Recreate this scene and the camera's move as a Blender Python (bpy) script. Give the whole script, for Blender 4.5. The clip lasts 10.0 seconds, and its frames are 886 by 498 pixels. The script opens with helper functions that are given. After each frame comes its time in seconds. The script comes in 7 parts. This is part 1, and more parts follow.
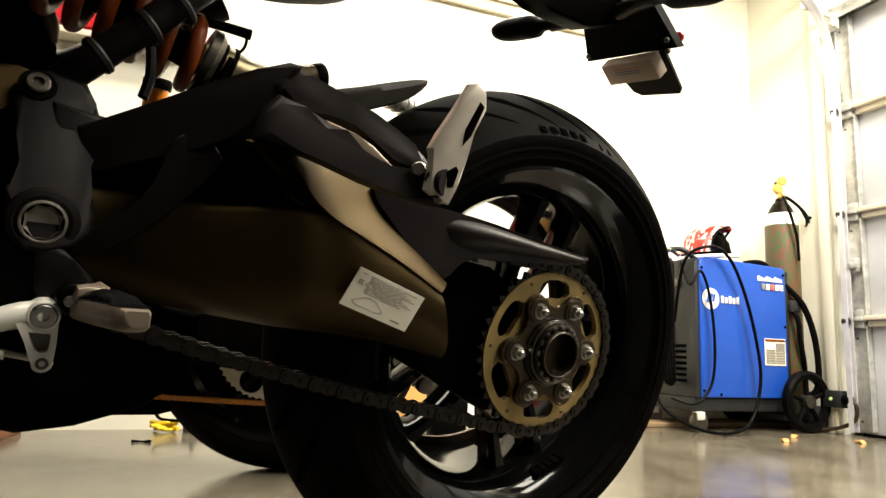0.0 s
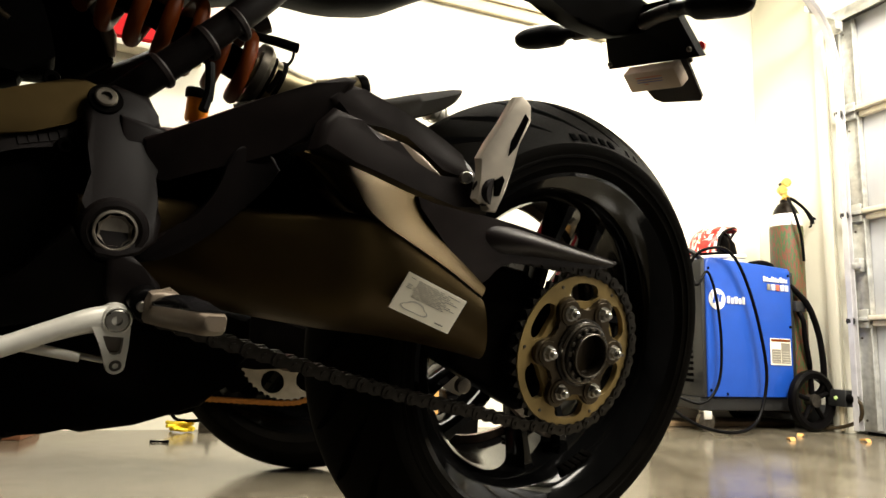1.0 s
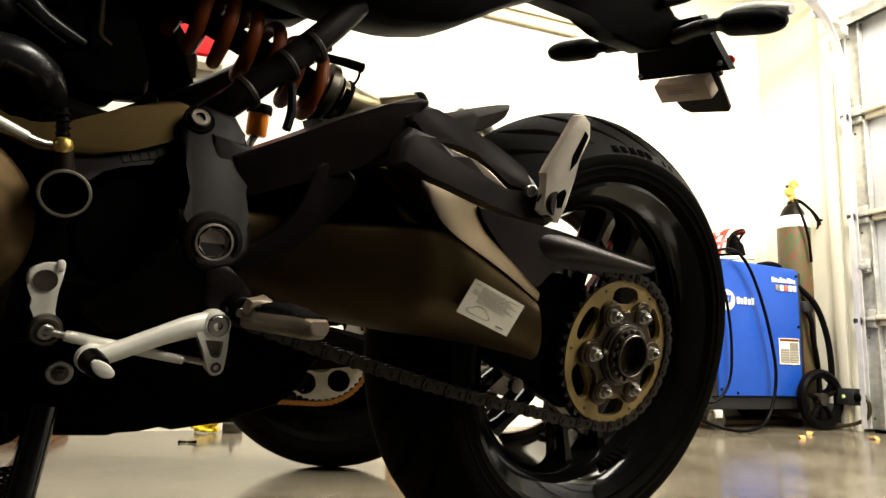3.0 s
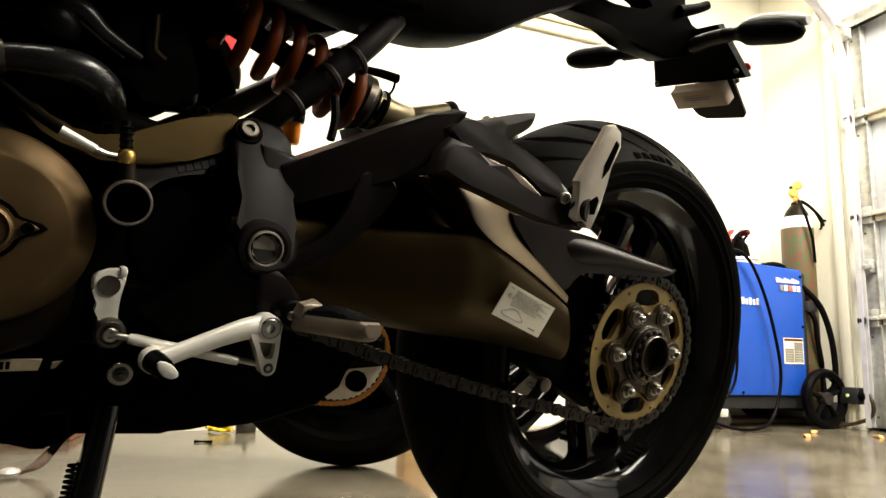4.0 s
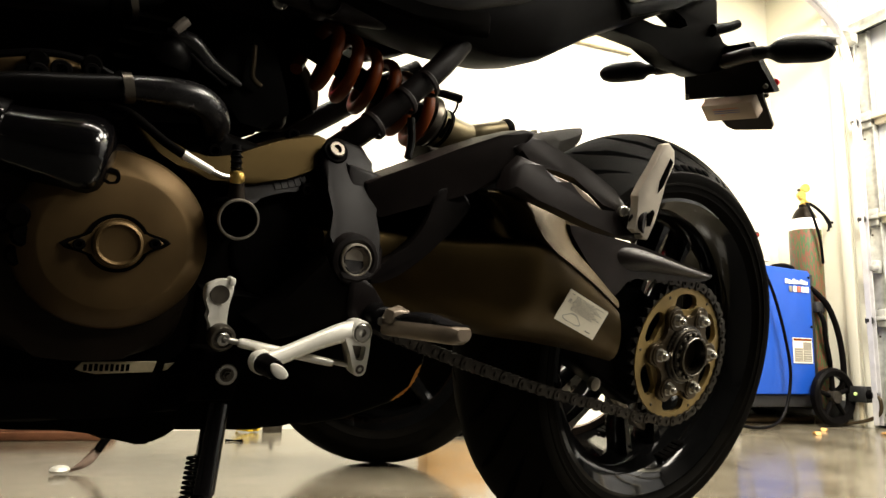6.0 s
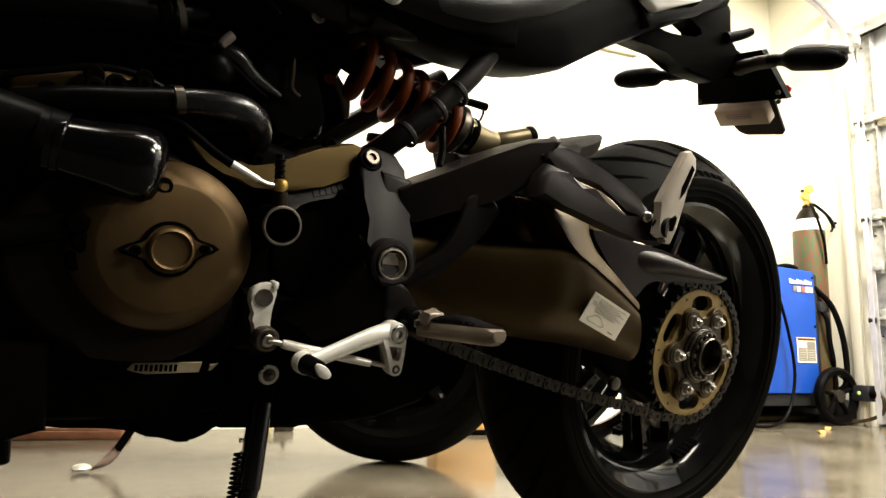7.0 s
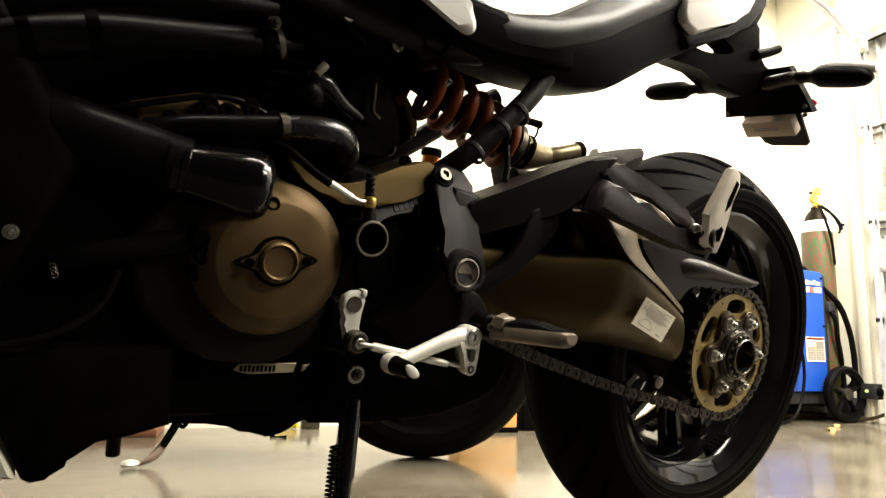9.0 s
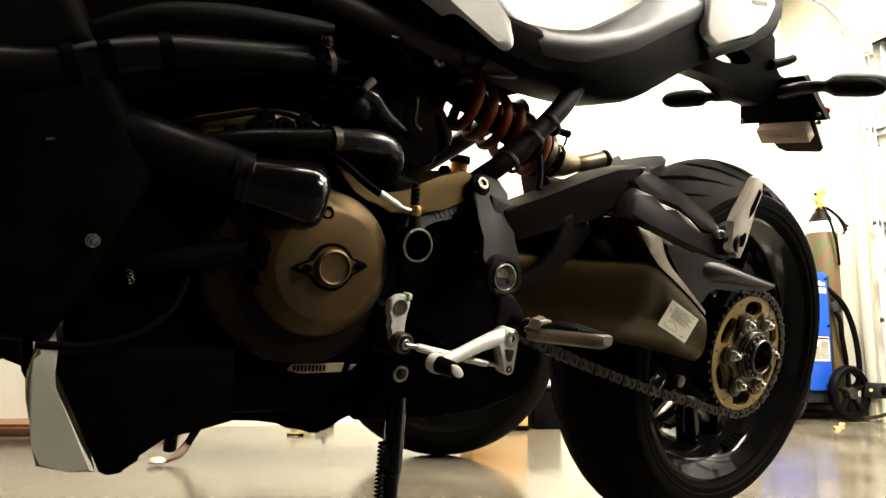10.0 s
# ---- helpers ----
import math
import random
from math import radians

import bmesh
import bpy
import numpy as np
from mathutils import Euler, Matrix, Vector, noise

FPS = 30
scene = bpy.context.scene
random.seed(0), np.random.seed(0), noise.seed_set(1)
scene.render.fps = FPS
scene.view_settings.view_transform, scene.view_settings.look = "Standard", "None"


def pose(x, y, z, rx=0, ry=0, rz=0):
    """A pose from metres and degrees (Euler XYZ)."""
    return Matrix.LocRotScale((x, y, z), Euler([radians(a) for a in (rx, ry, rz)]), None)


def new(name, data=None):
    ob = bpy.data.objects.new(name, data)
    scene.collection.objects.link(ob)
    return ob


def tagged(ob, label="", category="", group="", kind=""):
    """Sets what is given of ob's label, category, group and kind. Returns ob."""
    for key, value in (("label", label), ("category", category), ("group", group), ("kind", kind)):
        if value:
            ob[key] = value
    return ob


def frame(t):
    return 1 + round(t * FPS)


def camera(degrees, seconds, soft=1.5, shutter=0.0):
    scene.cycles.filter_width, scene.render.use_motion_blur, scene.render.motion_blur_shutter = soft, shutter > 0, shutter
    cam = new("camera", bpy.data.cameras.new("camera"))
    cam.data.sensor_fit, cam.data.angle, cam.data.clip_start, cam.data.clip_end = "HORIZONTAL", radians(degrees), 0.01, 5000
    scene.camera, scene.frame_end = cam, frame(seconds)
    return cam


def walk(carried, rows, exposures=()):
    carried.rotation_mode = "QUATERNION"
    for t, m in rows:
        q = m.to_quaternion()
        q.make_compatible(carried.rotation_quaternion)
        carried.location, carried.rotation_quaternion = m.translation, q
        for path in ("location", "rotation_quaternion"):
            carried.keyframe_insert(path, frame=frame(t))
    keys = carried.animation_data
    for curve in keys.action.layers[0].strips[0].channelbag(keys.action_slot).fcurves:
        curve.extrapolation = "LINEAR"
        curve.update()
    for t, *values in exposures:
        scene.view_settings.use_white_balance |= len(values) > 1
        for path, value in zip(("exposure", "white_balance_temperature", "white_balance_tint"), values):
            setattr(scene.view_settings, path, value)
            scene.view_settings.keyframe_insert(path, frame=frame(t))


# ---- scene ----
cam = camera(70.0, 10.0)
ROWS = [
    (0, 0.0000, 0.0000, 0.3030, 98.81, -2.32, -0.36),
    (0.5, -0.0249, -0.0138, 0.3028, 98.82, -2.26, -0.44),
    (1, -0.0445, -0.0253, 0.3027, 98.83, -2.19, -0.47),
    (1.5, -0.0641, -0.0366, 0.3019, 98.88, -2.09, -0.52),
    (2, -0.0866, -0.0517, 0.3020, 98.87, -2.04, -0.54),
    (2.5, -0.0977, -0.0586, 0.3015, 98.90, -2.00, -0.54),
    (4, -0.1511, -0.0930, 0.3012, 98.91, -1.84, -0.64),
    (4.5, -0.1705, -0.1059, 0.3008, 98.95, -1.80, -0.67),
    (5, -0.1882, -0.1183, 0.3009, 98.93, -1.77, -0.69),
    (5.5, -0.2097, -0.1336, 0.3009, 98.93, -1.72, -0.70),
    (7, -0.2632, -0.1722, 0.3015, 98.88, -1.64, -0.74),
    (7.5, -0.2851, -0.1881, 0.3018, 98.84, -1.66, -0.78),
    (8, -0.3073, -0.2047, 0.3022, 98.81, -1.62, -0.78),
    (8.5, -0.3276, -0.2192, 0.3021, 98.81, -1.60, -0.78),
    (9, -0.3447, -0.2323, 0.3026, 98.78, -1.58, -0.79),
    (9.5, -0.3668, -0.2494, 0.3030, 98.76, -1.55, -0.79),
    (10, -0.3922, -0.2691, 0.3031, 98.71, -1.58, -0.81),
]
walk(cam, [(t, pose(x, y, z, rx, ry, rz)) for t, x, y, z, rx, ry, rz in ROWS],
     exposures=[(0, -0.3), (2.5, -0.28), (4.5, -0.26), (5.5, -0.12), (7, -0.02), (8.5, 0.18), (10, 0.34)])

# ---- light ----
world = bpy.data.worlds.new("world")
scene.world = world
world.use_nodes = True
world.node_tree.nodes["Background"].inputs[0].default_value = (0.5, 0.45, 0.38, 1)
world.node_tree.nodes["Background"].inputs[1].default_value = 0.005

# the room is turned against the first view: a runs along the back wall, n towards it
TURN = 20.3
CA, SA = math.cos(radians(TURN)), math.sin(radians(TURN))


def room(a, n, z=0.0):
    return Vector((a * CA - n * SA, a * SA + n * CA, z))


def room_pose(a, n, z=0.0, turn=0.0):
    p = room(a, n, z)
    return pose(p.x, p.y, p.z, 0, 0, TURN + turn)


def area_lamp(name, a, n, z, sx, sy, watts, colour, parent=None):
    d = bpy.data.lights.new(name, "AREA")
    d.shape, d.size, d.size_y, d.energy, d.color = "RECTANGLE", sx, sy, watts, colour
    ob = new(name, d)
    ob.matrix_world = room_pose(a, n, z)
    return ob


WARM = (1.0, 0.93, 0.80)
# unseen lamps, added and placed by how highlights fall on the motorcycle
area_lamp("added_lamp_back", -0.1, 1.6, 2.34, 3.2, 0.25, 74, WARM)
area_lamp("added_lamp_door", 2.0, 1.5, 2.34, 0.8, 0.3, 8, WARM)
area_lamp("added_lamp_right", 2.10, 0.80, 2.34, 0.7, 0.7, 170, WARM)
area_lamp("added_lamp_front", 0.30, 0.16, 2.34, 2.4, 0.10, 38, WARM)
area_lamp("added_lamp_side", 1.55, -0.20, 2.34, 0.9, 0.6, 78, WARM)
area_lamp("added_lamp_behind", 2.0, -1.2, 2.34, 1.3, 0.4, 85, WARM)

# ---- materials ----
def mat(name, base, rough=0.5, metal=0.0, var=0.15, scale=20.0, bump=0.0, bscale=200.0, rvar=0.1, coat=0.0, spec=0.5):
    m = bpy.data.materials.new(name)
    m.use_nodes = True
    nt = m.node_tree
    b = nt.nodes["Principled BSDF"]
    tc = nt.nodes.new("ShaderNodeTexCoord")
    nz = nt.nodes.new("ShaderNodeTexNoise")
    nz.inputs["Scale"].default_value, nz.inputs["Detail"].default_value = scale, 6
    nt.links.new(tc.outputs["Object"], nz.inputs["Vector"])
    r = nt.nodes.new("ShaderNodeValToRGB")
    r.color_ramp.elements[0].position, r.color_ramp.elements[1].position = 0.3, 0.72
    r.color_ramp.elements[0].color = (*[c * (1 - var) for c in base], 1)
    r.color_ramp.elements[1].color = (*[min(1, c * (1 + var)) for c in base], 1)
    nt.links.new(nz.outputs["Fac"], r.inputs["Fac"])
    nt.links.new(r.outputs["Color"], b.inputs["Base Color"])
    fine = nt.nodes.new("ShaderNodeTexNoise")
    fine.inputs["Scale"].default_value, fine.inputs["Detail"].default_value = bscale, 4
    nt.links.new(tc.outputs["Object"], fine.inputs["Vector"])
    mr = nt.nodes.new("ShaderNodeMapRange")
    mr.inputs["To Min"].default_value, mr.inputs["To Max"].default_value = max(0.02, rough - rvar), min(1, rough + rvar)
    nt.links.new(nz.outputs["Fac"], mr.inputs["Value"])
    nt.links.new(mr.outputs["Result"], b.inputs["Roughness"])
    if bump:
        bp = nt.nodes.new("ShaderNodeBump")
        bp.inputs["Strength"].default_value, bp.inputs["Distance"].default_value = bump, 0.001
        nt.links.new(fine.outputs["Fac"], bp.inputs["Height"])
        nt.links.new(bp.outputs["Normal"], b.inputs["Normal"])
    b.inputs["Metallic"].default_value = metal
    b.inputs["Coat Weight"].default_value = coat
    b.inputs["Specular IOR Level"].default_value = spec
    return m


def concrete():
    m = mat("polished_concrete", (0.42, 0.37, 0.29), 0.2, var=0.2, scale=3.0)
    nt = m.node_tree
    b = nt.nodes["Principled BSDF"]
    tc = nt.nodes.new("ShaderNodeTexCoord")
    big = nt.nodes.new("ShaderNodeTexNoise")
    big.inputs["Scale"].default_value, big.inputs["Detail"].default_value, big.inputs["Roughness"].default_value = 2.2, 9, 0.68
    small = nt.nodes.new("ShaderNodeTexNoise")
    small.inputs["Scale"].default_value, small.inputs["Detail"].default_value = 28, 8
    for n in (big, small):
        nt.links.new(tc.outputs["Object"], n.inputs["Vector"])
    ramp = nt.nodes.new("ShaderNodeValToRGB")
    e = ramp.color_ramp.elements
    e[0].position, e[0].color = 0.36, (0.080, 0.068, 0.047, 1)
    e[1].position, e[1].color = 0.66, (0.160, 0.142, 0.105, 1)
    mid = ramp.color_ramp.elements.new(0.5)
    mid.color = (0.118, 0.102, 0.073, 1)
    add = nt.nodes.new("ShaderNodeMath")
    add.operation, add.inputs[1].default_value = "MULTIPLY_ADD", 0.35
    nt.links.new(small.outputs["Fac"], add.inputs[0])
    sub = nt.nodes.new("ShaderNodeMath")
    sub.operation, sub.inputs[1].default_value = "SUBTRACT", 0.175
    nt.links.new(big.outputs["Fac"], sub.inputs[0])
    nt.links.new(sub.outputs[0], add.inputs[2])
    nt.links.new(add.outputs[0], ramp.inputs["Fac"])
    nt.links.new(ramp.outputs["Color"], b.inputs["Base Color"])
    rr = nt.nodes.new("ShaderNodeMapRange")
    rr.inputs["From Min"].default_value, rr.inputs["From Max"].default_value = 0.3, 0.7
    rr.inputs["To Min"].default_value, rr.inputs["To Max"].default_value = 0.10, 0.24
    nt.links.new(add.outputs[0], rr.inputs["Value"])
    nt.links.new(rr.outputs["Result"], b.inputs["Roughness"])
    bp = nt.nodes.new("ShaderNodeBump")
    bp.inputs["Strength"].default_value, bp.inputs["Distance"].default_value = 0.05, 0.002
    nt.links.new(small.outputs["Fac"], bp.inputs["Height"])
    nt.links.new(bp.outputs["Normal"], b.inputs["Normal"])
    return m


CONCRETE = concrete()
WALL = mat("cream_wall_paint", (0.84, 0.81, 0.68), 0.6, var=0.03, scale=4, bump=0.15, bscale=120)
CURB = mat("dirty_brown_sill", (0.26, 0.17, 0.09), 0.7, var=0.3, scale=14, bump=0.3, bscale=80)
TRIM = mat("trim_paint", (0.58, 0.50, 0.34), 0.5, var=0.05, scale=8)
CEIL = mat("ceiling_paint", (0.78, 0.75, 0.68), 0.8, var=0.03, scale=4)
# near-black for the unseen closing walls and ceiling, to damp bounce light
DARKWALL = mat("bounce_damping_wall", (0.035, 0.032, 0.03), 0.8, var=0.3, scale=2)
DARKFLOOR = mat("bounce_damping_floor", (0.02, 0.019, 0.018), 0.8, var=0.3, scale=6, bump=0.3, bscale=150, spec=0.2)
DOORPANEL = mat("door_panel", (0.50, 0.51, 0.54), 0.35, var=0.05, scale=5, bump=0.1)
STRUTCREAM = mat("cream_strut_paint", (0.66, 0.60, 0.47), 0.5, var=0.06, scale=8)
TRACKSTEEL = mat("bright_galvanised_track", (0.58, 0.57, 0.58), 0.4, 0.4, var=0.12, scale=20, rvar=0.1)
GALV = mat("galvanised_steel", (0.52, 0.52, 0.49), 0.42, 0.5, var=0.25, scale=30, rvar=0.15)
RUBBER = mat("tyre_rubber", (0.0024, 0.0020, 0.0014), 0.6, var=0.35, scale=30, bump=0.25, bscale=600, rvar=0.05, spec=0.018)
HOSE = mat("hose_rubber", (0.0022, 0.0019, 0.0019), 0.34, var=0.3, scale=40, bump=0.1, bscale=500, spec=0.06)
RIMBLACK = mat("gloss_black_wheel", (0.003, 0.003, 0.003), 0.09, var=0.2, scale=30, rvar=0.04, spec=0.22)
GLOSSCAP = mat("gloss_black_cap", (0.002, 0.0018, 0.002), 0.12, var=0.2, scale=30, rvar=0.04, spec=0.45)
TAILBLACK = mat("satin_black_tail", (0.0035, 0.003, 0.003), 0.55, var=0.2, scale=40, bump=0.1, bscale=900, rvar=0.05, spec=0.04)
GLOSSHOSE = mat("glossy_hose_rubber", (0.006, 0.0055, 0.006), 0.27, var=0.2, scale=40, bump=0.06, bscale=500, rvar=0.05, spec=0.5)
RINGMETAL = mat("dull_bright_ring", (0.42, 0.38, 0.32), 0.35, 0.9, var=0.25, scale=80, rvar=0.1)
SATIN = mat("satin_dark_grey", (0.0112, 0.0076, 0.0069), 0.46, 0.0, var=0.2, scale=50, bump=0.25, bscale=1500, rvar=0.06, spec=0.18)
PLASTIC = mat("black_plastic", (0.0019, 0.0017, 0.0016), 0.46, var=0.3, scale=60, bump=0.3, bscale=1800, rvar=0.08, spec=0.03)
FRAMEGREY = mat("dark_frame_paint", (0.0050, 0.0034, 0.0032), 0.48, 0.0, var=0.25, scale=40, bump=0.25, bscale=1500, rvar=0.08, spec=0.12)
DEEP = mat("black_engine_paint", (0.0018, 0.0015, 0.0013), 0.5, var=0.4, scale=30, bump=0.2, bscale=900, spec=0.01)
BRONZE = mat("bronze_grey_casting", (0.054, 0.0365, 0.0140), 0.5, 0.9, var=0.12, scale=25, bump=0.2, bscale=1500, rvar=0.06, spec=0.1)
BRONZE_D = mat("bronze_engine_cover", (0.096, 0.060, 0.024), 0.45, 0.65, var=0.18, scale=18, bump=0.25, bscale=1300, rvar=0.08, spec=0.3)
ALU = mat("bright_aluminium", (0.86, 0.83, 0.74), 0.34, 0.3, var=0.12, scale=40, bump=0.1, bscale=700)
ALUDARK = mat("dull_grey_alloy", (0.22, 0.19, 0.16), 0.4, 0.3, var=0.2, scale=40)
STEEL = mat("zinc_steel", (0.50, 0.48, 0.43), 0.3, 1.0, var=0.25, scale=60, rvar=0.12)
DSTEEL = mat("dark_steel", (0.12, 0.105, 0.085), 0.35, 0.9, var=0.35, scale=60, rvar=0.12)
# near-black bronze: holds the generator casing's shade; also serves small brown fittings
CASEBROWN = mat("shaded_bronze_and_brown", (0.009, 0.0055, 0.0027), 0.48, 0.5, var=0.25, scale=20, bump=0.25, bscale=1300, rvar=0.08, spec=0.2)
PEGMETAL = mat("bronze_grey_peg", (0.27, 0.215, 0.16), 0.4, 0.3, var=0.15, scale=40)
CARRIER = mat("bronze_steel_carrier", (0.060, 0.044, 0.024), 0.33, 0.7, var=0.2, scale=40)
GOLD = mat("gold_anodised", (0.29, 0.205, 0.075), 0.45, 0.5, var=0.22, scale=35, bump=0.15, bscale=700, rvar=0.12)
CHAIN = mat("oily_chain", (0.030, 0.026, 0.021), 0.42, 0.85, var=0.4, scale=90, rvar=0.12)
HUBDARK = mat("dark_oiled_steel", (0.020, 0.016, 0.011), 0.26, 0.6, var=0.3, scale=60, rvar=0.08)
SPROCKETGREY = mat("dull_sprocket_steel", (0.42, 0.38, 0.31), 0.45, 0.2, var=0.15, scale=40)
CHAINGOLD = mat("gold_chain", (0.36, 0.155, 0.035), 0.4, 0.7, var=0.25, scale=60)
ORANGE = mat("orange_spring_paint", (0.15, 0.030, 0.003), 0.45, 0.0, var=0.1, scale=30, spec=0.2)
SHOCKGOLD = mat("shock_alloy", (0.20, 0.165, 0.095), 0.35, 0.8, var=0.15, scale=40)
FLUID = mat("amber_fluid_pot", (0.85, 0.25, 0.01), 0.3, 0.0, var=0.1, scale=20)
WHITE = mat("white_body_paint", (0.80, 0.78, 0.74), 0.22, 0.0, var=0.02, scale=10, coat=0.4)
GREYPAINT = mat("silver_grey_panel", (0.42, 0.40, 0.33), 0.4, 0.15, var=0.08, scale=15)
LEATHER = mat("black_seat_vinyl", (0.009, 0.0075, 0.0075), 0.34, var=0.2, scale=40, bump=0.3, bscale=900, spec=0.32, coat=0.0)
SEATTOP = mat("perforated_seat_top", (0.34, 0.33, 0.31), 0.42, var=0.12, scale=60, bump=0.5, bscale=700, spec=0.5)
OLIVE = mat("olive_brown_plastic", (0.0065, 0.0050, 0.0028), 0.6, var=0.2, scale=30, bump=0.2, bscale=900, spec=0.03)
STANDRUST = mat("worn_brown_steel", (0.10, 0.065, 0.045), 0.4, 0.5, var=0.4, scale=50, rvar=0.12)
PEGALU = mat("dull_tan_aluminium", (0.58, 0.52, 0.43), 0.36, 0.3, var=0.12, scale=40, bump=0.1, bscale=700)
STRIP = mat("stamped_strip_metal", (0.46, 0.39, 0.25), 0.45, 0.2, var=0.25, scale=60, bump=0.1, bscale=700)
# darker than the label paper: the box's shade is put into this tan
SHADECARTON = mat("shaded_carton", (0.42, 0.33, 0.25), 0.6, var=0.06, scale=30)
PAPER = mat("white_label", (0.86, 0.81, 0.66), 0.55, var=0.06, scale=40)
INK = mat("grey_print", (0.22, 0.20, 0.16), 0.6, var=0.1, scale=40)
FAINTINK = mat("faint_print", (0.50, 0.47, 0.38), 0.6, var=0.2, scale=60)
REDINK = mat("red_print", (0.5, 0.12, 0.06), 0.6, var=0.1, scale=40)
BLUEINK = mat("blue_print", (0.08, 0.10, 0.3), 0.6, var=0.1, scale=40)
TYREMARK = mat("worn_mark_and_tread_shade", (0.002, 0.002, 0.002), 0.8, var=0.1, scale=40, spec=0.0)
RED = mat("red_plastic", (0.65, 0.015, 0.02), 0.35, var=0.1, scale=20)
BLUE = mat("blue_welder_paint", (0.008, 0.066, 0.40), 0.38, var=0.06, scale=15, bump=0.08, bscale=300, coat=0.2)
WELDBLACK = mat("black_powder_coat", (0.012, 0.012, 0.012), 0.5, var=0.2, scale=30)
GREENCYL = mat("scuffed_green_cylinder", (0.05, 0.11, 0.05), 0.5, 0.1, var=0.3, scale=25)
BRASS = mat("brass_fitting", (0.75, 0.5, 0.14), 0.3, 0.9, var=0.15, scale=60)
WOOD = mat("brown_timber", (0.17, 0.065, 0.028), 0.55, var=0.3, scale=30)
PALEWOOD = mat("pale_pinkish_timber_top", (0.26, 0.13, 0.075), 0.5, var=0.15, scale=20)
CARDBOARD = mat("tan_cardboard", (0.62, 0.33, 0.09), 0.75, var=0.1, scale=15)
YELLOW = mat("yellow_strap", (0.8, 0.58, 0.02), 0.6, var=0.2, scale=60)
SCUFF = GREENCYL.node_tree
_b = SCUFF.nodes["Principled BSDF"]
_n = SCUFF.nodes.new("ShaderNodeTexNoise")
_n.inputs["Scale"].default_value, _n.inputs["Detail"].default_value = 26, 9
_r = SCUFF.nodes.new("ShaderNodeValToRGB")
_r.color_ramp.elements[0].position, _r.color_ramp.elements[0].color = 0.46, (0.040, 0.095, 0.030, 1)
_r.color_ramp.elements[1].position, _r.color_ramp.elements[1].color = 0.53, (0.150, 0.045, 0.025, 1)
SCUFF.links.new(_n.outputs["Fac"], _r.inputs["Fac"])
SCUFF.links.new(_r.outputs["Color"], _b.inputs["Base Color"])

# ---- building helpers ----
def sharpen(bm, angle=35):
    for f in bm.faces:
        f.smooth = True
    for e in bm.edges:
        e.smooth = len(e.link_faces) == 2 and e.calc_face_angle(0) < radians(angle)


def to_mesh(name, bm, material, angle=35):
    bmesh.ops.recalc_face_normals(bm, faces=bm.faces)
    sharpen(bm, angle)
    me = bpy.data.meshes.new(name)
    bm.to_mesh(me)
    bm.free()
    me.materials.append(material)
    return me


def part(name, bm, material, parent=None, label="", angle=35):
    """Links a bmesh as one mesh object under a thing or a part."""
    ob = new(name, to_mesh(name, bm, material, angle))
    if parent is not None:
        ob.parent = parent
    if label:
        ob["label"] = label
    return ob


def thing(name, m, label, category, group="", kind=""):
    ob = new(name)
    ob.empty_display_size = 0.1
    ob.matrix_world = m
    return tagged(ob, label, category, group, kind)


def catmull(pts, n=5, closed=True):
    out, k = [], len(pts)
    v = [Vector(p) for p in pts]
    for i in range(k if closed else k - 1):
        if closed:
            p0, p1, p2, p3 = v[i - 1], v[i], v[(i + 1) % k], v[(i + 2) % k]
        else:
            p0, p1, p2, p3 = v[max(i - 1, 0)], v[i], v[i + 1], v[min(i + 2, k - 1)]
        for j in range(n):
            t = j / n
            out.append(0.5 * (2 * p1 + (p2 - p0) * t + (2 * p0 - 5 * p1 + 4 * p2 - p3) * t * t + (3 * p1 - p0 - 3 * p2 + p3) * t ** 3))
    if not closed:
        out.append(v[-1])
    return out


def add_prism(bm, pts, y0, y1, bev=0.004, segs=2, lean=0.0, x0=0.0, crown=None, tilt=0.0, z0=0.0):
    """A plate with the outline pts (x, z), from y0 to y1; lean swings it sideways along x, tilt along z; crown(x, z, y) moves the outer side."""
    lo = [bm.verts.new((p[0], y0 + lean * (p[0] - x0) + tilt * (p[1] - z0), p[1])) for p in pts]
    hi = []
    for p in pts:
        y = y1 if crown is None else crown(p[0], p[1], y1)
        hi.append(bm.verts.new((p[0], y + lean * (p[0] - x0) + tilt * (p[1] - z0), p[1])))
    top, bot = bm.faces.new(hi), bm.faces.new(lo[::-1])
    sides = []
    for i in range(len(pts)):
        j = (i + 1) % len(pts)
        sides.append(bm.faces.new((lo[i], lo[j], hi[j], hi[i])))
    if bev:
        edges = list(top.edges) + list(bot.edges)
        bmesh.ops.bevel(bm, geom=edges, offset=bev, segments=segs, profile=0.5, affect="EDGES", clamp_overlap=True)
    return bm


def prism(pts, y0, y1, bev=0.004, segs=2, round_n=0, lean=0.0, x0=0.0, crown=None, tilt=0.0, z0=0.0):
    if round_n:
        pts = [(p.x, p.y) for p in catmull([(p[0], p[1]) for p in pts], round_n)]
    return add_prism(bmesh.new(), pts, y0, y1, bev, segs, lean, x0, crown, tilt, z0)


def add_box(bm, x0, x1, y0, y1, z0, z1, bev=0.0, segs=2):
    r = bmesh.ops.create_cube(bm, size=1.0)
    vs = r["verts"]
    for v in vs:
        v.co = Vector((x0 + (v.co.x + 0.5) * (x1 - x0), y0 + (v.co.y + 0.5) * (y1 - y0), z0 + (v.co.z + 0.5) * (z1 - z0)))
    if bev:
        es = list({e for v in vs for e in v.link_edges})
        bmesh.ops.bevel(bm, geom=es, offset=bev, segments=segs, profile=0.5, affect="EDGES", clamp_overlap=True)
    return bm


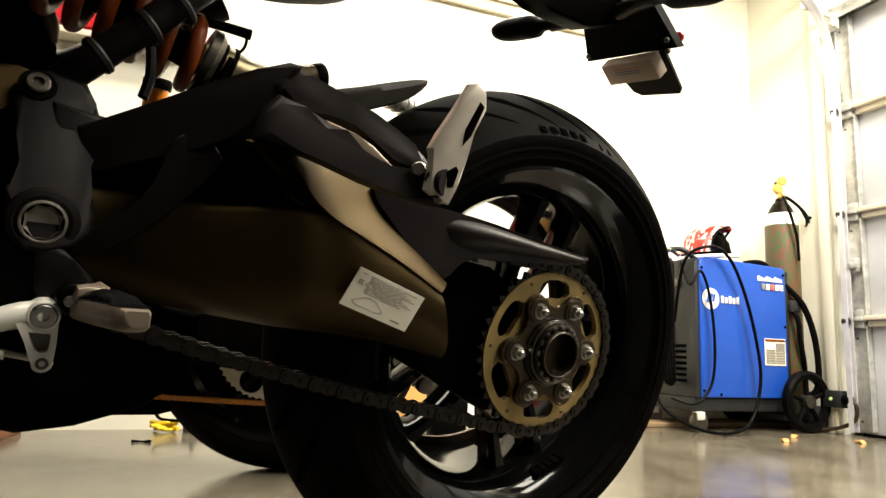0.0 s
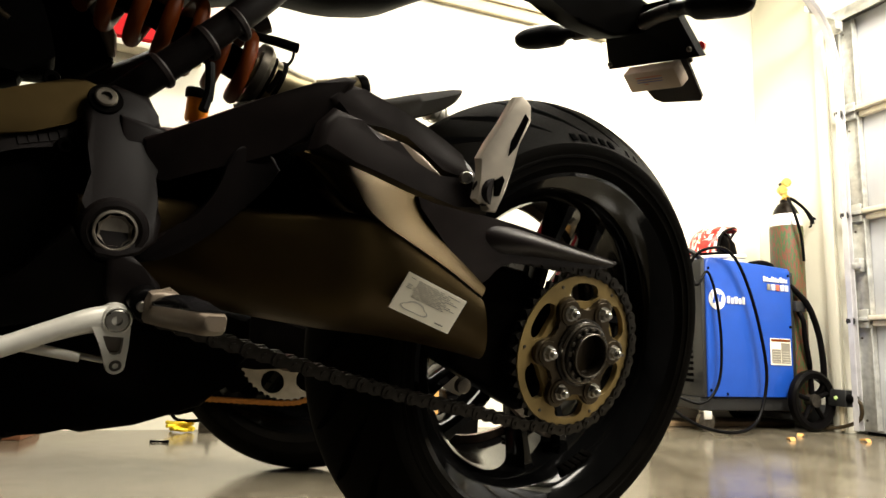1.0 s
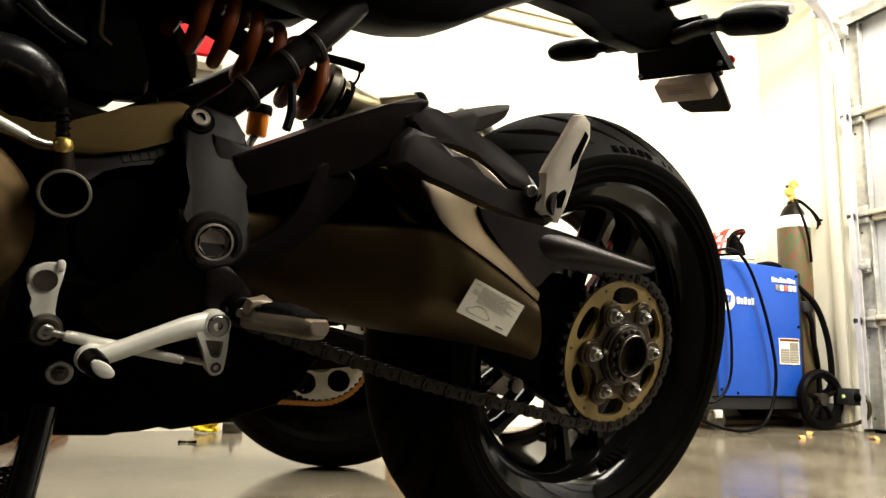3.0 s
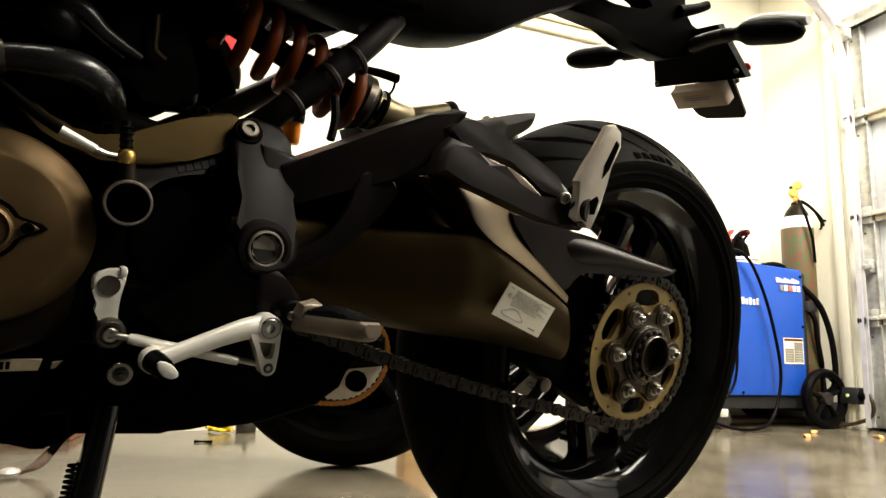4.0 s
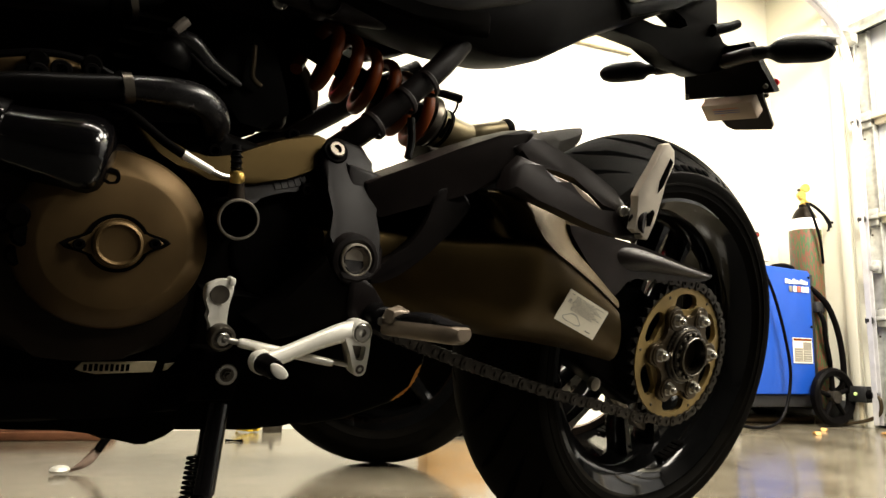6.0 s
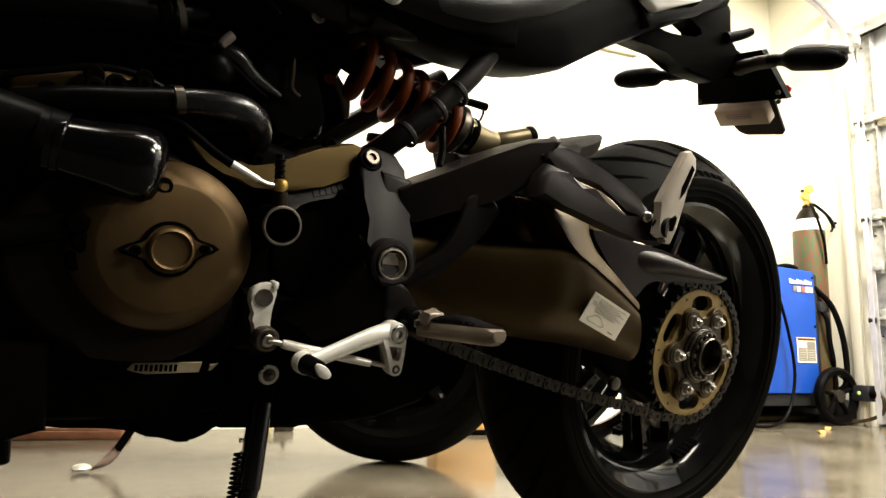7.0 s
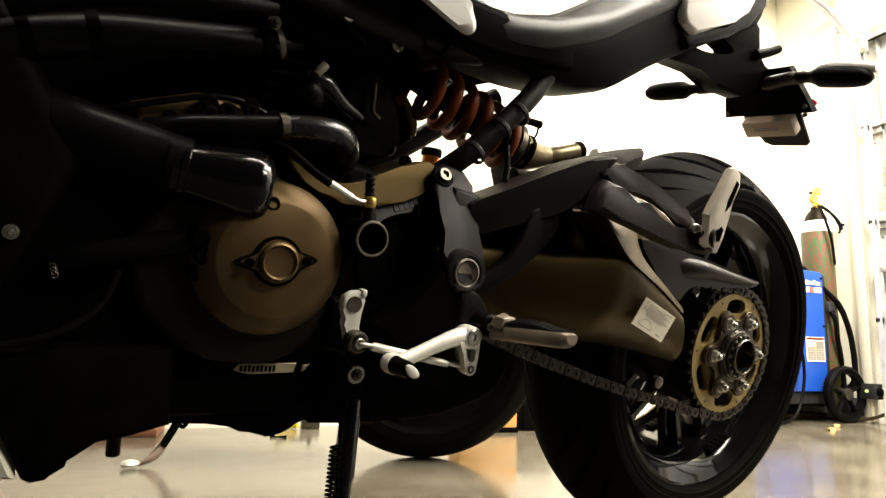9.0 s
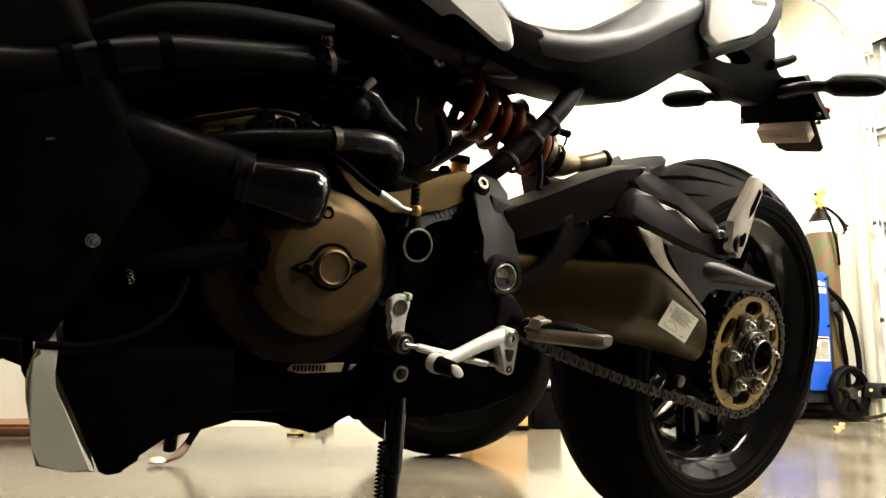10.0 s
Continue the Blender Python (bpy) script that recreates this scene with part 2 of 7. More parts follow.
def box(x0, x1, y0, y1, z0, z1, bev=0.0, segs=2):
    return add_box(bmesh.new(), x0, x1, y0, y1, z0, z1, bev, segs)


def add_revolve(bm, prof, m=None, seg=48, closed=False):
    """Turns the profile (radius, height) round the y axis; m places it."""
    m = m or Matrix.Identity(4)
    rings = []
    for i in range(seg):
        a = 2 * math.pi * i / seg
        rings.append([bm.verts.new(m @ Vector((r * math.cos(a), h, r * math.sin(a)))) for r, h in prof])
    k = len(prof)
    for i in range(seg):
        A, B = rings[i], rings[(i + 1) % seg]
        for j in range(k if closed else k - 1):
            q = (j + 1) % k
            bm.faces.new((A[j], A[q], B[q], B[j]))
    bmesh.ops.remove_doubles(bm, verts=[v for r in rings for v in r], dist=1e-6)
    return bm


def revolve(prof, m=None, seg=48, closed=False):
    return add_revolve(bmesh.new(), prof, m, seg, closed)


def add_tube(bm, path, radius, seg=12, n=5, caps=True):
    pts = catmull(path, n, False) if n > 1 else [Vector(p) for p in path]
    k = len(pts)
    rad = radius if isinstance(radius, (list, tuple)) else [radius] * len(path)
    rr = [float(np.interp(i / (k - 1) * (len(path) - 1), range(len(path)), rad)) for i in range(k)]
    side = None
    rings = []
    for i, p in enumerate(pts):
        d = (pts[min(i + 1, k - 1)] - pts[max(i - 1, 0)]).normalized()
        if side is None:
            side = d.orthogonal().normalized()
        side = (side - d * side.dot(d)).normalized()
        up = d.cross(side)
        rings.append([bm.verts.new(p + rr[i] * (math.cos(2 * math.pi * j / seg) * side + math.sin(2 * math.pi * j / seg) * up)) for j in range(seg)])
    for A, B in zip(rings, rings[1:]):
        for j in range(seg):
            q = (j + 1) % seg
            bm.faces.new((A[j], A[q], B[q], B[j]))
    if caps:
        bm.faces.new(rings[0][::-1])
        bm.faces.new(rings[-1])
    return bm


def tube(path, radius, seg=12, n=5):
    return add_tube(bmesh.new(), path, radius, seg, n)


def along(p, d):
    """A matrix that takes the y axis to the direction d at p."""
    return Matrix.Translation(p) @ Vector((0, 1, 0)).rotation_difference(Vector(d)).to_matrix().to_4x4()


def add_bolt(bm, p, d=(0, 1, 0), r=0.008, h=0.006, hexed=False):
    """A socket-head or hexagon bolt that stands on p."""
    m = along(p, d)
    if hexed:
        add_revolve(bm, [(0, h), (r * 0.9, h), (r, h * 0.85), (r, 0), (0, 0)], m, 6)
        add_revolve(bm, [(r * 0.55, h), (r * 0.55, h * 1.5), (r * 0.4, h * 1.7), (0, h * 1.7)], m, 12)
        add_revolve(bm, [(r * 1.25, 0.0), (r * 1.25, h * 0.15), (0, h * 0.15)], m, 20)
    else:
        add_revolve(bm, [(0, h * 0.35), (r * 0.5, h * 0.35), (r * 0.5, h), (r * 0.85, h), (r, h * 0.8), (r, 0), (0, 0)], m, 20)
    return bm


def bolt(p, d=(0, 1, 0), r=0.008, h=0.006, hexed=False):
    return add_bolt(bmesh.new(), p, d, r, h, hexed)


def wall_box(name, a0, a1, n0, n1, z0, z1, material, label, category="wall"):
    ob = part(name, box(a0, a1, n0, n1, z0, z1), material)
    ob.matrix_world = room_pose(0, 0)
    return tagged(ob, label, category, kind="structure")

def disc(p, r, h, bev=0.003, seg=48, d=(0, 1, 0)):
    return revolve([(0, 0), (r, 0), (r, h - bev), (r - bev, h), (0, h)], along(p, d), seg)


# ---- the garage ----
def ground():
    bm = bmesh.new()
    bmesh.ops.create_grid(bm, x_segments=8, y_segments=8, size=1.0)
    for v in bm.verts:
        v.co = Vector((v.co.x * 4.5 - 0.5, v.co.y * 1.15 + 1.68, 0))
    r = bmesh.ops.extrude_face_region(bm, geom=bm.faces[:])
    for v in [g for g in r["geom"] if isinstance(g, bmesh.types.BMVert)]:
        v.co.z -= 0.12
    ob = part("floor", bm, CONCRETE)
    ob.matrix_world = room_pose(0, 0)
    tagged(ob, "polished stained grey-brown concrete garage floor", "floor", kind="structure")
    # unseen floor half, added dark so little light bounces onto the motorcycle
    ob = part("floor_unseen_dark", box(-5.0, 4.0, -5.6, 0.528, -0.12, 0.0), DARKFLOOR)
    ob.matrix_world = room_pose(0, 0)
    tagged(ob, "unseen floor half, made dark to hold back bounce light", "floor", kind="structure")


ground()
WA, WB, WD, EDGE = 2.317, 2.45, 2.62, 1.571     # back wall, recess, door wall, end of the back wall
HIGH = 2.42
wall_box("wall_north", -3.6, EDGE, WA, WA + 0.12, 0, HIGH, WALL, "bright cream painted garage back wall")
wall_box("wall_recess", EDGE - 0.12, WD + 0.12, WB, WB + 0.12, 0, HIGH, WALL, "cream painted wall behind the welder")
wall_box("wall_return", EDGE - 0.12, EDGE - 0.002, WA + 0.122, WB - 0.002, 0, HIGH, WALL, "short cream return wall at the recess")
wall_box("wall_east", WD, WD + 0.12, 2.02, WB - 0.002, 0, HIGH, WALL, "cream painted wall beside the garage door")
wall_box("wall_over_door", WD, WD + 0.12, -0.9, 2.018, 1.942, HIGH, WALL, "cream wall above the garage door")
# unseen walls, added dark to keep the motorcycle's near side dim
wall_box("wall_east_dark", WD, WD + 0.12, -5.4, -0.902, 0, HIGH, DARKWALL, "unseen closing wall, made dark to hold back bounce light")
wall_box("wall_south", -4.9, WD + 0.12, -5.52, -5.402, 0, HIGH, DARKWALL, "unseen closing wall, made dark to hold back bounce light")
wall_box("wall_west", -3.72, -3.602, -5.4, WA + 0.12, 0, HIGH, DARKWALL, "unseen closing wall, made dark to hold back bounce light")
wall_box("ceiling", -3.72, WD + 0.12, -0.3, WB + 0.12, HIGH + 0.002, HIGH + 0.1, CEIL, "off-white painted garage ceiling", "ceiling")
wall_box("ceiling_dark", -3.72, WD + 0.12, -5.52, -0.302, HIGH + 0.002, HIGH + 0.1, DARKWALL, "unseen closing ceiling, made dark to hold back bounce light", "ceiling")


def wall_trim():
    bm = box(-3.5, EDGE + 0.004, WA - 0.022, WA - 0.002, 1.725, 1.79, 0.004)
    add_box(bm, -3.5, EDGE + 0.006, WA - 0.034, WA - 0.0225, 1.775, 1.80, 0.003)
    ob = part("trim", bm, TRIM)
    ob.matrix_world = room_pose(0, 0)
    tagged(ob, "pale yellow wooden trim board on the wall", "trim", kind="structure")
    ob = part("curb", box(EDGE + 0.004, WD - 0.003, 2.285, WB - 0.003, 0.0, 0.020, 0.004), CURB)
    ob.matrix_world = room_pose(0, 0)
    tagged(ob, "dirty brown sill strip along the foot of the wall", "trim", kind="structure")
    ob = part("trim_corner", box(EDGE - 0.014, EDGE + 0.003, WA - 0.006, WA - 0.002, 0.0, 1.724, 0.001), WALL)
    ob.matrix_world = room_pose(0, 0)
    tagged(ob, "thin cream corner bead on the wall end", "trim", kind="structure")


wall_trim()


def garage_door():
    door = thing("garage_door", room_pose(WD, 1.085), "white sectional garage door with galvanised stiles", "garage door")
    joints = [0.012, 0.485, 0.955, 1.430, 1.905]
    for z0, z1 in zip(joints, joints[1:]):
        p = part("panel", box(0.055, 0.075, -1.9, 0.928, z0 + 0.002, z1 - 0.002, 0.002), DOORPANEL, door)
        for y in (0.853, -0.075, -0.96):
            bm = box(0.034, 0.054, y - 0.036, y + 0.036, z0 + 0.012, z1 - 0.018, 0.003)
            add_box(bm, 0.020, 0.0335, y - 0.036, y - 0.031, z0 + 0.012, z1 - 0.018, 0.001)
            add_box(bm, 0.020, 0.0335, y + 0.031, y + 0.036, z0 + 0.012, z1 - 0.018, 0.001)
            st = part("stile", bm, GALV, p)
            for dz in (0.05, 0.40):
                part("rivet", disc((0.0335, y + 0.018, z0 + dz), 0.005, 0.003, 0.001, 10, (-1, 0, 0)), DSTEEL, p)
    for z in joints[1:4]:
        bm = box(0.0, 0.054, -1.9, 0.815, z + 0.004, z + 0.024, 0.003)
        add_box(bm, 0.024, 0.0535, -1.9, 0.815, z - 0.022, z + 0.002, 0.003)
        part("strut", bm, STRUTCREAM, door, "cream painted horizontal strut")
    for z in joints[1:4]:
        bm = box(-0.004, 0.0335, 0.816, 0.892, z + 0.000, z + 0.016, 0.003)
        add_box(bm, 0.010, 0.0335, 0.822, 0.880, z - 0.030, z - 0.001, 0.003)
        add_box(bm, 0.012, 0.0335, 0.826, 0.872, z + 0.017, z + 0.050, 0.003)
        add_tube(bm, [(0.004, 0.885, z + 0.006), (-0.012, 0.888, z + 0.004), (-0.026, 0.880, z)], 0.006, 8)
        h = part("hinge", bm, GALV, door, "galvanised hinge with roller")
        part("roller", revolve([(0, -0.010), (0.016, -0.010), (0.018, -0.005), (0.018, 0.005), (0.016, 0.010), (0, 0.010)], along((-0.030, 0.872, z - 0.002), (0, 1, 0)), 20), WELDBLACK, h, "black roller")
    # top edge: a galvanised angle and the bracket that carries the top roller
    bm = box(-0.008, 0.054, -1.9, 0.925, 1.908, 1.938, 0.003)
    add_box(bm, -0.012, -0.0085, -1.9, 0.925, 1.880, 1.938, 0.001)
    part("top_angle", bm, GALV, door, "galvanised angle along the top edge")
    bm = box(-0.030, -0.0125, 0.836, 0.905, 1.820, 1.872, 0.003)
    add_box(bm, -0.060, -0.0305, 0.836, 0.842, 1.828, 1.868, 0.002)
    part("top_bracket", bm, GALV, door)
    bm = box(-0.002, 0.0335, 0.835, 0.875, 0.700, 0.760, 0.004)
    add_box(bm, -0.020, -0.0025, 0.815, 0.862, 0.712, 0.738, 0.004)
    part("lock", bm, GALV, door, "bright metal slide lock")
    # the track: an upright channel that bends back under the ceiling
    path = [(-0.028, 0.862, 0.02), (-0.028, 0.862, 0.8), (-0.030, 0.862, 1.45), (-0.036, 0.862, 1.62), (-0.060, 0.862, 1.753), (-0.095, 0.862, 1.845), (-0.150, 0.862, 1.917), (-0.235, 0.862, 1.98), (-0.36, 0.862, 2.03), (-0.6, 0.862, 2.06), (-1.9, 0.862, 2.10)]
    bm = bmesh.new()
    pts = catmull(path, 8, False)
    rows = []
    for i, p in enumerate(pts):
        d = (pts[min(i + 1, len(pts) - 1)] - pts[max(i - 1, 0)]).normalized()
        nrm = Vector((d.z, 0, -d.x))
        rows.append([bm.verts.new(p + nrm * u + Vector((0, w, 0))) for u, w in ((-0.015, -0.010), (-0.018, 0.012), (0.018, 0.012), (0.015, -0.010), (0.013, -0.008), (0.015, 0.009), (-0.015, 0.009), (-0.013, -0.008))])
    for A, B in zip(rows, rows[1:]):
        for j in range(8):
            bm.faces.new((A[j], A[(j + 1) % 8], B[(j + 1) % 8], B[j]))
    part("track", bm, TRACKSTEEL, door, "galvanised curved roller track")
    part("track_bracket", box(-0.20, 0.0, 0.878, 0.884, 1.90, 1.93, 0.002), GALV, door)
    part("pulley", revolve([(0.006, -0.008), (0.026, -0.008), (0.028, -0.005), (0.022, 0.0), (0.028, 0.005), (0.026, 0.008), (0.006, 0.008)], along((-0.05, 0.985, 2.085), (-0.3, -1, 0)), 24, True), GALV, door, "cable pulley above the track")


garage_door()


def door_jamb():
    ob = part("door_jamb", box(-0.02, -0.002, 0.0, 0.05, 0, 2.26, 0.002), WALL)
    ob.matrix_world = room_pose(WD, 2.024)
    tagged(ob, "white painted door jamb board", "door jamb", kind="structure")


door_jamb()


# unseen housing, added above each of the added lamps
def added_lamp_housing(a, n, sx, sy):
    t = thing("added_lamp_housing", room_pose(a, n, HIGH), "unseen white housing added above a lamp", "ceiling light", "garage ceiling lights")
    part("housing", box(-sx / 2 - 0.03, sx / 2 + 0.03, -sy / 2 - 0.03, sy / 2 + 0.03, -0.06, -0.001, 0.006), DOORPANEL, t)


added_lamp_housing(-0.1, 1.6, 3.2, 0.25)
added_lamp_housing(2.0, 1.5, 0.8, 0.3)
added_lamp_housing(2.1, 0.8, 0.7, 0.7)
added_lamp_housing(0.30, 0.16, 2.4, 0.10)
added_lamp_housing(1.55, -0.20, 0.9, 0.6)
added_lamp_housing(2.0, -1.2, 1.3, 0.4)

# ---- the motorcycle in front: x forwards, y to its left, z up in its own leaning plane ----
bike = thing("motorcycle", pose(0.039, 0.9441, 0.0128, -12.5, 0, 214), "black and bronze naked motorcycle leaning on its side stand", "motorcycle")
AX = 0.322      # height of the rear axle
CHAIN_Y = 0.10


def at_axle(y=0.0):
    return Matrix.Translation((0, y, AX))


def tyre_mesh(R=0.326, half=0.090, seg=420, rows=40, grooves=26, bead=0.222, depth=0.003, drop=0.060):
    """A pointed sport crown that breaks at the shoulder into an upright sidewall."""
    prof = []
    for i in range(rows + 1):
        u = 2 * i / rows - 1
        prof.append((R - drop * abs(u) ** 1.65, half * u))
    r0 = R - drop
    wall = [(bead, 0.068), (bead + 0.006, 0.080), (bead + 0.014, 0.0855), (bead + 0.016, 0.0880), (bead + 0.020, 0.0875), (r0 - 0.012, half + 0.0005), (r0 - 0.004, half + 0.0008)]
    prof = [(r, -y) for r, y in wall] + prof + wall[::-1]
    cr = R - drop * 0.98
    bm = bmesh.new()
    rings = []
    for i in range(seg):
        th = 2 * math.pi * i / seg
        ring = []
        for r, y in prof:
            ay, d = abs(y), 0.0
            if depth and r > cr:
                side = 0 if y > 0 else 0.5
                for off, lo, hi, slant, w in ((0.0, 0.010, 0.066, 7.0, 0.05), (0.42, 0.028, 0.078, 6.0, 0.04), (0.70, 0.052, 0.080, 4.5, 0.04)):
                    f = (th / (2 * math.pi) * grooves + off + side + ay * slant + 30 * ay * ay) % 1.0
                    if lo < ay < hi and f < w * 2:
                        d = depth
            rr = r - d
            ring.append(bm.verts.new((rr * math.cos(th), y, rr * math.sin(th))))
        rings.append(ring)
    for i in range(seg):
        A, B = rings[i], rings[(i + 1) % seg]
        for j in range(len(prof) - 1):
            bm.faces.new((A[j], A[j + 1], B[j + 1], B[j]))
    for v in bm.verts:
        v.co.z += AX
    return bm


def rear_wheel():
    tyre = part("tyre", tyre_mesh(seg=200, depth=0.0), RUBBER, bike, "grooved black sport tyre", 28)
    crown = lambda y: 0.326 - 0.060 * (abs(y) / 0.090) ** 1.65
    # slightly raised black strips put the tread recesses' shade into colour
    for k in range(28):
        for sd in (-1, 1):
            for lo, hi, off, wide in ((0.010, 0.062, 0.0, 0.0021), (0.034, 0.076, 0.5, 0.0016)):
                bm = bmesh.new()
                rows = []
                for i in range(9):
                    u = i / 8
                    y = lo + (hi - lo) * u
                    th = 2 * math.pi * (k + off + (0.25 if sd > 0 else 0)) / 28 + 0.12 * u + 0.10 * u * u
                    w = wide * math.sin(math.pi * (0.06 + 0.88 * u)) / 0.3
                    r = crown(y)
                    rows.append([bm.verts.new((q * math.cos(th + s * w / r), sd * y, AX + q * math.sin(th + s * w / r))) for s, q in ((-1, r - 0.002), (-1, r + 0.0004), (1, r + 0.0004), (1, r - 0.002))])
                for A, B in zip(rows, rows[1:]):
                    for j in range(3):
                        bm.faces.new((A[j], A[j + 1], B[j + 1], B[j]))
                part("tread_strip", bm, TYREMARK, tyre)
    # a faint ridge where the sidewall meets the rim, and worn blank lettering blocks
    part("bead_ring", revolve([(0.246, 0.0880), (0.248, 0.0905), (0.251, 0.0905), (0.253, 0.0882)], at_axle(), 96), RUBBER, tyre)
    for i in range(8):
        if i == 5:
            continue
        a0 = radians(80 + i * 3.6)
        w = 0.0095 if i < 5 else 0.003
        bm = bmesh.new()
        vs = []
        for r, y in ((0.2700, 0.0878), (0.2780, 0.0796), (0.2775, 0.0788), (0.2695, 0.0870)):
            vs.append([bm.verts.new((r * math.cos(a0 + s * w / 2 / r), y + 0.0012, AX + r * math.sin(a0 + s * w / 2 / r))) for s in (-1, 1)])
        for j in range(4):
            bm.faces.new((vs[j][0], vs[j][1], vs[(j + 1) % 4][1], vs[(j + 1) % 4][0]))
        bm.faces.new([v[0] for v in vs])
        bm.faces.new([v[1] for v in vs][::-1])
        part("sidewall_mark", bm, TYREMARK, tyre, "raised blank sidewall mark")
    rim = part("wheel_rim", revolve([(0.205, -0.088), (0.231, -0.080), (0.231, -0.076), (0.219, -0.070), (0.206, -0.058), (0.200, -0.035), (0.198, 0.0), (0.199, 0.035), (0.207, 0.058), (0.219, 0.070), (0.231, 0.076), (0.231, 0.080), (0.224, 0.082), (0.214, 0.074), (0.203, 0.066), (0.192, 0.050), (0.188, 0.02), (0.187, 0.0), (0.188, -0.05), (0.194, -0.086)], at_axle(), 120, True), RIMBLACK, bike, "gloss black alloy rear wheel rim")
    # plain brown ring set on the far lip
    part("rim_edge", revolve([(0.180, -0.0900), (0.198, -0.0915), (0.199, -0.0885), (0.181, -0.0865)], at_axle(), 96, True), STANDRUST, rim, "brown ring at the far edge of the rim")
    for i in range(5):
        for s in (-1, 1):
            a = radians(108 + 72 * i)
            bm = bmesh.new()
            n = 10
            rings = []
            for k in range(n + 1):
                u = k / n
                r = 0.035 + u * 0.163
                ang = a + s * math.asin(min(0.95, (0.016 + 0.018 * min(1.0, u * 1.8)) / r))
                w = (0.0105 - 0.003 * math.sin(math.pi * u)) + 0.004 * max(0, u - 0.8) * 5
                y0, y1 = -0.022 + 0.010 * u, 0.018 + 0.012 * u
                c, t = Vector((math.cos(ang), 0, math.sin(ang))), Vector((-math.sin(ang), 0, math.cos(ang)))
                ctr = Vector((0, 0, AX)) + c * r
                rings.append([bm.verts.new(ctr + t * w * p + Vector((0, y, 0))) for p, y in ((-1, y0 + 0.004), (-0.7, y0), (0.7, y0), (1, y0 + 0.004), (1, y1 - 0.006), (0.6, y1), (-0.6, y1), (-1, y1 - 0.006))])
            for A, B in zip(rings, rings[1:]):
                for j in range(8):
                    bm.faces.new((A[j], A[(j + 1) % 8], B[(j + 1) % 8], B[j]))
            part("spoke", bm, RIMBLACK, rim)
    part("hub", revolve([(0, -0.075), (0.048, -0.075), (0.052, -0.06), (0.046, 0.0), (0.055, 0.05), (0.052, 0.07), (0, 0.07)], at_axle(), 48), RIMBLACK, rim)
    part("brake_disc", revolve([(0.072, -0.094), (0.122, -0.094), (0.122, -0.089), (0.072, -0.089)], at_axle(), 72, True), STEEL, rim, "steel brake disc")
    for k in range(10):
        a = radians(237 + 3.3 * k) if k < 5 else radians(240 + 3.4 * (k - 5))
        m = at_axle() @ Matrix.Rotation(-a, 4, "Y") @ Matrix.Translation((0.1925 if k < 5 else 0.1865, 0.056 if k < 5 else -0.058, 0))
        bm = box(-0.003, 0.002, -0.009, 0.009, -0.0046, 0.0046, 0.001)
        bmesh.ops.transform(bm, matrix=m, verts=bm.verts)
        part("balance_weight", bm, DEEP, rim)


rear_wheel()


def ring_plate(outer, inner, y0, y1):
    """A flat ring between two outlines with the same number of points."""
    bm = bmesh.new()
    add_ring(bm, outer, inner, y0, y1)
    return bm


def add_ring(bm, outer, inner, y0, y1):
    o0, o1 = [[bm.verts.new((x, y, z)) for x, z in outer] for y in (y0, y1)]
    i0, i1 = [[bm.verts.new((x, y, z)) for x, z in inner] for y in (y0, y1)]
    n = len(outer)
    for k in range(n):
        j = (k + 1) % n
        bm.faces.new((o1[k], o1[j], i1[j], i1[k]))
        bm.faces.new((o0[j], o0[k], i0[k], i0[j]))
        bm.faces.new((o0[k], o0[j], o1[j], o1[k]))
        bm.faces.new((i0[j], i0[k], i1[k], i1[j]))


def windowed_disc(r_in, r_out, count, first, window, y0, y1, c=None, outer=None, per=36):
    """A disc with a ring of openings; window(d) gives their inner and outer radius at d degrees from their middle, or None."""
    c = c or (0, AX)
    n = count * per
    bm = bmesh.new()
    cols = []
    for k in range(n):
        d = (k % per - per // 2) * 360.0 / n
        a = radians(first + (k // per) * 360.0 / count + d)
        w = window(d)
        mid = 0.5 * (window(0)[0] + window(0)[1])
        lo, hi = w or (mid, mid)
        ro = r_out if outer is None else outer(a)
        cols.append(([[bm.verts.new((*polar(r, a, c)[:1], y, polar(r, a, c)[1])) for r in (r_in, lo, hi, ro)] for y in (y0, y1)], w is not None))
    for k in range(n):
        (A, wa), (B, wb) = cols[k], cols[(k + 1) % n]
        for j in (0, 2):
            bm.faces.new((A[1][j], A[1][j + 1], B[1][j + 1], B[1][j]))
            bm.faces.new((A[0][j], B[0][j], B[0][j + 1], A[0][j + 1]))
        bm.faces.new((A[0][0], A[1][0], B[1][0], B[0][0]))
        bm.faces.new((A[0][3], B[0][3], B[1][3], A[1][3]))
        if wa or wb:
            for j in (1, 2):
                bm.faces.new((A[0][j], A[1][j], B[1][j], B[0][j]))
    bmesh.ops.remove_doubles(bm, verts=bm.verts, dist=1e-6)
    return bm


def polar(r, a, c=(0, AX)):
    return (c[0] + r * math.cos(a), c[1] + r * math.sin(a))


def toothed(n, r_tip, r_root, per=6):
    out = []
    for k in range(n * per):
        f = (k % per) / per
        r = r_root + (r_tip - r_root) * max(0.0, math.cos(2 * math.pi * f)) ** 0.8
        out.append(polar(r, 2 * math.pi * k / (n * per)))
    return out


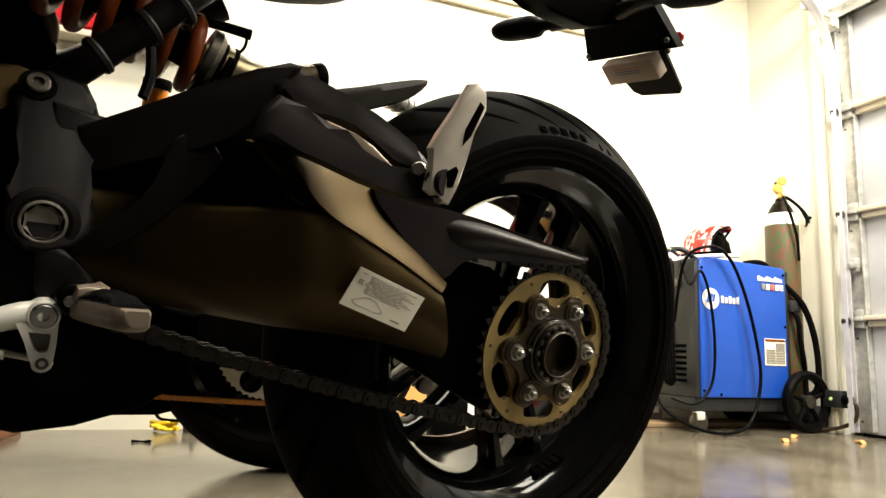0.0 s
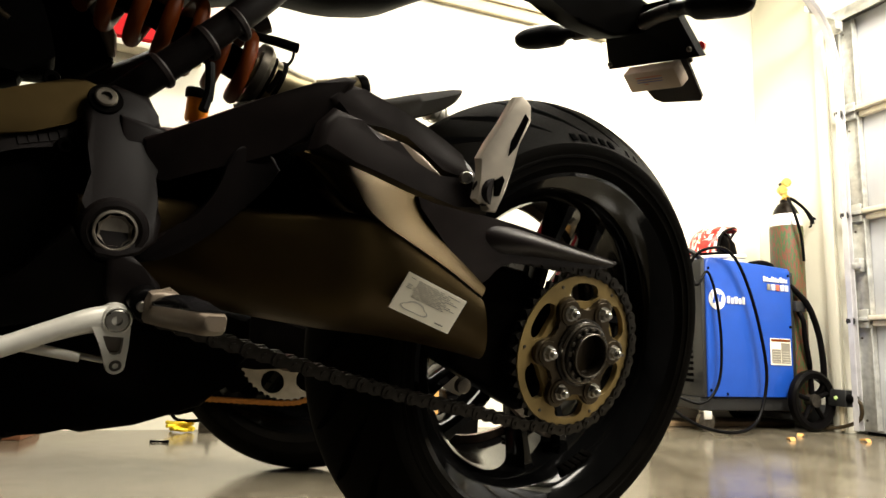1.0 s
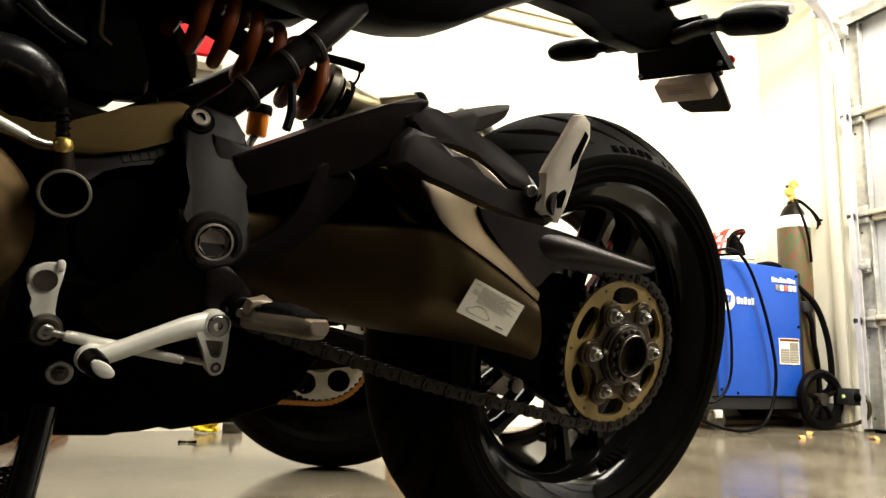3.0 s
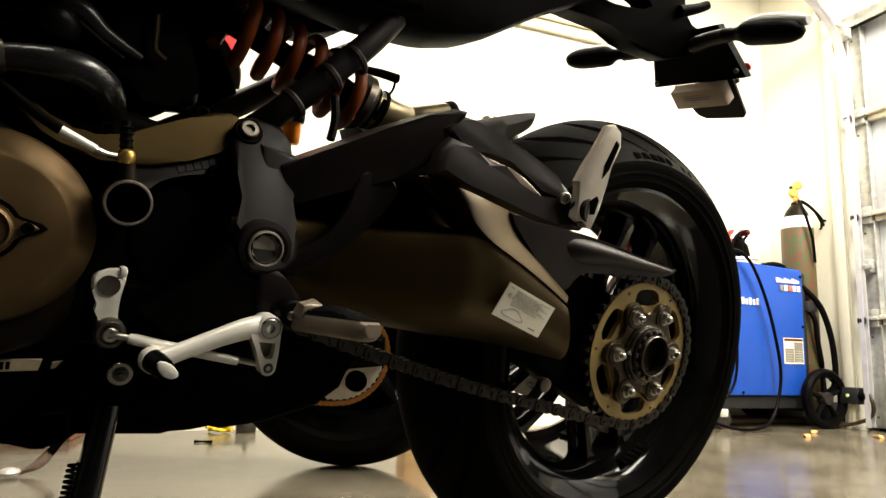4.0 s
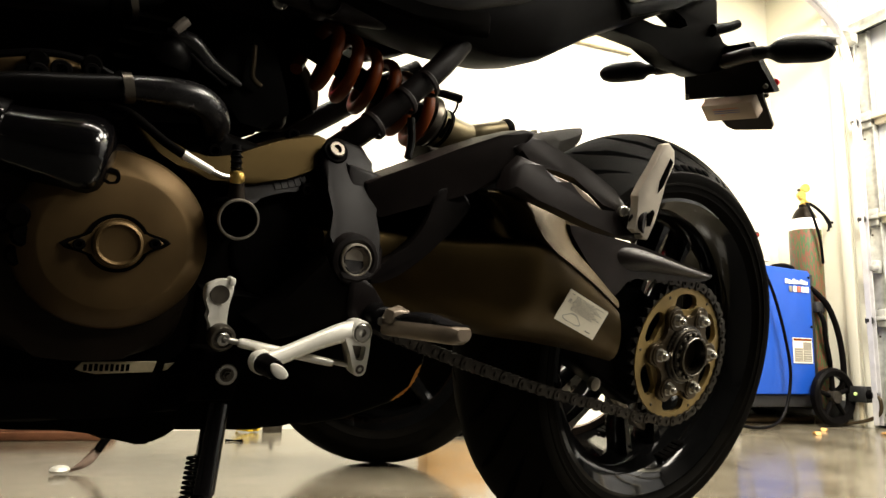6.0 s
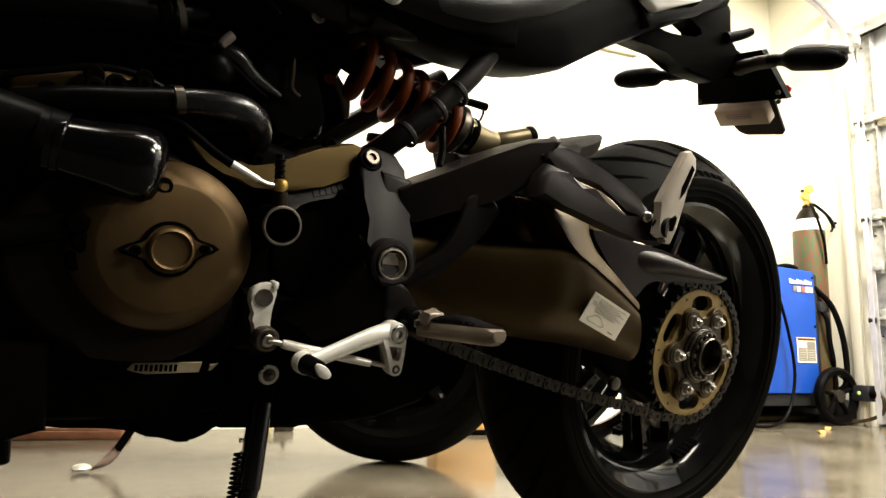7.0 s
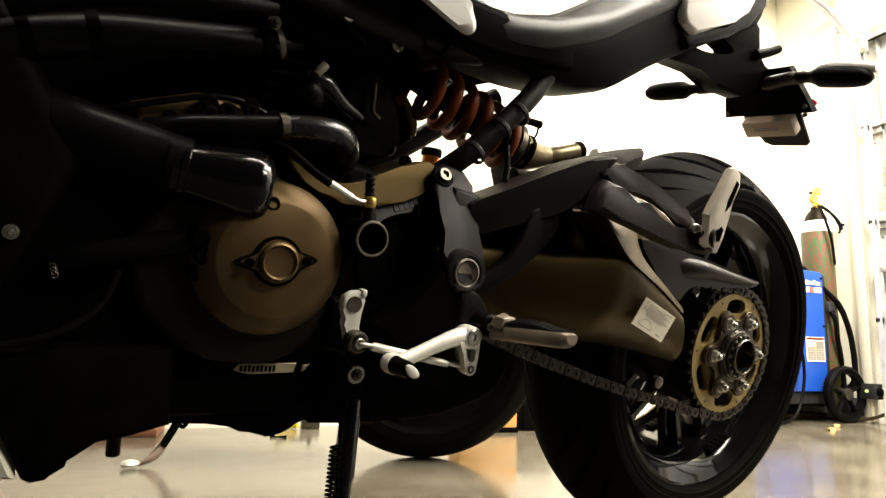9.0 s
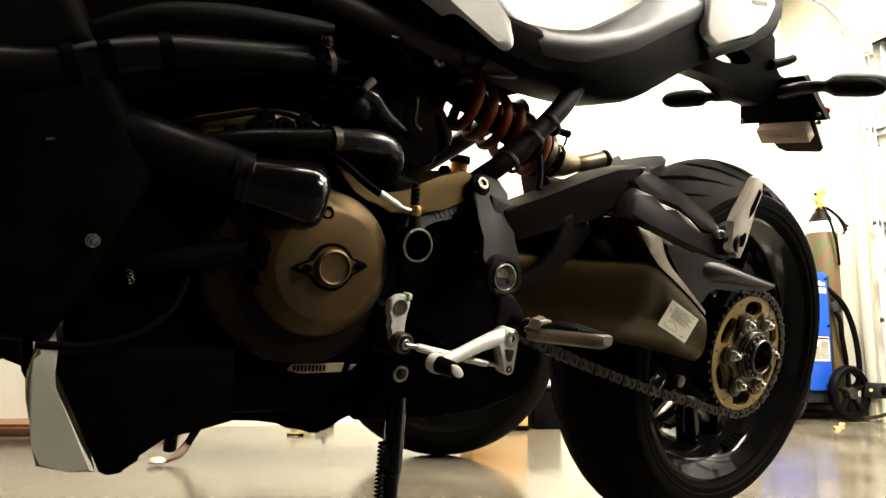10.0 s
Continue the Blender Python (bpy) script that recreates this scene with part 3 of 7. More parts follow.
def final_drive():
    n = 41
    y = CHAIN_Y
    teeth = toothed(n, 0.1068, 0.1000)
    k = len(teeth)
    circle = lambda r: [polar(r, 2 * math.pi * i / k) for i in range(k)]
    rim = part("sprocket_teeth", ring_plate(teeth, circle(0.0988), y - 0.004, y + 0.003), CHAIN, bike, "dark oily sprocket teeth")
    # gold ring with six kidney windows between the carrier lobes
    kidney = lambda d: None if abs(d) >= 18.5 else (0.0760 - 0.0110 * (1 - (d / 18.5) ** 4) ** 0.5, 0.0760 + 0.0128 * (1 - (d / 18.5) ** 4) ** 0.5)
    sp = part("sprocket", windowed_disc(0.040, 0.0986, 6, 28, kidney, y - 0.0035, y + 0.0045), GOLD, bike, "gold anodised rear sprocket with kidney windows")
    for i in range(6):
        x, z = polar(0.0905, radians(60 * i - 2 + 4))
        part("rivet", disc((x, y + 0.0046, z), 0.0022, 0.0012, 0.0004, 12), DSTEEL, sp)
    # six-lobed carrier
    pts = []
    for i in range(180):
        a = 2 * math.pi * i / 180
        d = (math.degrees(a) + 2 + 30) % 60 - 30
        lobe = math.exp(-(d / 15.5) ** 4)
        pts.append(polar(0.0550 + 0.0225 * lobe, a))
    car = part("sprocket_carrier", prism(pts, y + 0.005, y + 0.0125, 0.002, 2), CARRIER, bike, "bronze steel six-lobed sprocket carrier")
    for i in range(6):
        a = radians(60 * i - 2)
        x, z = polar(0.058, a)
        part("lobe_boss", revolve([(0.0155, y + 0.0126), (0.0150, y + 0.0145), (0.0, y + 0.0145)], Matrix.Translation((x, 0, z)), 28), CARRIER, car)
        part("nut", bolt((x, y + 0.0146, z), (0, 1, 0), 0.0080, 0.0075, True), STEEL, car, "shiny hexagon nut on a stud")
    hub = part("axle_hub", revolve([(0.0440, y + 0.0126), (0.0435, y + 0.0150), (0.0405, y + 0.0158), (0.0395, y + 0.0185), (0.0370, y + 0.0190)], at_axle(), 64), HUBDARK, bike, "stepped dark steel axle hub")
    part("seal_ring", revolve([(0.0392, y + 0.0186), (0.0388, y + 0.0205), (0.0372, y + 0.0208), (0.0366, y + 0.0190)], at_axle(), 64), DSTEEL, hub)
    part("lock_ring", revolve([(0.0362, y + 0.018), (0.0360, y + 0.0235), (0.0345, y + 0.0245), (0.0300, y + 0.0245), (0.0295, y + 0.020)], at_axle(), 64), HUBDARK, hub)
    part("axle_tube", revolve([(0.0288, y + 0.020), (0.0288, y + 0.0300), (0.0280, y + 0.0312), (0.0268, y + 0.0312), (0.0258, y + 0.0290), (0.0240, y - 0.05), (0, y - 0.05)], at_axle(), 64), HUBDARK, hub)
    part("axle_lip", revolve([(0.0284, y + 0.0306), (0.0278, y + 0.0318), (0.0268, y + 0.0318), (0.0262, y + 0.0304)], at_axle(), 64), DSTEEL, hub, "thin bright lip of the hollow axle")
    for i in range(16):
        a = 2 * math.pi * i / 16
        bm = box(0.0302, 0.0346, y + 0.0246, y + 0.0268, -0.0030, 0.0030, 0.0008)
        bmesh.ops.transform(bm, matrix=at_axle() @ Matrix.Rotation(-a, 4, "Y"), verts=bm.verts)
        part("lock_tooth", bm, DSTEEL, hub)


final_drive()


def link_mesh(outer):
    p, r = 0.015875, 0.0072 if outer else 0.0078
    bm = bmesh.new()
    for s in (-1, 1):
        y0 = s * (0.0068 if outer else 0.0046)
        pts = []
        for k in range(7):
            a = math.pi / 2 + math.pi * k / 6
            pts.append((r * math.cos(a) - p / 2, r * math.sin(a)))
        pts.append((0, -r * 0.72))
        for k in range(7):
            a = -math.pi / 2 + math.pi * k / 6
            pts.append((r * math.cos(a) + p / 2, r * math.sin(a)))
        pts.append((0, r * 0.72))
        add_prism(bm, pts, y0 - 0.001, y0 + 0.001, 0.0)
    for x in (-p / 2, p / 2):
        w = 0.0095 if outer else 0.0045
        rr = 0.0028 if outer else 0.005
        add_revolve(bm, [(0, -w), (rr, -w), (rr, w), (0, w)], Matrix.Translation((x, 0, 0)), 10)
    return to_mesh("link", bm, CHAIN)


def chain_of_links(name, parent, path, meshes, label, pitch=0.015875):
    ch = new(name)
    ch.parent = parent
    ch["label"] = label
    pts = [Vector(p) for p in path]
    dist = [0.0]
    for a, b in zip(pts, pts[1:]):
        dist.append(dist[-1] + (b - a).length)
    n = int(dist[-1] / pitch)
    at = lambda s: Vector([float(np.interp(s, dist, [q[i] for q in pts])) for i in range(3)])
    for k in range(n):
        a, b = at(k * pitch), at((k + 1) * pitch)
        ob = new("link", meshes[k % 2])
        ob.parent = ch
        d = b - a
        ob.matrix_local = Matrix.Translation((a + b) / 2) @ Matrix.Rotation(-math.atan2(d.z, d.x), 4, "Y")
    return ch


LINKS = (link_mesh(True), link_mesh(False))


def drive_chain():
    R, y = 0.1037, CHAIN_Y
    path = [(0.545, y - 0.012, 0.347)]
    path += [(0.510, y, 0.336), (0.46, y, 0.3205), (0.395, y, 0.302), (0.31, y, 0.2795), (0.25, y, 0.2650), (0.195, y, 0.2535), (0.14, y, 0.2425), (0.07, y, 0.2270)]
    for k in range(0, 31):
        a = radians(-70 - 200 * k / 30)
        path.append((R * math.cos(a), y, AX + R * math.sin(a)))
    path += [(0.15, y, 0.432), (0.30, y - 0.02, 0.43)]
    chain_of_links("chain", bike, path, LINKS, "dark oily roller chain")


drive_chain()


def skin(rows, closed=False):
    """A smooth sheet through rows of points, with a closed ring in each row if asked."""
    bm = bmesh.new()
    vs = [[bm.verts.new(p) for p in r] for r in rows]
    n = len(rows[0])
    for A, B in zip(vs, vs[1:]):
        for j in range(n if closed else n - 1):
            bm.faces.new((A[j], A[(j + 1) % n], B[(j + 1) % n], B[j]))
    if closed:
        bm.faces.new(vs[0][::-1])
        bm.faces.new(vs[-1])
    return bm


def arm_face(x):
    return 0.142 + 0.012 * min(1, max(0, (x - 0.19) / 0.12)) - 0.078 * min(1, max(0, (x - 0.35) / 0.15)) ** 1.1


def swingarm():
    # stations along the beam: top edge and bottom edge (x, z)
    st = [(0.575, 0.430, 0.570, 0.362), (0.551, 0.436, 0.545, 0.350), (0.490, 0.437, 0.480, 0.341), (0.442, 0.438, 0.430, 0.336), (0.390, 0.445, 0.370, 0.333), (0.355, 0.450, 0.320, 0.330), (0.330, 0.448, 0.295, 0.328), (0.300, 0.434, 0.262, 0.324), (0.262, 0.417, 0.230, 0.320), (0.230, 0.402, 0.200, 0.316), (0.208, 0.391, 0.180, 0.3130), (0.194, 0.383, 0.166, 0.3110)]
    fine = catmull([(s[0], s[1], s[2]) for s in st], 4, False)
    finb = catmull([(s[3], 0.0, 0.0) for s in st], 4, False)
    rows = []
    for p, q in zip(fine, finb):
        xt, zt, xb, zb = p.x, p.y, p.z, q.x
        ring = []
        for u, d in ((0.0, -0.080), (0.0, -0.010), (0.02, -0.003), (0.06, 0.0), (0.20, 0.0015), (0.36, 0.0005), (0.52, -0.004), (0.66, -0.011), (0.80, -0.022), (0.91, -0.036), (1.0, -0.056), (1.0, -0.080)):
            x = xt + (xb - xt) * u
            sharp = 1.0 - 0.55 * min(1.0, max(0.0, (0.27 - xt) / 0.07))
            ring.append((x, max(0.03, arm_face(x) + (d * sharp if u > 0.4 and d > -0.06 else d)), zt + (zb - zt) * u))
        rows.append(ring)
    arm = part("swingarm", skin(rows, True), BRONZE, bike, "satin bronze-grey cast swingarm", 50)
    inner = [(0.4134, 0.134, 0.4975), (0.3940, 0.1365, 0.4955), (0.3770, 0.140, 0.4880), (0.3640, 0.146, 0.4760), (0.3520, 0.1525, 0.4590), (0.330, 0.1530, 0.4445), (0.2984, 0.1515, 0.4315), (0.2473, 0.1460, 0.4105), (0.1960, 0.1400, 0.386)]
    outer = [(0.3824, 0.112, 0.5054), (0.3456, 0.112, 0.5041), (0.3099, 0.112, 0.5018), (0.2886, 0.112, 0.496), (0.2765, 0.112, 0.4800), (0.2680, 0.112, 0.4660), (0.2560, 0.112, 0.4520), (0.2230, 0.114, 0.4290), (0.1790, 0.123, 0.3945)]
    rows = []
    for a, c in zip(catmull(inner, 6, False), catmull(outer, 6, False)):
        a = a + Vector((0.001, 0.0035, -0.0010))
        row = [a + Vector((0.002, -0.030, -0.002))]
        for u, h in ((0, 0), (0.06, 0.0010), (0.16, 0.0018), (0.32, 0.0026), (0.5, 0.0028), (0.68, 0.0024), (0.84, 0.0012), (0.94, 0.0), (1, -0.003)):
            row.append(a.lerp(c, u) + Vector((-0.1, 0.7, 0.6)) * h)
        row.append(c + Vector((-0.002, -0.050, 0.0)))
        rows.append(row)
    part("crest", skin(rows), BRONZE, arm, "", 70)
    web = [(0.400, 0.500), (0.347, 0.500), (0.303, 0.496), (0.262, 0.488), (0.235, 0.470), (0.245, 0.455), (0.268, 0.432), (0.230, 0.412), (0.214, 0.400), (0.262, 0.424), (0.300, 0.442), (0.340, 0.4545), (0.356, 0.465), (0.383, 0.484)]
    part("crest_web", prism(web, 0.040, 0.105, 0.005, 3, 2), BRONZE, arm)
    part("upper_spar", prism([(0.52, 0.42), (0.52, 0.48), (0.47, 0.50), (0.42, 0.515), (0.36, 0.51), (0.30, 0.48), (0.27, 0.45), (0.36, 0.43)], 0.02, 0.048, 0.010, 3), DEEP, arm)
    # added dark filler closing the bright gap between spar and crest
    part("arm_filler", prism([(0.44, 0.47), (0.44, 0.515), (0.40, 0.535), (0.36, 0.535), (0.31, 0.505), (0.30, 0.47)], 0.0, 0.085, 0.008, 2), DEEP, arm)
    part("axle_carrier", revolve([(0.0, 0.02), (0.055, 0.02), (0.062, 0.03), (0.062, 0.075), (0.055, 0.085), (0.0, 0.085)], at_axle(), 48), DEEP, arm)
    part("axle_neck", prism([(0.22, 0.43), (0.22, 0.31), (0.06, 0.235), (-0.02, 0.25), (-0.02, 0.372), (0.035, 0.376), (0.085, 0.415)], 0.02, 0.082, 0.012, 3), DEEP, arm)
    part("sticker_nut", revolve([(0.0, 0.098), (0.009, 0.098), (0.009, 0.106), (0.006, 0.107), (0.0, 0.107)], Matrix.Translation((0.172, 0, 0.276)), 16), DSTEEL, arm)
    return arm


ARM = swingarm()


def swingarm_label():
    """The white notice on the swingarm, with its blank printed lines."""
    o, u, v = Vector((0.3005, 0.1570, 0.4045)), Vector((-0.0800, -0.0095, -0.0250)), Vector((0.0125, -0.0075, -0.0365))
    nrm = u.cross(v).normalized()
    if nrm.y < 0:
        nrm = -nrm
    o = o + nrm * 0.0015

    def quad(bm, a0, a1, b0, b1, lift, thick):
        vs = []
        for h in (lift, lift + thick):
            vs.append([bm.verts.new(o + u * a + v * b + nrm * h) for a, b in ((a0, b0), (a1, b0), (a1, b1), (a0, b1))])
        bm.faces.new(vs[1])
        bm.faces.new(vs[0][::-1])
        for i in range(4):
            bm.faces.new((vs[0][i], vs[0][(i + 1) % 4], vs[1][(i + 1) % 4], vs[1][i]))
        return bm

    lab = part("notice_label", quad(bmesh.new(), 0, 1, 0, 1, 0, 0.0008), PAPER, ARM, "white paper notice label")
    for i in range(11):
        b = 0.09 + i * 0.043
        a = 0.07 if i in (0, 4, 5, 6) else 0.20
        end = 0.93 - 0.07 * ((i * 7) % 4)
        for j in range(7):
            s0, s1 = a + (end - a) * j / 7, a + (end - a) * (j + 0.55 + 0.12 * ((i * 5 + j * 3) % 4)) / 7
            part("print_bar", quad(bmesh.new(), s0, s1, b, b + 0.016, 0.0009, 0.0002), INK, lab)
    bm = bmesh.new()
    pts = []
    for i in range(28):
        a = 2 * math.pi * i / 28
        wob = 1 + 0.18 * math.sin(3 * a)
        pts.append((0.34 + 0.21 * wob * math.cos(a), 0.76 + 0.15 * wob * math.sin(a), 0.34 + 0.185 * wob * math.cos(a), 0.76 + 0.115 * wob * math.sin(a)))
    top = [[bm.verts.new(o + u * a + v * b + nrm * 0.0011) for a, b in ((p[0], p[1]), (p[2], p[3]))] for p in pts]
    for i in range(28):
        A, B = top[i], top[(i + 1) % 28]
        bm.faces.new((A[0], B[0], B[1], A[1]))
    part("print_drawing", bm, FAINTINK, lab)
    part("print_bar", quad(bmesh.new(), 0.72, 0.86, 0.86, 0.895, 0.0009, 0.0002), INK, lab)


swingarm_label()


def chain_guard():
    pts = [(0.282, 0.478), (0.225, 0.473), (0.175, 0.470), (0.125, 0.465), (0.05, 0.4545), (-0.030, 0.4445), (-0.038, 0.4425), (-0.030, 0.436), (0.0, 0.4305), (0.075, 0.427), (0.147, 0.424), (0.168, 0.412), (0.182, 0.398), (0.205, 0.408), (0.226, 0.424), (0.259, 0.452)]
    g = part("chain_guard", prism(pts, 0.075, 0.128, 0.008, 3, 2, crown=lambda x, z, y: y - 0.010 * max(0, (0.1 - x) / 0.14) - 0.006), SATIN, bike, "black tapered chain guard")
    st = [(0.225, 0.470, 0.205, 0.410, 0.108), (0.175, 0.470, 0.160, 0.418, 0.130), (0.125, 0.465, 0.120, 0.4255, 0.135), (0.05, 0.4545, 0.05, 0.428, 0.128), (-0.030, 0.4450, -0.005, 0.4305, 0.117), (-0.038, 0.4425, -0.037, 0.4385, 0.108)]
    rows = []
    for p, q in zip(catmull([s[:3] for s in st], 4, False), catmull([(s[3], s[4], 0) for s in st], 4, False)):
        row = []
        for k in range(13):
            u = k / 12
            y = 0.088 + (q.y - 0.088) * max(0.0, math.sin(math.pi * u ** 0.72)) ** 0.55
            row.append((p.x + (p.z - p.x) * u, y, p.y + (q.x - p.y) * u))
        rows.append(row)
    part("ridge", skin(rows), SATIN, g, "", 60)


chain_guard()


def frame_plate():
    pts = [(0.5790, 0.4950), (0.5770, 0.5110), (0.5700, 0.5226), (0.5570, 0.5285), (0.5420, 0.5290), (0.5285, 0.5240), (0.5200, 0.5080), (0.5150, 0.4940), (0.5190, 0.4850), (0.5190, 0.4530), (0.5155, 0.4300), (0.5110, 0.4160), (0.5140, 0.3990), (0.5266, 0.3869), (0.5440, 0.3813), (0.5606, 0.3831), (0.5703, 0.3936), (0.5705, 0.4078), (0.5660, 0.4243), (0.5683, 0.4486), (0.5732, 0.4702)]
    slope = dict(tilt=-0.45, z0=0.405)
    pl = part("frame_plate", prism(pts, 0.056, 0.097, 0.007, 3, **slope), FRAMEGREY, bike, "dark satin footrest frame plate")
    turned = (0, 0.91, 0.41)
    pv = Matrix.Translation((0.5475, -0.012, 0.4048))
    part("pivot_boss", revolve([(0.0270, 0.080), (0.0262, 0.110), (0.0245, 0.1135), (0.0205, 0.1145), (0.0180, 0.1130), (0.0172, 0.1120)], pv, 48), FRAMEGREY, pl)
    part("pivot_cap", revolve([(0.0172, 0.108), (0.0170, 0.1150), (0.0163, 0.1162), (0.0150, 0.1165), (0.0143, 0.1155), (0.0140, 0.1120)], pv, 48), RINGMETAL, pl, "bright ring swingarm pivot cap")
    bm = bmesh.new()
    star = [(0.5475 + (0.0138 if k % 2 else 0.0122) * math.cos(math.pi * k / 8), 0.4048 + (0.0138 if k % 2 else 0.0122) * math.sin(math.pi * k / 8)) for k in range(16)]
    core = [(0.5475 + 0.0105 * math.cos(math.pi * k / 8), 0.4048 + 0.0105 * math.sin(math.pi * k / 8)) for k in range(16)]
    hi = [bm.verts.new((x, 0.1030, z)) for x, z in star]
    lo = [bm.verts.new((x, 0.0975, z)) for x, z in core]
    for k in range(16):
        bm.faces.new((hi[k], hi[(k + 1) % 16], lo[(k + 1) % 16], lo[k]))
    bm.faces.new(lo)
    part("pivot_socket", bm, RINGMETAL, pl, "recessed toothed socket of the pivot", 10)
    part("upper_boss", disc((0.5635, 0.0465, 0.512), 0.0140, 0.004, 0.001, 36, turned), DEEP, pl)
    part("frame_bolt", bolt((0.5635, 0.0490, 0.5135), turned, 0.0092, 0.005), DSTEEL, pl)
    part("lower_leg", prism([(0.578, 0.405), (0.560, 0.376), (0.535, 0.372), (0.525, 0.385), (0.540, 0.345), (0.575, 0.330), (0.620, 0.320), (0.640, 0.335), (0.605, 0.365)], 0.05, 0.100, 0.008, 3), DEEP, pl)
    spar = [(0.532, 0.486), (0.514, 0.496), (0.480, 0.517), (0.446, 0.539), (0.411, 0.559), (0.387, 0.570), (0.377, 0.569), (0.379, 0.562), (0.398, 0.537), (0.400, 0.522), (0.408, 0.507), (0.431, 0.492), (0.456, 0.479), (0.484, 0.466), (0.511, 0.452), (0.530, 0.446)]
    part("rear_spar", prism(spar, 0.098, 0.147, 0.013, 4, lean=-0.53, x0=0.377), SATIN, pl)
    part("spar_root", prism([(0.552, 0.503), (0.512, 0.498), (0.500, 0.480), (0.505, 0.452), (0.548, 0.446)], 0.030, 0.0640, 0.007, 3, tilt=-0.2, z0=0.475), FRAMEGREY, pl)
    brace = [(0.466, 0.482), (0.469, 0.466), (0.473, 0.452), (0.481, 0.435), (0.499, 0.413), (0.520, 0.399), (0.529, 0.387), (0.528, 0.379), (0.513, 0.383), (0.493, 0.394), (0.471, 0.414), (0.456, 0.431), (0.438, 0.453), (0.423, 0.478), (0.440, 0.494), (0.458, 0.494)]
    part("diagonal_brace", prism(brace, 0.075, 0.107, 0.010, 3, 2, lean=-0.2, x0=0.45), FRAMEGREY, pl)
    part("web_panel", prism([(0.54, 0.475), (0.45, 0.48), (0.49, 0.41), (0.53, 0.40)], 0.0, 0.03, 0.004), DEEP, pl)


frame_plate()


def passenger_peg():
    x0 = 0.37
    up = [(0.3990, 0.5480), (0.3934, 0.5580), (0.3844, 0.5665), (0.3681, 0.5625), (0.3431, 0.5535), (0.3143, 0.5418), (0.2943, 0.5310), (0.2772, 0.5204), (0.2665, 0.5116), (0.2620, 0.5050), (0.2657, 0.4960), (0.2757, 0.4900), (0.2851, 0.4950), (0.2894, 0.5076), (0.3046, 0.5186), (0.3302, 0.5275), (0.3499, 0.5312), (0.3735, 0.5380), (0.3941, 0.5400)]
    low = [(0.4048, 0.5245), (0.3939, 0.5398), (0.3726, 0.5330), (0.3520, 0.5240), (0.3440, 0.5150), (0.3248, 0.5060), (0.3050, 0.4965), (0.2848, 0.4905), (0.2700, 0.4960), (0.2554, 0.4897), (0.2473, 0.4784), (0.2564, 0.4681), (0.2848, 0.4710), (0.3165, 0.4782), (0.3479, 0.4876), (0.3755, 0.4949), (0.4080, 0.5000)]
    h = part("passenger_peg_hanger", prism(low, 0.128, 0.158, 0.007, 3, lean=-0.316, x0=x0, tilt=-0.2, z0=0.54), SATIN, bike, "dark satin forked passenger footrest hanger")
    part("upper_fork", prism(up, 0.118, 0.150, 0.007, 3, lean=-0.316, x0=x0, tilt=-0.2, z0=0.54), SATIN, h)
    # tan piece puts overhead light on the lower arm's top face into colour
    part("lit_fork_face", prism([(0.3560, 0.5265), (0.3300, 0.5190), (0.3150, 0.5120), (0.2960, 0.4960), (0.3253, 0.5030), (0.3540, 0.5165)], 0.130, 0.1535, 0.002, 2, lean=-0.316, x0=x0, tilt=-0.2, z0=0.54), PEGMETAL, h, "lower fork's top face with its light put into tan colour")
    part("hanger_bolt", bolt((0.2790, 0.1960, 0.4985), (0.35, 1, 0), 0.0062, 0.006), STEEL, h)
    part("knuckle", revolve([(0, -0.02), (0.013, -0.02), (0.015, -0.016), (0.015, 0.016), (0.013, 0.02), (0, 0.02)], along((0.262, 0.195, 0.490), (-0.3, 1, 0)), 24), SATIN, h)
    blade = [(0.2517, 0.5790), (0.2440, 0.5820), (0.2345, 0.5750), (0.2320, 0.5600), (0.2410, 0.5376), (0.2454, 0.5199), (0.2468, 0.4914), (0.2531, 0.4717), (0.2634, 0.4715), (0.2618, 0.4829), (0.2700, 0.4768), (0.2770, 0.4807), (0.2716, 0.5000), (0.2790, 0.5171), (0.2719, 0.5321), (0.2607, 0.5545)]
    pg = part("passenger_peg", prism(blade, 0.207, 0.217, 0.0025, 2, lean=-0.15, x0=0.25), PEGALU, h, "folded bright aluminium passenger footrest")
    part("peg_slot", prism([(0.2400, 0.566), (0.2350, 0.562), (0.2435, 0.534), (0.2505, 0.524), (0.2505, 0.538)], 0.212, 0.2182, 0.001, 1, lean=-0.15, x0=0.25), DEEP, pg)
    part("peg_slot", prism([(0.2530, 0.506), (0.2500, 0.502), (0.2530, 0.487), (0.2590, 0.486), (0.2610, 0.500)], 0.212, 0.2182, 0.001, 1, lean=-0.15, x0=0.25), DEEP, pg)


passenger_peg()


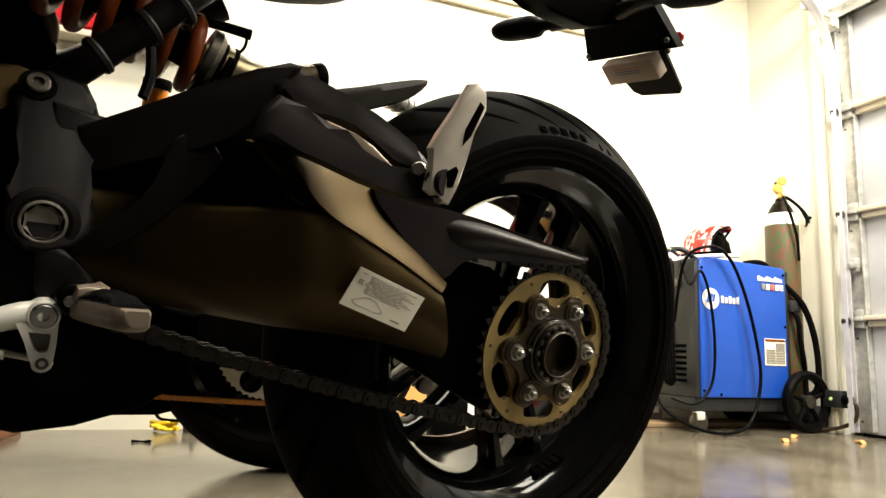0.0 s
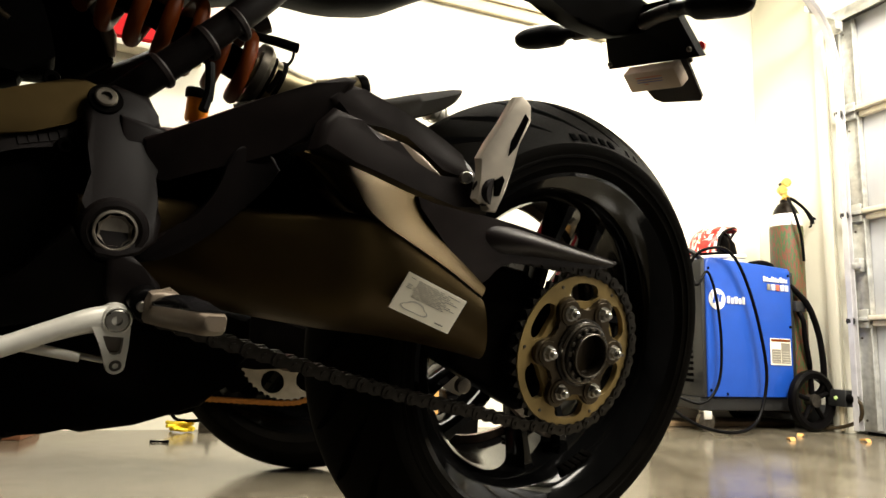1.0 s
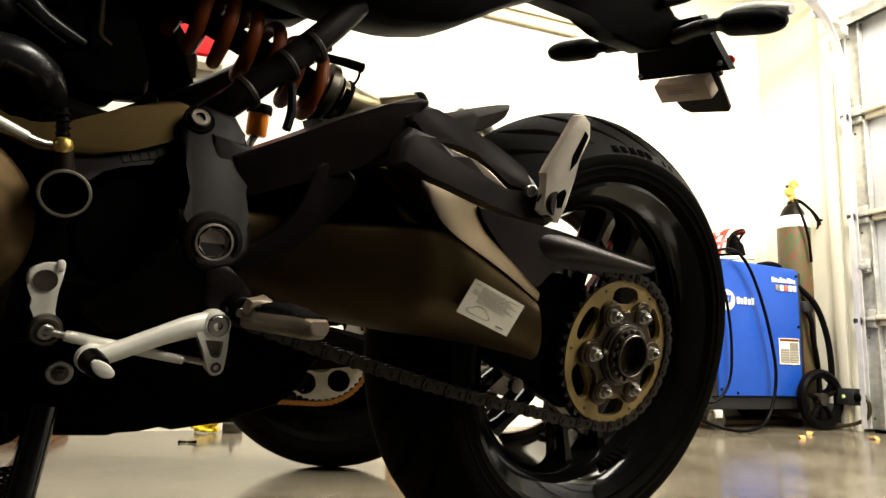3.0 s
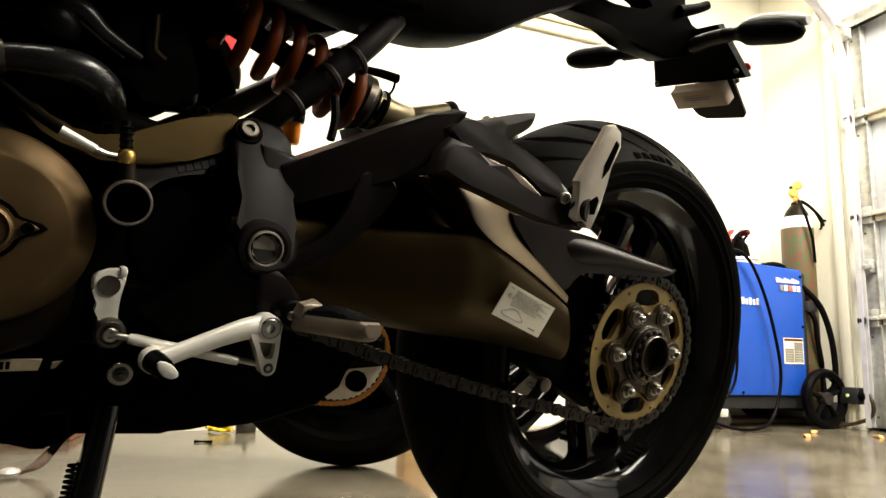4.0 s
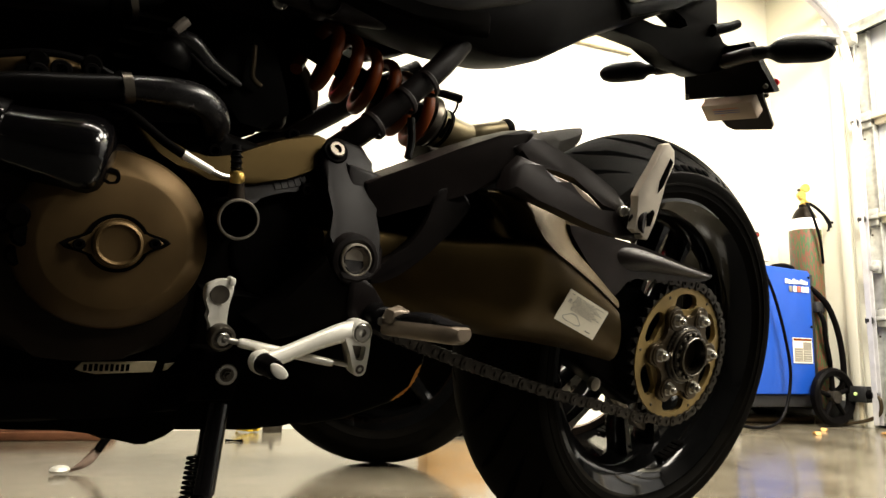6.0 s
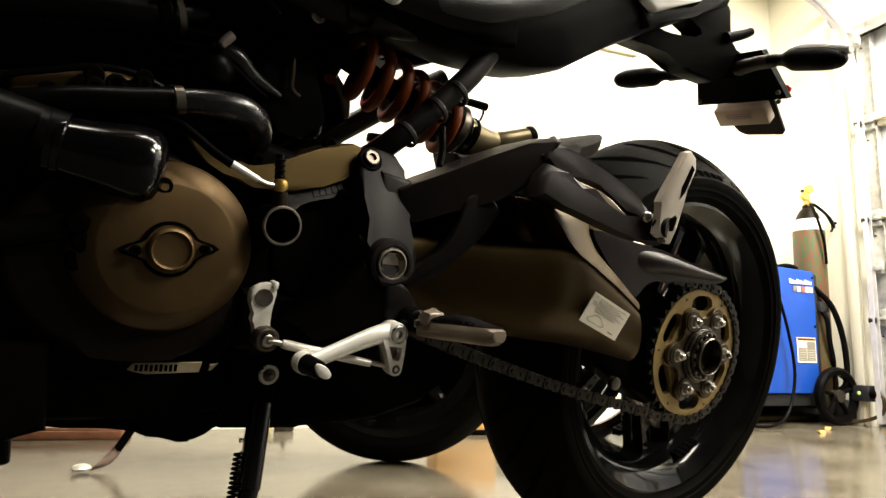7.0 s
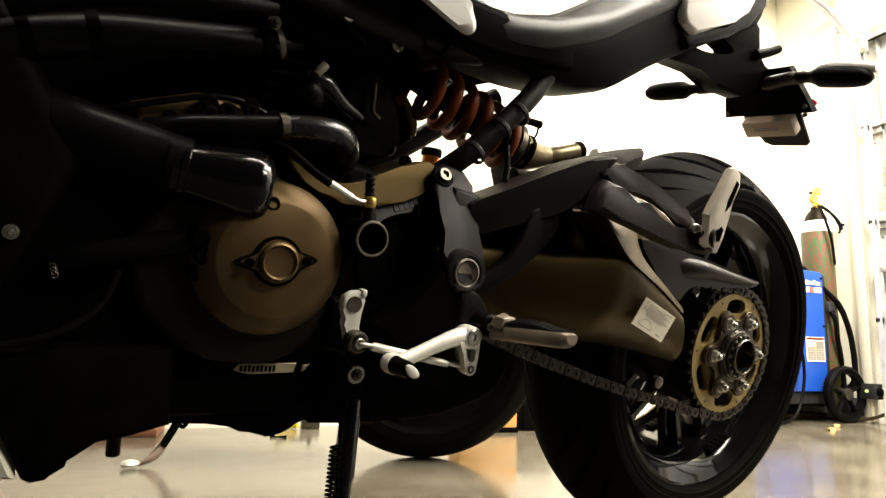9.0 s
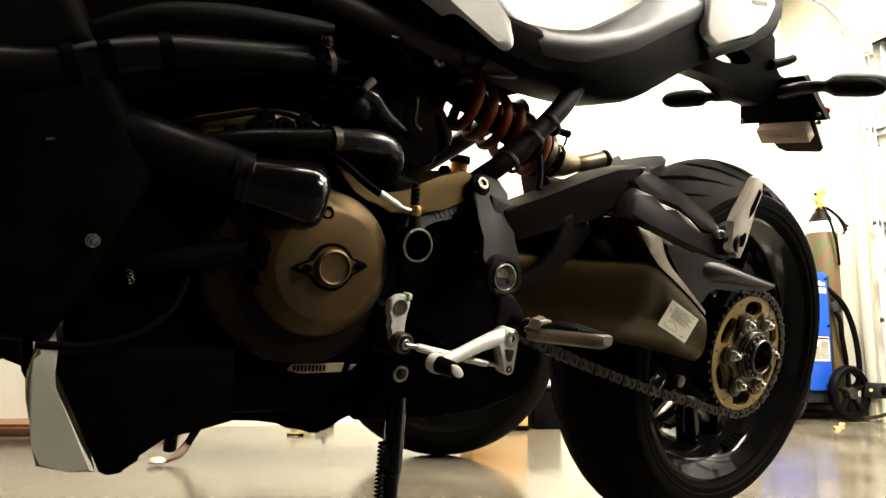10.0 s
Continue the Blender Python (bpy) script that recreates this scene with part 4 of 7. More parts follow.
def rider_peg():
    br = [(0.552, 0.386), (0.534, 0.388), (0.523, 0.378), (0.508, 0.364), (0.501, 0.348), (0.506, 0.337), (0.520, 0.332), (0.540, 0.336), (0.550, 0.352)]
    b = part("rider_peg_bracket", prism(br, 0.066, 0.104, 0.006, 3), FRAMEGREY, bike, "dark footrest bracket")
    knuckle = [(0.533, 0.349), (0.530, 0.358), (0.522, 0.363), (0.512, 0.362), (0.505, 0.354), (0.505, 0.343), (0.513, 0.336), (0.525, 0.338)]
    part("peg_hinge", prism(knuckle, 0.100, 0.127, 0.004, 3, 2), HOSE, b, "black footrest hinge")
    part("bracket_bolt", bolt((0.5235, 0.1272, 0.3490), (0, 1, 0), 0.0042, 0.003), STEEL, b)
    part("peg_lug", prism([(0.523, 0.352), (0.520, 0.360), (0.505, 0.366), (0.498, 0.362), (0.500, 0.346), (0.512, 0.340)], 0.123, 0.136, 0.003, 2), PEGMETAL, b)
    # tapered alloy block that slopes with the lean, rounded at its outer end
    rows = []
    for k in range(13):
        u = k / 12
        end = math.sqrt(max(0.0, 1 - (max(0.0, u - 0.90) / 0.104) ** 2))
        y, x = 0.128 + 0.094 * u, 0.511 - 0.0215 * u
        w = (0.0115 + 0.0025 * math.sin(math.pi * min(1, u * 1.1))) * (0.55 + 0.45 * end)
        zt = 0.3525 + 0.0115 * u - 0.003 * (1 - end)
        zb = 0.3350 + 0.0118 * u + 0.0060 * (1 - end)
        rows.append([(x + dx * w, y, z) for dx, z in ((-0.8, zb + 0.001), (-0.3, zb), (0.3, zb), (0.8, zb + 0.001), (1, zb + 0.004), (1.03, 0.5 * (zb + zt)), (0.96, zt - 0.0015), (0.8, zt), (-0.8, zt), (-1, zt - 0.003), (-1, zb + 0.004))])
    p = part("rider_peg", skin(rows, True), PEGMETAL, b, "bronze-grey metal rider footrest", 50)
    shoulder = [(0.5225, 0.350), (0.521, 0.3625), (0.514, 0.3645), (0.503, 0.3640), (0.500, 0.352)]
    part("peg_shoulder", prism(shoulder, 0.129, 0.147, 0.003, 3), PEGMETAL, p)
    rows = []
    for k in range(13):
        u = k / 12
        y, x = 0.146 + 0.070 * u, 0.5065 - 0.0160 * u
        h = 0.0125 * math.sin(math.pi * min(1.0, 0.12 + 0.95 * u) * 0.93) ** 0.75 * (1 - 0.62 * u)
        z0 = 0.3545 + 0.0090 * u
        w = 0.0135 - 0.0035 * u * u
        rows.append([(x + dx * w, y, z0 + h * f) for dx, f in ((-0.95, -0.15), (-1, 0.25), (-0.8, 0.8), (-0.3, 1), (0.3, 1), (0.75, 0.78), (1, 0.25), (0.95, -0.15))])
    part("peg_pad", skin(rows, True), GLOSSHOSE, p, "worn glossy black rubber footrest pad", 60)


rider_peg()


def gear_lever():
    lv = part("gear_lever", tube([(0.5394, 0.112, 0.3350), (0.556, 0.112, 0.3325), (0.580, 0.112, 0.3235), (0.605, 0.112, 0.3125), (0.630, 0.112, 0.3015)], [0.0112, 0.0100, 0.0084, 0.0078, 0.0080], 24, 6), ALU, bike, "bright aluminium gear lever", 60)
    part("lever_eye", revolve([(0.0, 0.098), (0.0108, 0.098), (0.0117, 0.101), (0.0117, 0.120), (0.0108, 0.1225), (0.0098, 0.1228), (0.0092, 0.1205)], Matrix.Translation((0.5390, 0, 0.3353)), 40), ALU, lv)
    part("lever_bolt", revolve([(0.0092, 0.119), (0.0090, 0.1225), (0.0080, 0.1235), (0.0040, 0.1235), (0.0036, 0.1200), (0.0, 0.1200)], Matrix.Translation((0.5390, 0, 0.3353)), 24), STEEL, lv, "socket bolt")
    rim = [(0.5560, 0.3290), (0.5490, 0.3150), (0.5440, 0.3010), (0.5405, 0.2945), (0.5355, 0.2920), (0.5305, 0.2945), (0.5285, 0.2995), (0.5278, 0.3140), (0.5282, 0.3300)]
    hole = [(0.5475, 0.3225), (0.5445, 0.3150), (0.5415, 0.3090), (0.5400, 0.3075), (0.5370, 0.3070), (0.5340, 0.3075), (0.5328, 0.3095), (0.5322, 0.3160), (0.5325, 0.3215)]
    part("lever_web", ring_plate(rim, hole, 0.108, 0.1215), ALU, lv)
    part("web_back", prism(rim, 0.104, 0.112, 0.002, 2), ALUDARK, lv)
    part("lower_eye", revolve([(0.0, 0.104), (0.0068, 0.104), (0.0074, 0.107), (0.0074, 0.120), (0.0068, 0.1218), (0.0052, 0.1218), (0.0049, 0.1195)], Matrix.Translation((0.5355, 0, 0.2985)), 28), ALU, lv)
    part("lever_bolt", bolt((0.5355, 0.1185, 0.2985), (0, 1, 0), 0.0046, 0.004), DSTEEL, lv)
    toe = along((0.631, 0.106, 0.3010), (-0.10, 1, 0.03))
    part("toe_boss", revolve([(0.0, -0.006), (0.0100, -0.006), (0.0112, -0.002), (0.0108, 0.008), (0.0, 0.010)], toe, 32), ALU, lv)
    part("toe_peg", revolve([(0.0102, 0.008), (0.0094, 0.011), (0.0090, 0.029), (0.0082, 0.032), (0.0, 0.032)], toe, 32), HOSE, lv, "black rubber toe peg")
    cap = [(0.6315, 0.3085), (0.6230, 0.3060), (0.6165, 0.2995), (0.6170, 0.2950), (0.6225, 0.2940), (0.6290, 0.2970), (0.6335, 0.3040)]
    part("toe_cap", prism(cap, 0.1375, 0.1415, 0.0015, 2, 2), ALU, lv)
    rod = part("shift_rod", tube([(0.6629, 0.088, 0.3172), (0.600, 0.100, 0.3085), (0.541, 0.109, 0.2995)], 0.0028, 12, 2), STEEL, bike, "bright aluminium shift rod")
    part("rod_sleeve", tube([(0.6450, 0.0920, 0.3148), (0.6440, 0.0922, 0.3146), (0.5660, 0.1080, 0.3025), (0.5640, 0.1084, 0.3022)], [0.0036, 0.0050, 0.0040, 0.0032], 16, 2), ALU, rod)
    ar = [(0.6790, 0.3640), (0.6700, 0.3690), (0.6600, 0.3705), (0.6545, 0.3690), (0.6550, 0.3600), (0.6570, 0.3480), (0.6575, 0.3320), (0.6560, 0.3200), (0.6610, 0.3120), (0.6680, 0.3120), (0.6720, 0.3200), (0.6725, 0.3340), (0.6770, 0.3450), (0.6805, 0.3550)]
    sa = part("shifter_arm", prism(ar, 0.060, 0.0725, 0.003, 3, 2), ALU, bike, "aluminium gearshift arm on its shaft")
    part("arm_hole", revolve([(0.0090, 0.0722), (0.0088, 0.0740), (0.0080, 0.0740), (0.0040, 0.0732), (0.0, 0.0735)], Matrix.Translation((0.6673, 0, 0.3561)), 28), DSTEEL, sa, "dark splined shaft end")
    part("arm_clamp", box(0.6545, 0.6605, 0.0605, 0.0755, 0.3650, 0.3730, 0.002), ALU, sa)
    part("ball_joint", revolve([(0.0, 0.072), (0.0118, 0.072), (0.0125, 0.075), (0.0125, 0.085), (0.0105, 0.088), (0.0085, 0.0880), (0.0080, 0.085), (0.0, 0.085)], Matrix.Translation((0.6629, 0, 0.3172)), 32), DSTEEL, sa, "steel rod end eye")
    part("joint_bolt", bolt((0.6629, 0.0850, 0.3172), (0, 1, 0), 0.0062, 0.006), STEEL, sa)


gear_lever()


def side_stand():
    top, foot = Vector((0.655, 0.074, 0.262)), Vector((0.688, 0.160, 0.034))
    d = (foot - top).normalized()
    st = part("side_stand", tube([top + d * 0.01, top + d * 0.09, top + d * 0.10, foot], [0.0112, 0.0112, 0.0092, 0.0088], 20, 3), GLOSSCAP, bike, "black steel side stand, lowered to the floor")
    part("stand_bracket", prism([(0.680, 0.300), (0.642, 0.300), (0.632, 0.285), (0.637, 0.25), (0.680, 0.25)], 0.030, 0.062, 0.005, 2), DEEP, st)
    part("stand_washer", disc((0.6475, 0.0610, 0.277), 0.0105, 0.003, 0.001, 28), STEEL, st)
    part("stand_bolt", bolt((0.6475, 0.0640, 0.277), (0, 1, 0), 0.0055, 0.004, True), DSTEEL, st, "shiny pivot bolt")
    part("stand_foot", prism([(0.735, 0.030), (0.735, 0.040), (0.655, 0.040), (0.645, 0.030)], 0.14, 0.195, 0.003, 2), DEEP, st)
    path = []
    for k in range(301):
        u = k / 300
        c = top + Vector((0.0140, 0.0, 0.0)) + d * (0.055 + 0.125 * u)
        a = u * 30 * 2 * math.pi
        s1, s2 = d.orthogonal().normalized(), d.cross(d.orthogonal()).normalized()
        path.append(c + 0.0042 * (math.cos(a) * s1 + math.sin(a) * s2))
    part("return_spring", tube(path, 0.0013, 6, 1), DEEP, st, "dark coil return spring")


side_stand()


def engine():
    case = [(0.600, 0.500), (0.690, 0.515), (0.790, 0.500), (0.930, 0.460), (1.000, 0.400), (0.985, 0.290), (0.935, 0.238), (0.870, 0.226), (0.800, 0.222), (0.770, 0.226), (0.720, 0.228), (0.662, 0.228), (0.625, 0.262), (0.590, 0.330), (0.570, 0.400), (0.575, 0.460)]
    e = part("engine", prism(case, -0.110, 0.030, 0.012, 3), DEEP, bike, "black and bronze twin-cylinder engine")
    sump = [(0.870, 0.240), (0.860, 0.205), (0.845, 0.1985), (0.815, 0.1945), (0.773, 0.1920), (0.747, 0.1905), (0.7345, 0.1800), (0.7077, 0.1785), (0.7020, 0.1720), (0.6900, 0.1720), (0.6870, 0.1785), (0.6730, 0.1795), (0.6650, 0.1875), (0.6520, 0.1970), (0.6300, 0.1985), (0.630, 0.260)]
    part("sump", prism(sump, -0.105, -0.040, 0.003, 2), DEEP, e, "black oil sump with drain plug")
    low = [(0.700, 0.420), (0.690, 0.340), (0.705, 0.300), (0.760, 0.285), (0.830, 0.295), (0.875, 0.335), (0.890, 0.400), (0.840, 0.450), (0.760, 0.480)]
    # shade under the cap and hose is put into the casing's colour
    part("generator_case", prism(low, 0.020, 0.048, 0.012, 3, 3), CASEBROWN, e, "bronze generator casing with shade put into its colour")
    c = Matrix.Translation((0.759, 0, 0.394))
    part("generator_cover", revolve([(0.080, 0.040), (0.079, 0.052), (0.0765, 0.0565), (0.0595, 0.0705), (0.0570, 0.0715), (0.030, 0.0735), (0.0, 0.0745)], c, 96), BRONZE_D, e, "round bronze generator cover")
    ears = []
    for i in range(60):
        a = 2 * math.pi * i / 60
        r = max(0.0215, 0.037 / (1 + 4.2 * abs(math.sin(a + 0.12)) ** 1.5))
        ears.append((0.759 + r * math.cos(a), 0.394 + r * math.sin(a)))
    gasket = [(0.759 + (x - 0.759) * 1.17, 0.394 + (z - 0.394) * 1.17) for x, z in ears]
    part("cap_gasket", prism(gasket, 0.070, 0.0755, 0.001, 1), DEEP, e)
    part("inspection_cap", prism(ears, 0.0745, 0.0785, 0.0015, 2), BRONZE_D, e, "bronze inspection cap with two ears")
    part("cap_dish", revolve([(0.0200, 0.0780), (0.0190, 0.0830), (0.0170, 0.0845), (0.0150, 0.0820), (0.0, 0.0812)], c, 48), BRONZE_D, e)
    for s in (-1, 1):
        part("cap_bolt", bolt((0.759 + s * 0.0285, 0.0786, 0.394 - s * 0.0035), (0, 1, 0), 0.0048, 0.004), DEEP, e)
    part("case_bolt", bolt((0.770, 0.060, 0.449), (0, 1, 0), 0.008, 0.012), DEEP, e)
    up = [(0.758, 0.508), (0.737, 0.496), (0.715, 0.488), (0.700, 0.481), (0.681, 0.481), (0.643, 0.501), (0.593, 0.525), (0.571, 0.526), (0.565, 0.515), (0.572, 0.498), (0.587, 0.487), (0.642, 0.463), (0.686, 0.461), (0.716, 0.470), (0.744, 0.486)]
    part("upper_cover", prism(up, -0.030, 0.046, 0.012, 4, 2, tilt=-0.25, z0=0.48), BRONZE, e, "bronze upper crankcase cover")
    for x, z, y in ((0.604, 0.523, 0.020), (0.682, 0.490, 0.030), (0.588, 0.468, 0.040)):
        part("case_bolt", bolt((x, y, z), (0, 1, 0), 0.0068, 0.010), DEEP, e)
    spc = [(0.637, 0.450), (0.609, 0.472), (0.573, 0.486), (0.542, 0.489), (0.536, 0.466), (0.550, 0.399), (0.580, 0.361), (0.6155, 0.347), (0.643, 0.366), (0.656, 0.399)]
    cv = part("sprocket_cover", prism(spc, -0.02, 0.034, 0.008, 3, 2), PLASTIC, e, "black plastic sprocket cover")
    band = [(0.6616, 0.4600), (0.6413, 0.4690), (0.6155, 0.4812), (0.5929, 0.4928), (0.5760, 0.4940), (0.5500, 0.4870), (0.5480, 0.4730), (0.5700, 0.4700), (0.6001, 0.4640), (0.6236, 0.4570), (0.6473, 0.4450), (0.6655, 0.4320)]
    part("cover_band", prism(band, 0.05, 0.072, 0.004, 2, 2, tilt=-0.45, z0=0.405), FRAMEGREY, cv)
    for i in range(6):
        u = i / 5
        x, z = 0.6190 - 0.036 * u, 0.4670 + 0.0120 * u
        bm = box(-0.0033, 0.0033, -0.0008, 0.0008, -0.0048, 0.0048)
        bmesh.ops.transform(bm, matrix=Matrix.Translation((x, 0.0722 - 0.45 * (z - 0.405), z)) @ Matrix.Rotation(radians(24.2), 4, "X") @ Matrix.Rotation(radians(18), 4, "Y"), verts=bm.verts)
        part("raised_mark", bm, FRAMEGREY, cv)
    # clutch slave cylinder: an open ring with its pipe and bleed nipple
    rc = Matrix.Translation((0.6630, 0, 0.4285))
    part("slave_cylinder", revolve([(0.0, 0.055), (0.0165, 0.055), (0.0165, 0.080), (0.0175, 0.083), (0.0192, 0.083), (0.0196, 0.078), (0.0196, 0.03)], rc, 56), DEEP, e)
    part("slave_ring", revolve([(0.0166, 0.0828), (0.0170, 0.0848), (0.0184, 0.0848), (0.0194, 0.0828)], rc, 56), RINGMETAL, e, "bare metal rim of the slave cylinder")
    part("slave_neck", tube([(0.665, 0.074, 0.442), (0.667, 0.074, 0.462)], [0.0080, 0.0068], 16, 2), CASEBROWN, e)
    part("banjo", revolve([(0, -0.0072), (0.0052, -0.0055), (0.0072, -0.002), (0.0074, 0.001), (0.0060, 0.005), (0.0035, 0.0065), (0, 0.007)], along((0.6685, 0.076, 0.4665), (0, 0, 1)), 24), BRASS, e, "shiny round banjo fitting")
    cap = part("bleed_cap", tube([(0.669, 0.074, 0.472), (0.671, 0.074, 0.486), (0.672, 0.074, 0.4965)], [0.0050, 0.0046, 0.0038], 14, 3), HOSE, e, "ribbed rubber bleed cap")
    for k in range(4):
        part("cap_rib", revolve([(0.0044, -0.0013), (0.0062, 0.0), (0.0044, 0.0013)], along((0.6695 + 0.0006 * k, 0.074, 0.4755 + 0.0052 * k), (0.1, 0, 1)), 18), HOSE, cap)
    part("brake_line", tube([(0.672, 0.076, 0.4665), (0.682, 0.078, 0.4660), (0.694, 0.080, 0.4690)], 0.0026, 10, 4), STEEL, e)
    part("line_ferrule", tube([(0.692, 0.080, 0.4685), (0.718, 0.080, 0.4785)], [0.0034, 0.0042], 12, 2), ALU, e, "bright crimped ferrule")
    part("clutch_hose", tube([(0.716, 0.080, 0.4775), (0.732, 0.074, 0.486), (0.748, 0.068, 0.497), (0.762, 0.060, 0.506), (0.78, 0.05, 0.510)], 0.0042, 12, 5), DEEP, e)
    # the dark glossy pipe work in front of it
    big = part("pump_housing", tube([(1.05, 0.015, 0.500), (0.98, 0.022, 0.494), (0.92, 0.029, 0.483), (0.848, 0.040, 0.4712)], [0.028, 0.029, 0.029, 0.028], 32, 4), HOSE, e, "thick black coolant hose")
    m = along((0.853, 0.040, 0.468), (-0.098, 0.019, -0.008))
    part("pump_cap", revolve([(0.0, -0.01), (0.028, -0.01), (0.028, 0.0), (0.0298, 0.001), (0.0298, 0.006), (0.0278, 0.007), (0.0300, 0.024), (0.0330, 0.042), (0.0355, 0.056), (0.0365, 0.066), (0.0355, 0.074), (0.031, 0.081), (0.021, 0.086), (0.0, 0.088)], m, 48), GLOSSCAP, e, "gloss black rounded end cap")
    part("hose_clamp", revolve([(0.0305, -0.012), (0.0320, -0.012), (0.0320, -0.006), (0.0305, -0.006)], m, 48, True), HOSE, e, "metal hose clamp")
    part("outlet_hose", tube([(0.886, 0.030, 0.499), (0.844, 0.040, 0.511), (0.800, 0.047, 0.520), (0.769, 0.050, 0.527)], 0.0118, 20, 5), HOSE, e)
    el = part("elbow_hose", tube([(0.771, 0.050, 0.5265), (0.752, 0.052, 0.5300), (0.728, 0.053, 0.5325), (0.707, 0.050, 0.5320), (0.692, 0.042, 0.5255), (0.684, 0.030, 0.5140), (0.682, 0.016, 0.5020)], [0.0105, 0.0120, 0.0138, 0.0148, 0.0150, 0.0148, 0.014], 24, 5), GLOSSHOSE, e, "black rubber elbow hose")
    part("hose_clamp", revolve([(0.0105, -0.004), (0.0134, -0.004), (0.0134, 0.004), (0.0105, 0.004)], along((0.765, 0.051, 0.5280), (-1, 0, 0.25)), 32, True), DSTEEL, e, "metal hose clamp")
    for q in ((0.8394, 0.02, 0.5237), (0.8639, 0.02, 0.5151), (0.8324, 0.02, 0.5382), (0.7926, 0.02, 0.5444)):
        part("cover_bolt", disc(q, 0.0085, 0.010, 0.002, 20), DEEP, e)
    part("head_cover", prism([(0.89, 0.495), (0.80, 0.525), (0.79, 0.545), (0.84, 0.548), (0.90, 0.525)], -0.05, 0.016, 0.008, 3), BRONZE_D, e, "bronze cam cover")
    # added dark filler that keeps the bright wall from showing between hoses
    part("gap_filler", prism([(0.90, 0.46), (0.88, 0.535), (0.78, 0.555), (0.74, 0.50), (0.80, 0.45)], -0.09, -0.055, 0.006, 2), DEEP, e)
    # long coolant pipes along the top
    p1 = part("coolant_pipe", tube([(1.20, 0.045, 0.525), (1.10, 0.050, 0.519), (1.0365, 0.045, 0.530), (0.990, 0.040, 0.551), (0.932, 0.030, 0.574), (0.852, 0.015, 0.595), (0.787, 0.005, 0.6106), (0.765, 0.0, 0.618), (0.743, -0.005, 0.6267)], [0.021, 0.021, 0.020, 0.0195, 0.0190, 0.0185, 0.0180, 0.012, 0.011], 24, 5), HOSE, e, "long black coolant hose")
    for q, d in (((1.012, 0.043, 0.541), (-1, 0, 0.4)), ((0.985, 0.039, 0.553), (-1, 0, 0.4)), ((0.937, 0.031, 0.572), (-1, 0, 0.32)), ((0.782, 0.004, 0.6117), (-1, 0, 0.3))):
        part("hose_clamp", revolve([(0.0190, -0.005), (0.0212, -0.005), (0.0212, 0.005), (0.0190, 0.005)], along(q, d), 32, True), DEEP, e)
    part("upper_duct", tube([(1.00, 0.065, 0.570), (0.95, 0.068, 0.597), (0.89, 0.068, 0.615), (0.83, 0.065, 0.627), (0.79, 0.06, 0.636)], [0.008, 0.012, 0.012, 0.010, 0.006], 20, 5), PLASTIC, e)
    part("thin_cable", tube([(1.0225, 0.055, 0.4733), (0.950, 0.025, 0.5000), (0.9032, 0.022, 0.5182), (0.872, 0.024, 0.5303), (0.8332, 0.026, 0.5439), (0.8027, 0.026, 0.5467), (0.7758, 0.024, 0.5404)], 0.0032, 10, 6), HOSE, e)
    part("lower_hose", tube([(0.945, 0.040, 0.370), (0.910, 0.048, 0.382), (0.850, 0.050, 0.400), (0.815, 0.048, 0.406)], [0.010, 0.012, 0.0125, 0.011], 18, 5), HOSE, e)
    for q in ((0.832, 0.058, 0.407), (0.826, 0.056, 0.392), (0.828, 0.05, 0.375)):
        part("cover_bolt", disc(q, 0.010, 0.010, 0.003, 22), DEEP, e)
    part("overflow_hose", tube([(1.01, 0.062, 0.303), (0.9943, 0.064, 0.3027), (0.9683, 0.066, 0.3034), (0.9373, 0.066, 0.3132), (0.915, 0.062, 0.3291), (0.9022, 0.058, 0.3462), (0.895, 0.055, 0.37)], 0.0036, 12, 6), HOSE, e)
    part("breather_hose", tube([(0.864, -0.06, 0.235), (0.862, -0.065, 0.19), (0.860, -0.07, 0.152)], 0.0075, 14, 3), HOSE, e)
    part("breather_loop", tube([(0.845, -0.06, 0.235), (0.835, -0.06, 0.205), (0.848, -0.065, 0.185), (0.862, -0.06, 0.18)], 0.004, 10, 5), HOSE, e)
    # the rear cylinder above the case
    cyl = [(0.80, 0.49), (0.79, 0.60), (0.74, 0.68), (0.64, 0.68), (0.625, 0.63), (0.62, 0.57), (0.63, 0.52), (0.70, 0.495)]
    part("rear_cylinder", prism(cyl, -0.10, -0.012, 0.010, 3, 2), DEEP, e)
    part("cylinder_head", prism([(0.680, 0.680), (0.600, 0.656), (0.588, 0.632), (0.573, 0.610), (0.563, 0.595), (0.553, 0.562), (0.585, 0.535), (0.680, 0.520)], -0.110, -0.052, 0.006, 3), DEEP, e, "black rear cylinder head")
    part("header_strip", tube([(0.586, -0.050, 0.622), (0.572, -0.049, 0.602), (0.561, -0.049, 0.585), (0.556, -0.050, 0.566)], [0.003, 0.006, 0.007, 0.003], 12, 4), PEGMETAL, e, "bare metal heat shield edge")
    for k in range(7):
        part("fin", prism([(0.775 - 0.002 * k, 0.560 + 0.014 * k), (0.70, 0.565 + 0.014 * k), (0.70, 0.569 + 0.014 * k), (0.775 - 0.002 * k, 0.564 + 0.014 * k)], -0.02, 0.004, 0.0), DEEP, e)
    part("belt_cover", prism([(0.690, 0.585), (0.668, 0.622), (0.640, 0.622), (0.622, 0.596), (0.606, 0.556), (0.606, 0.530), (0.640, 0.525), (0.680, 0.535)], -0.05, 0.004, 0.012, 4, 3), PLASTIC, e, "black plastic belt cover")
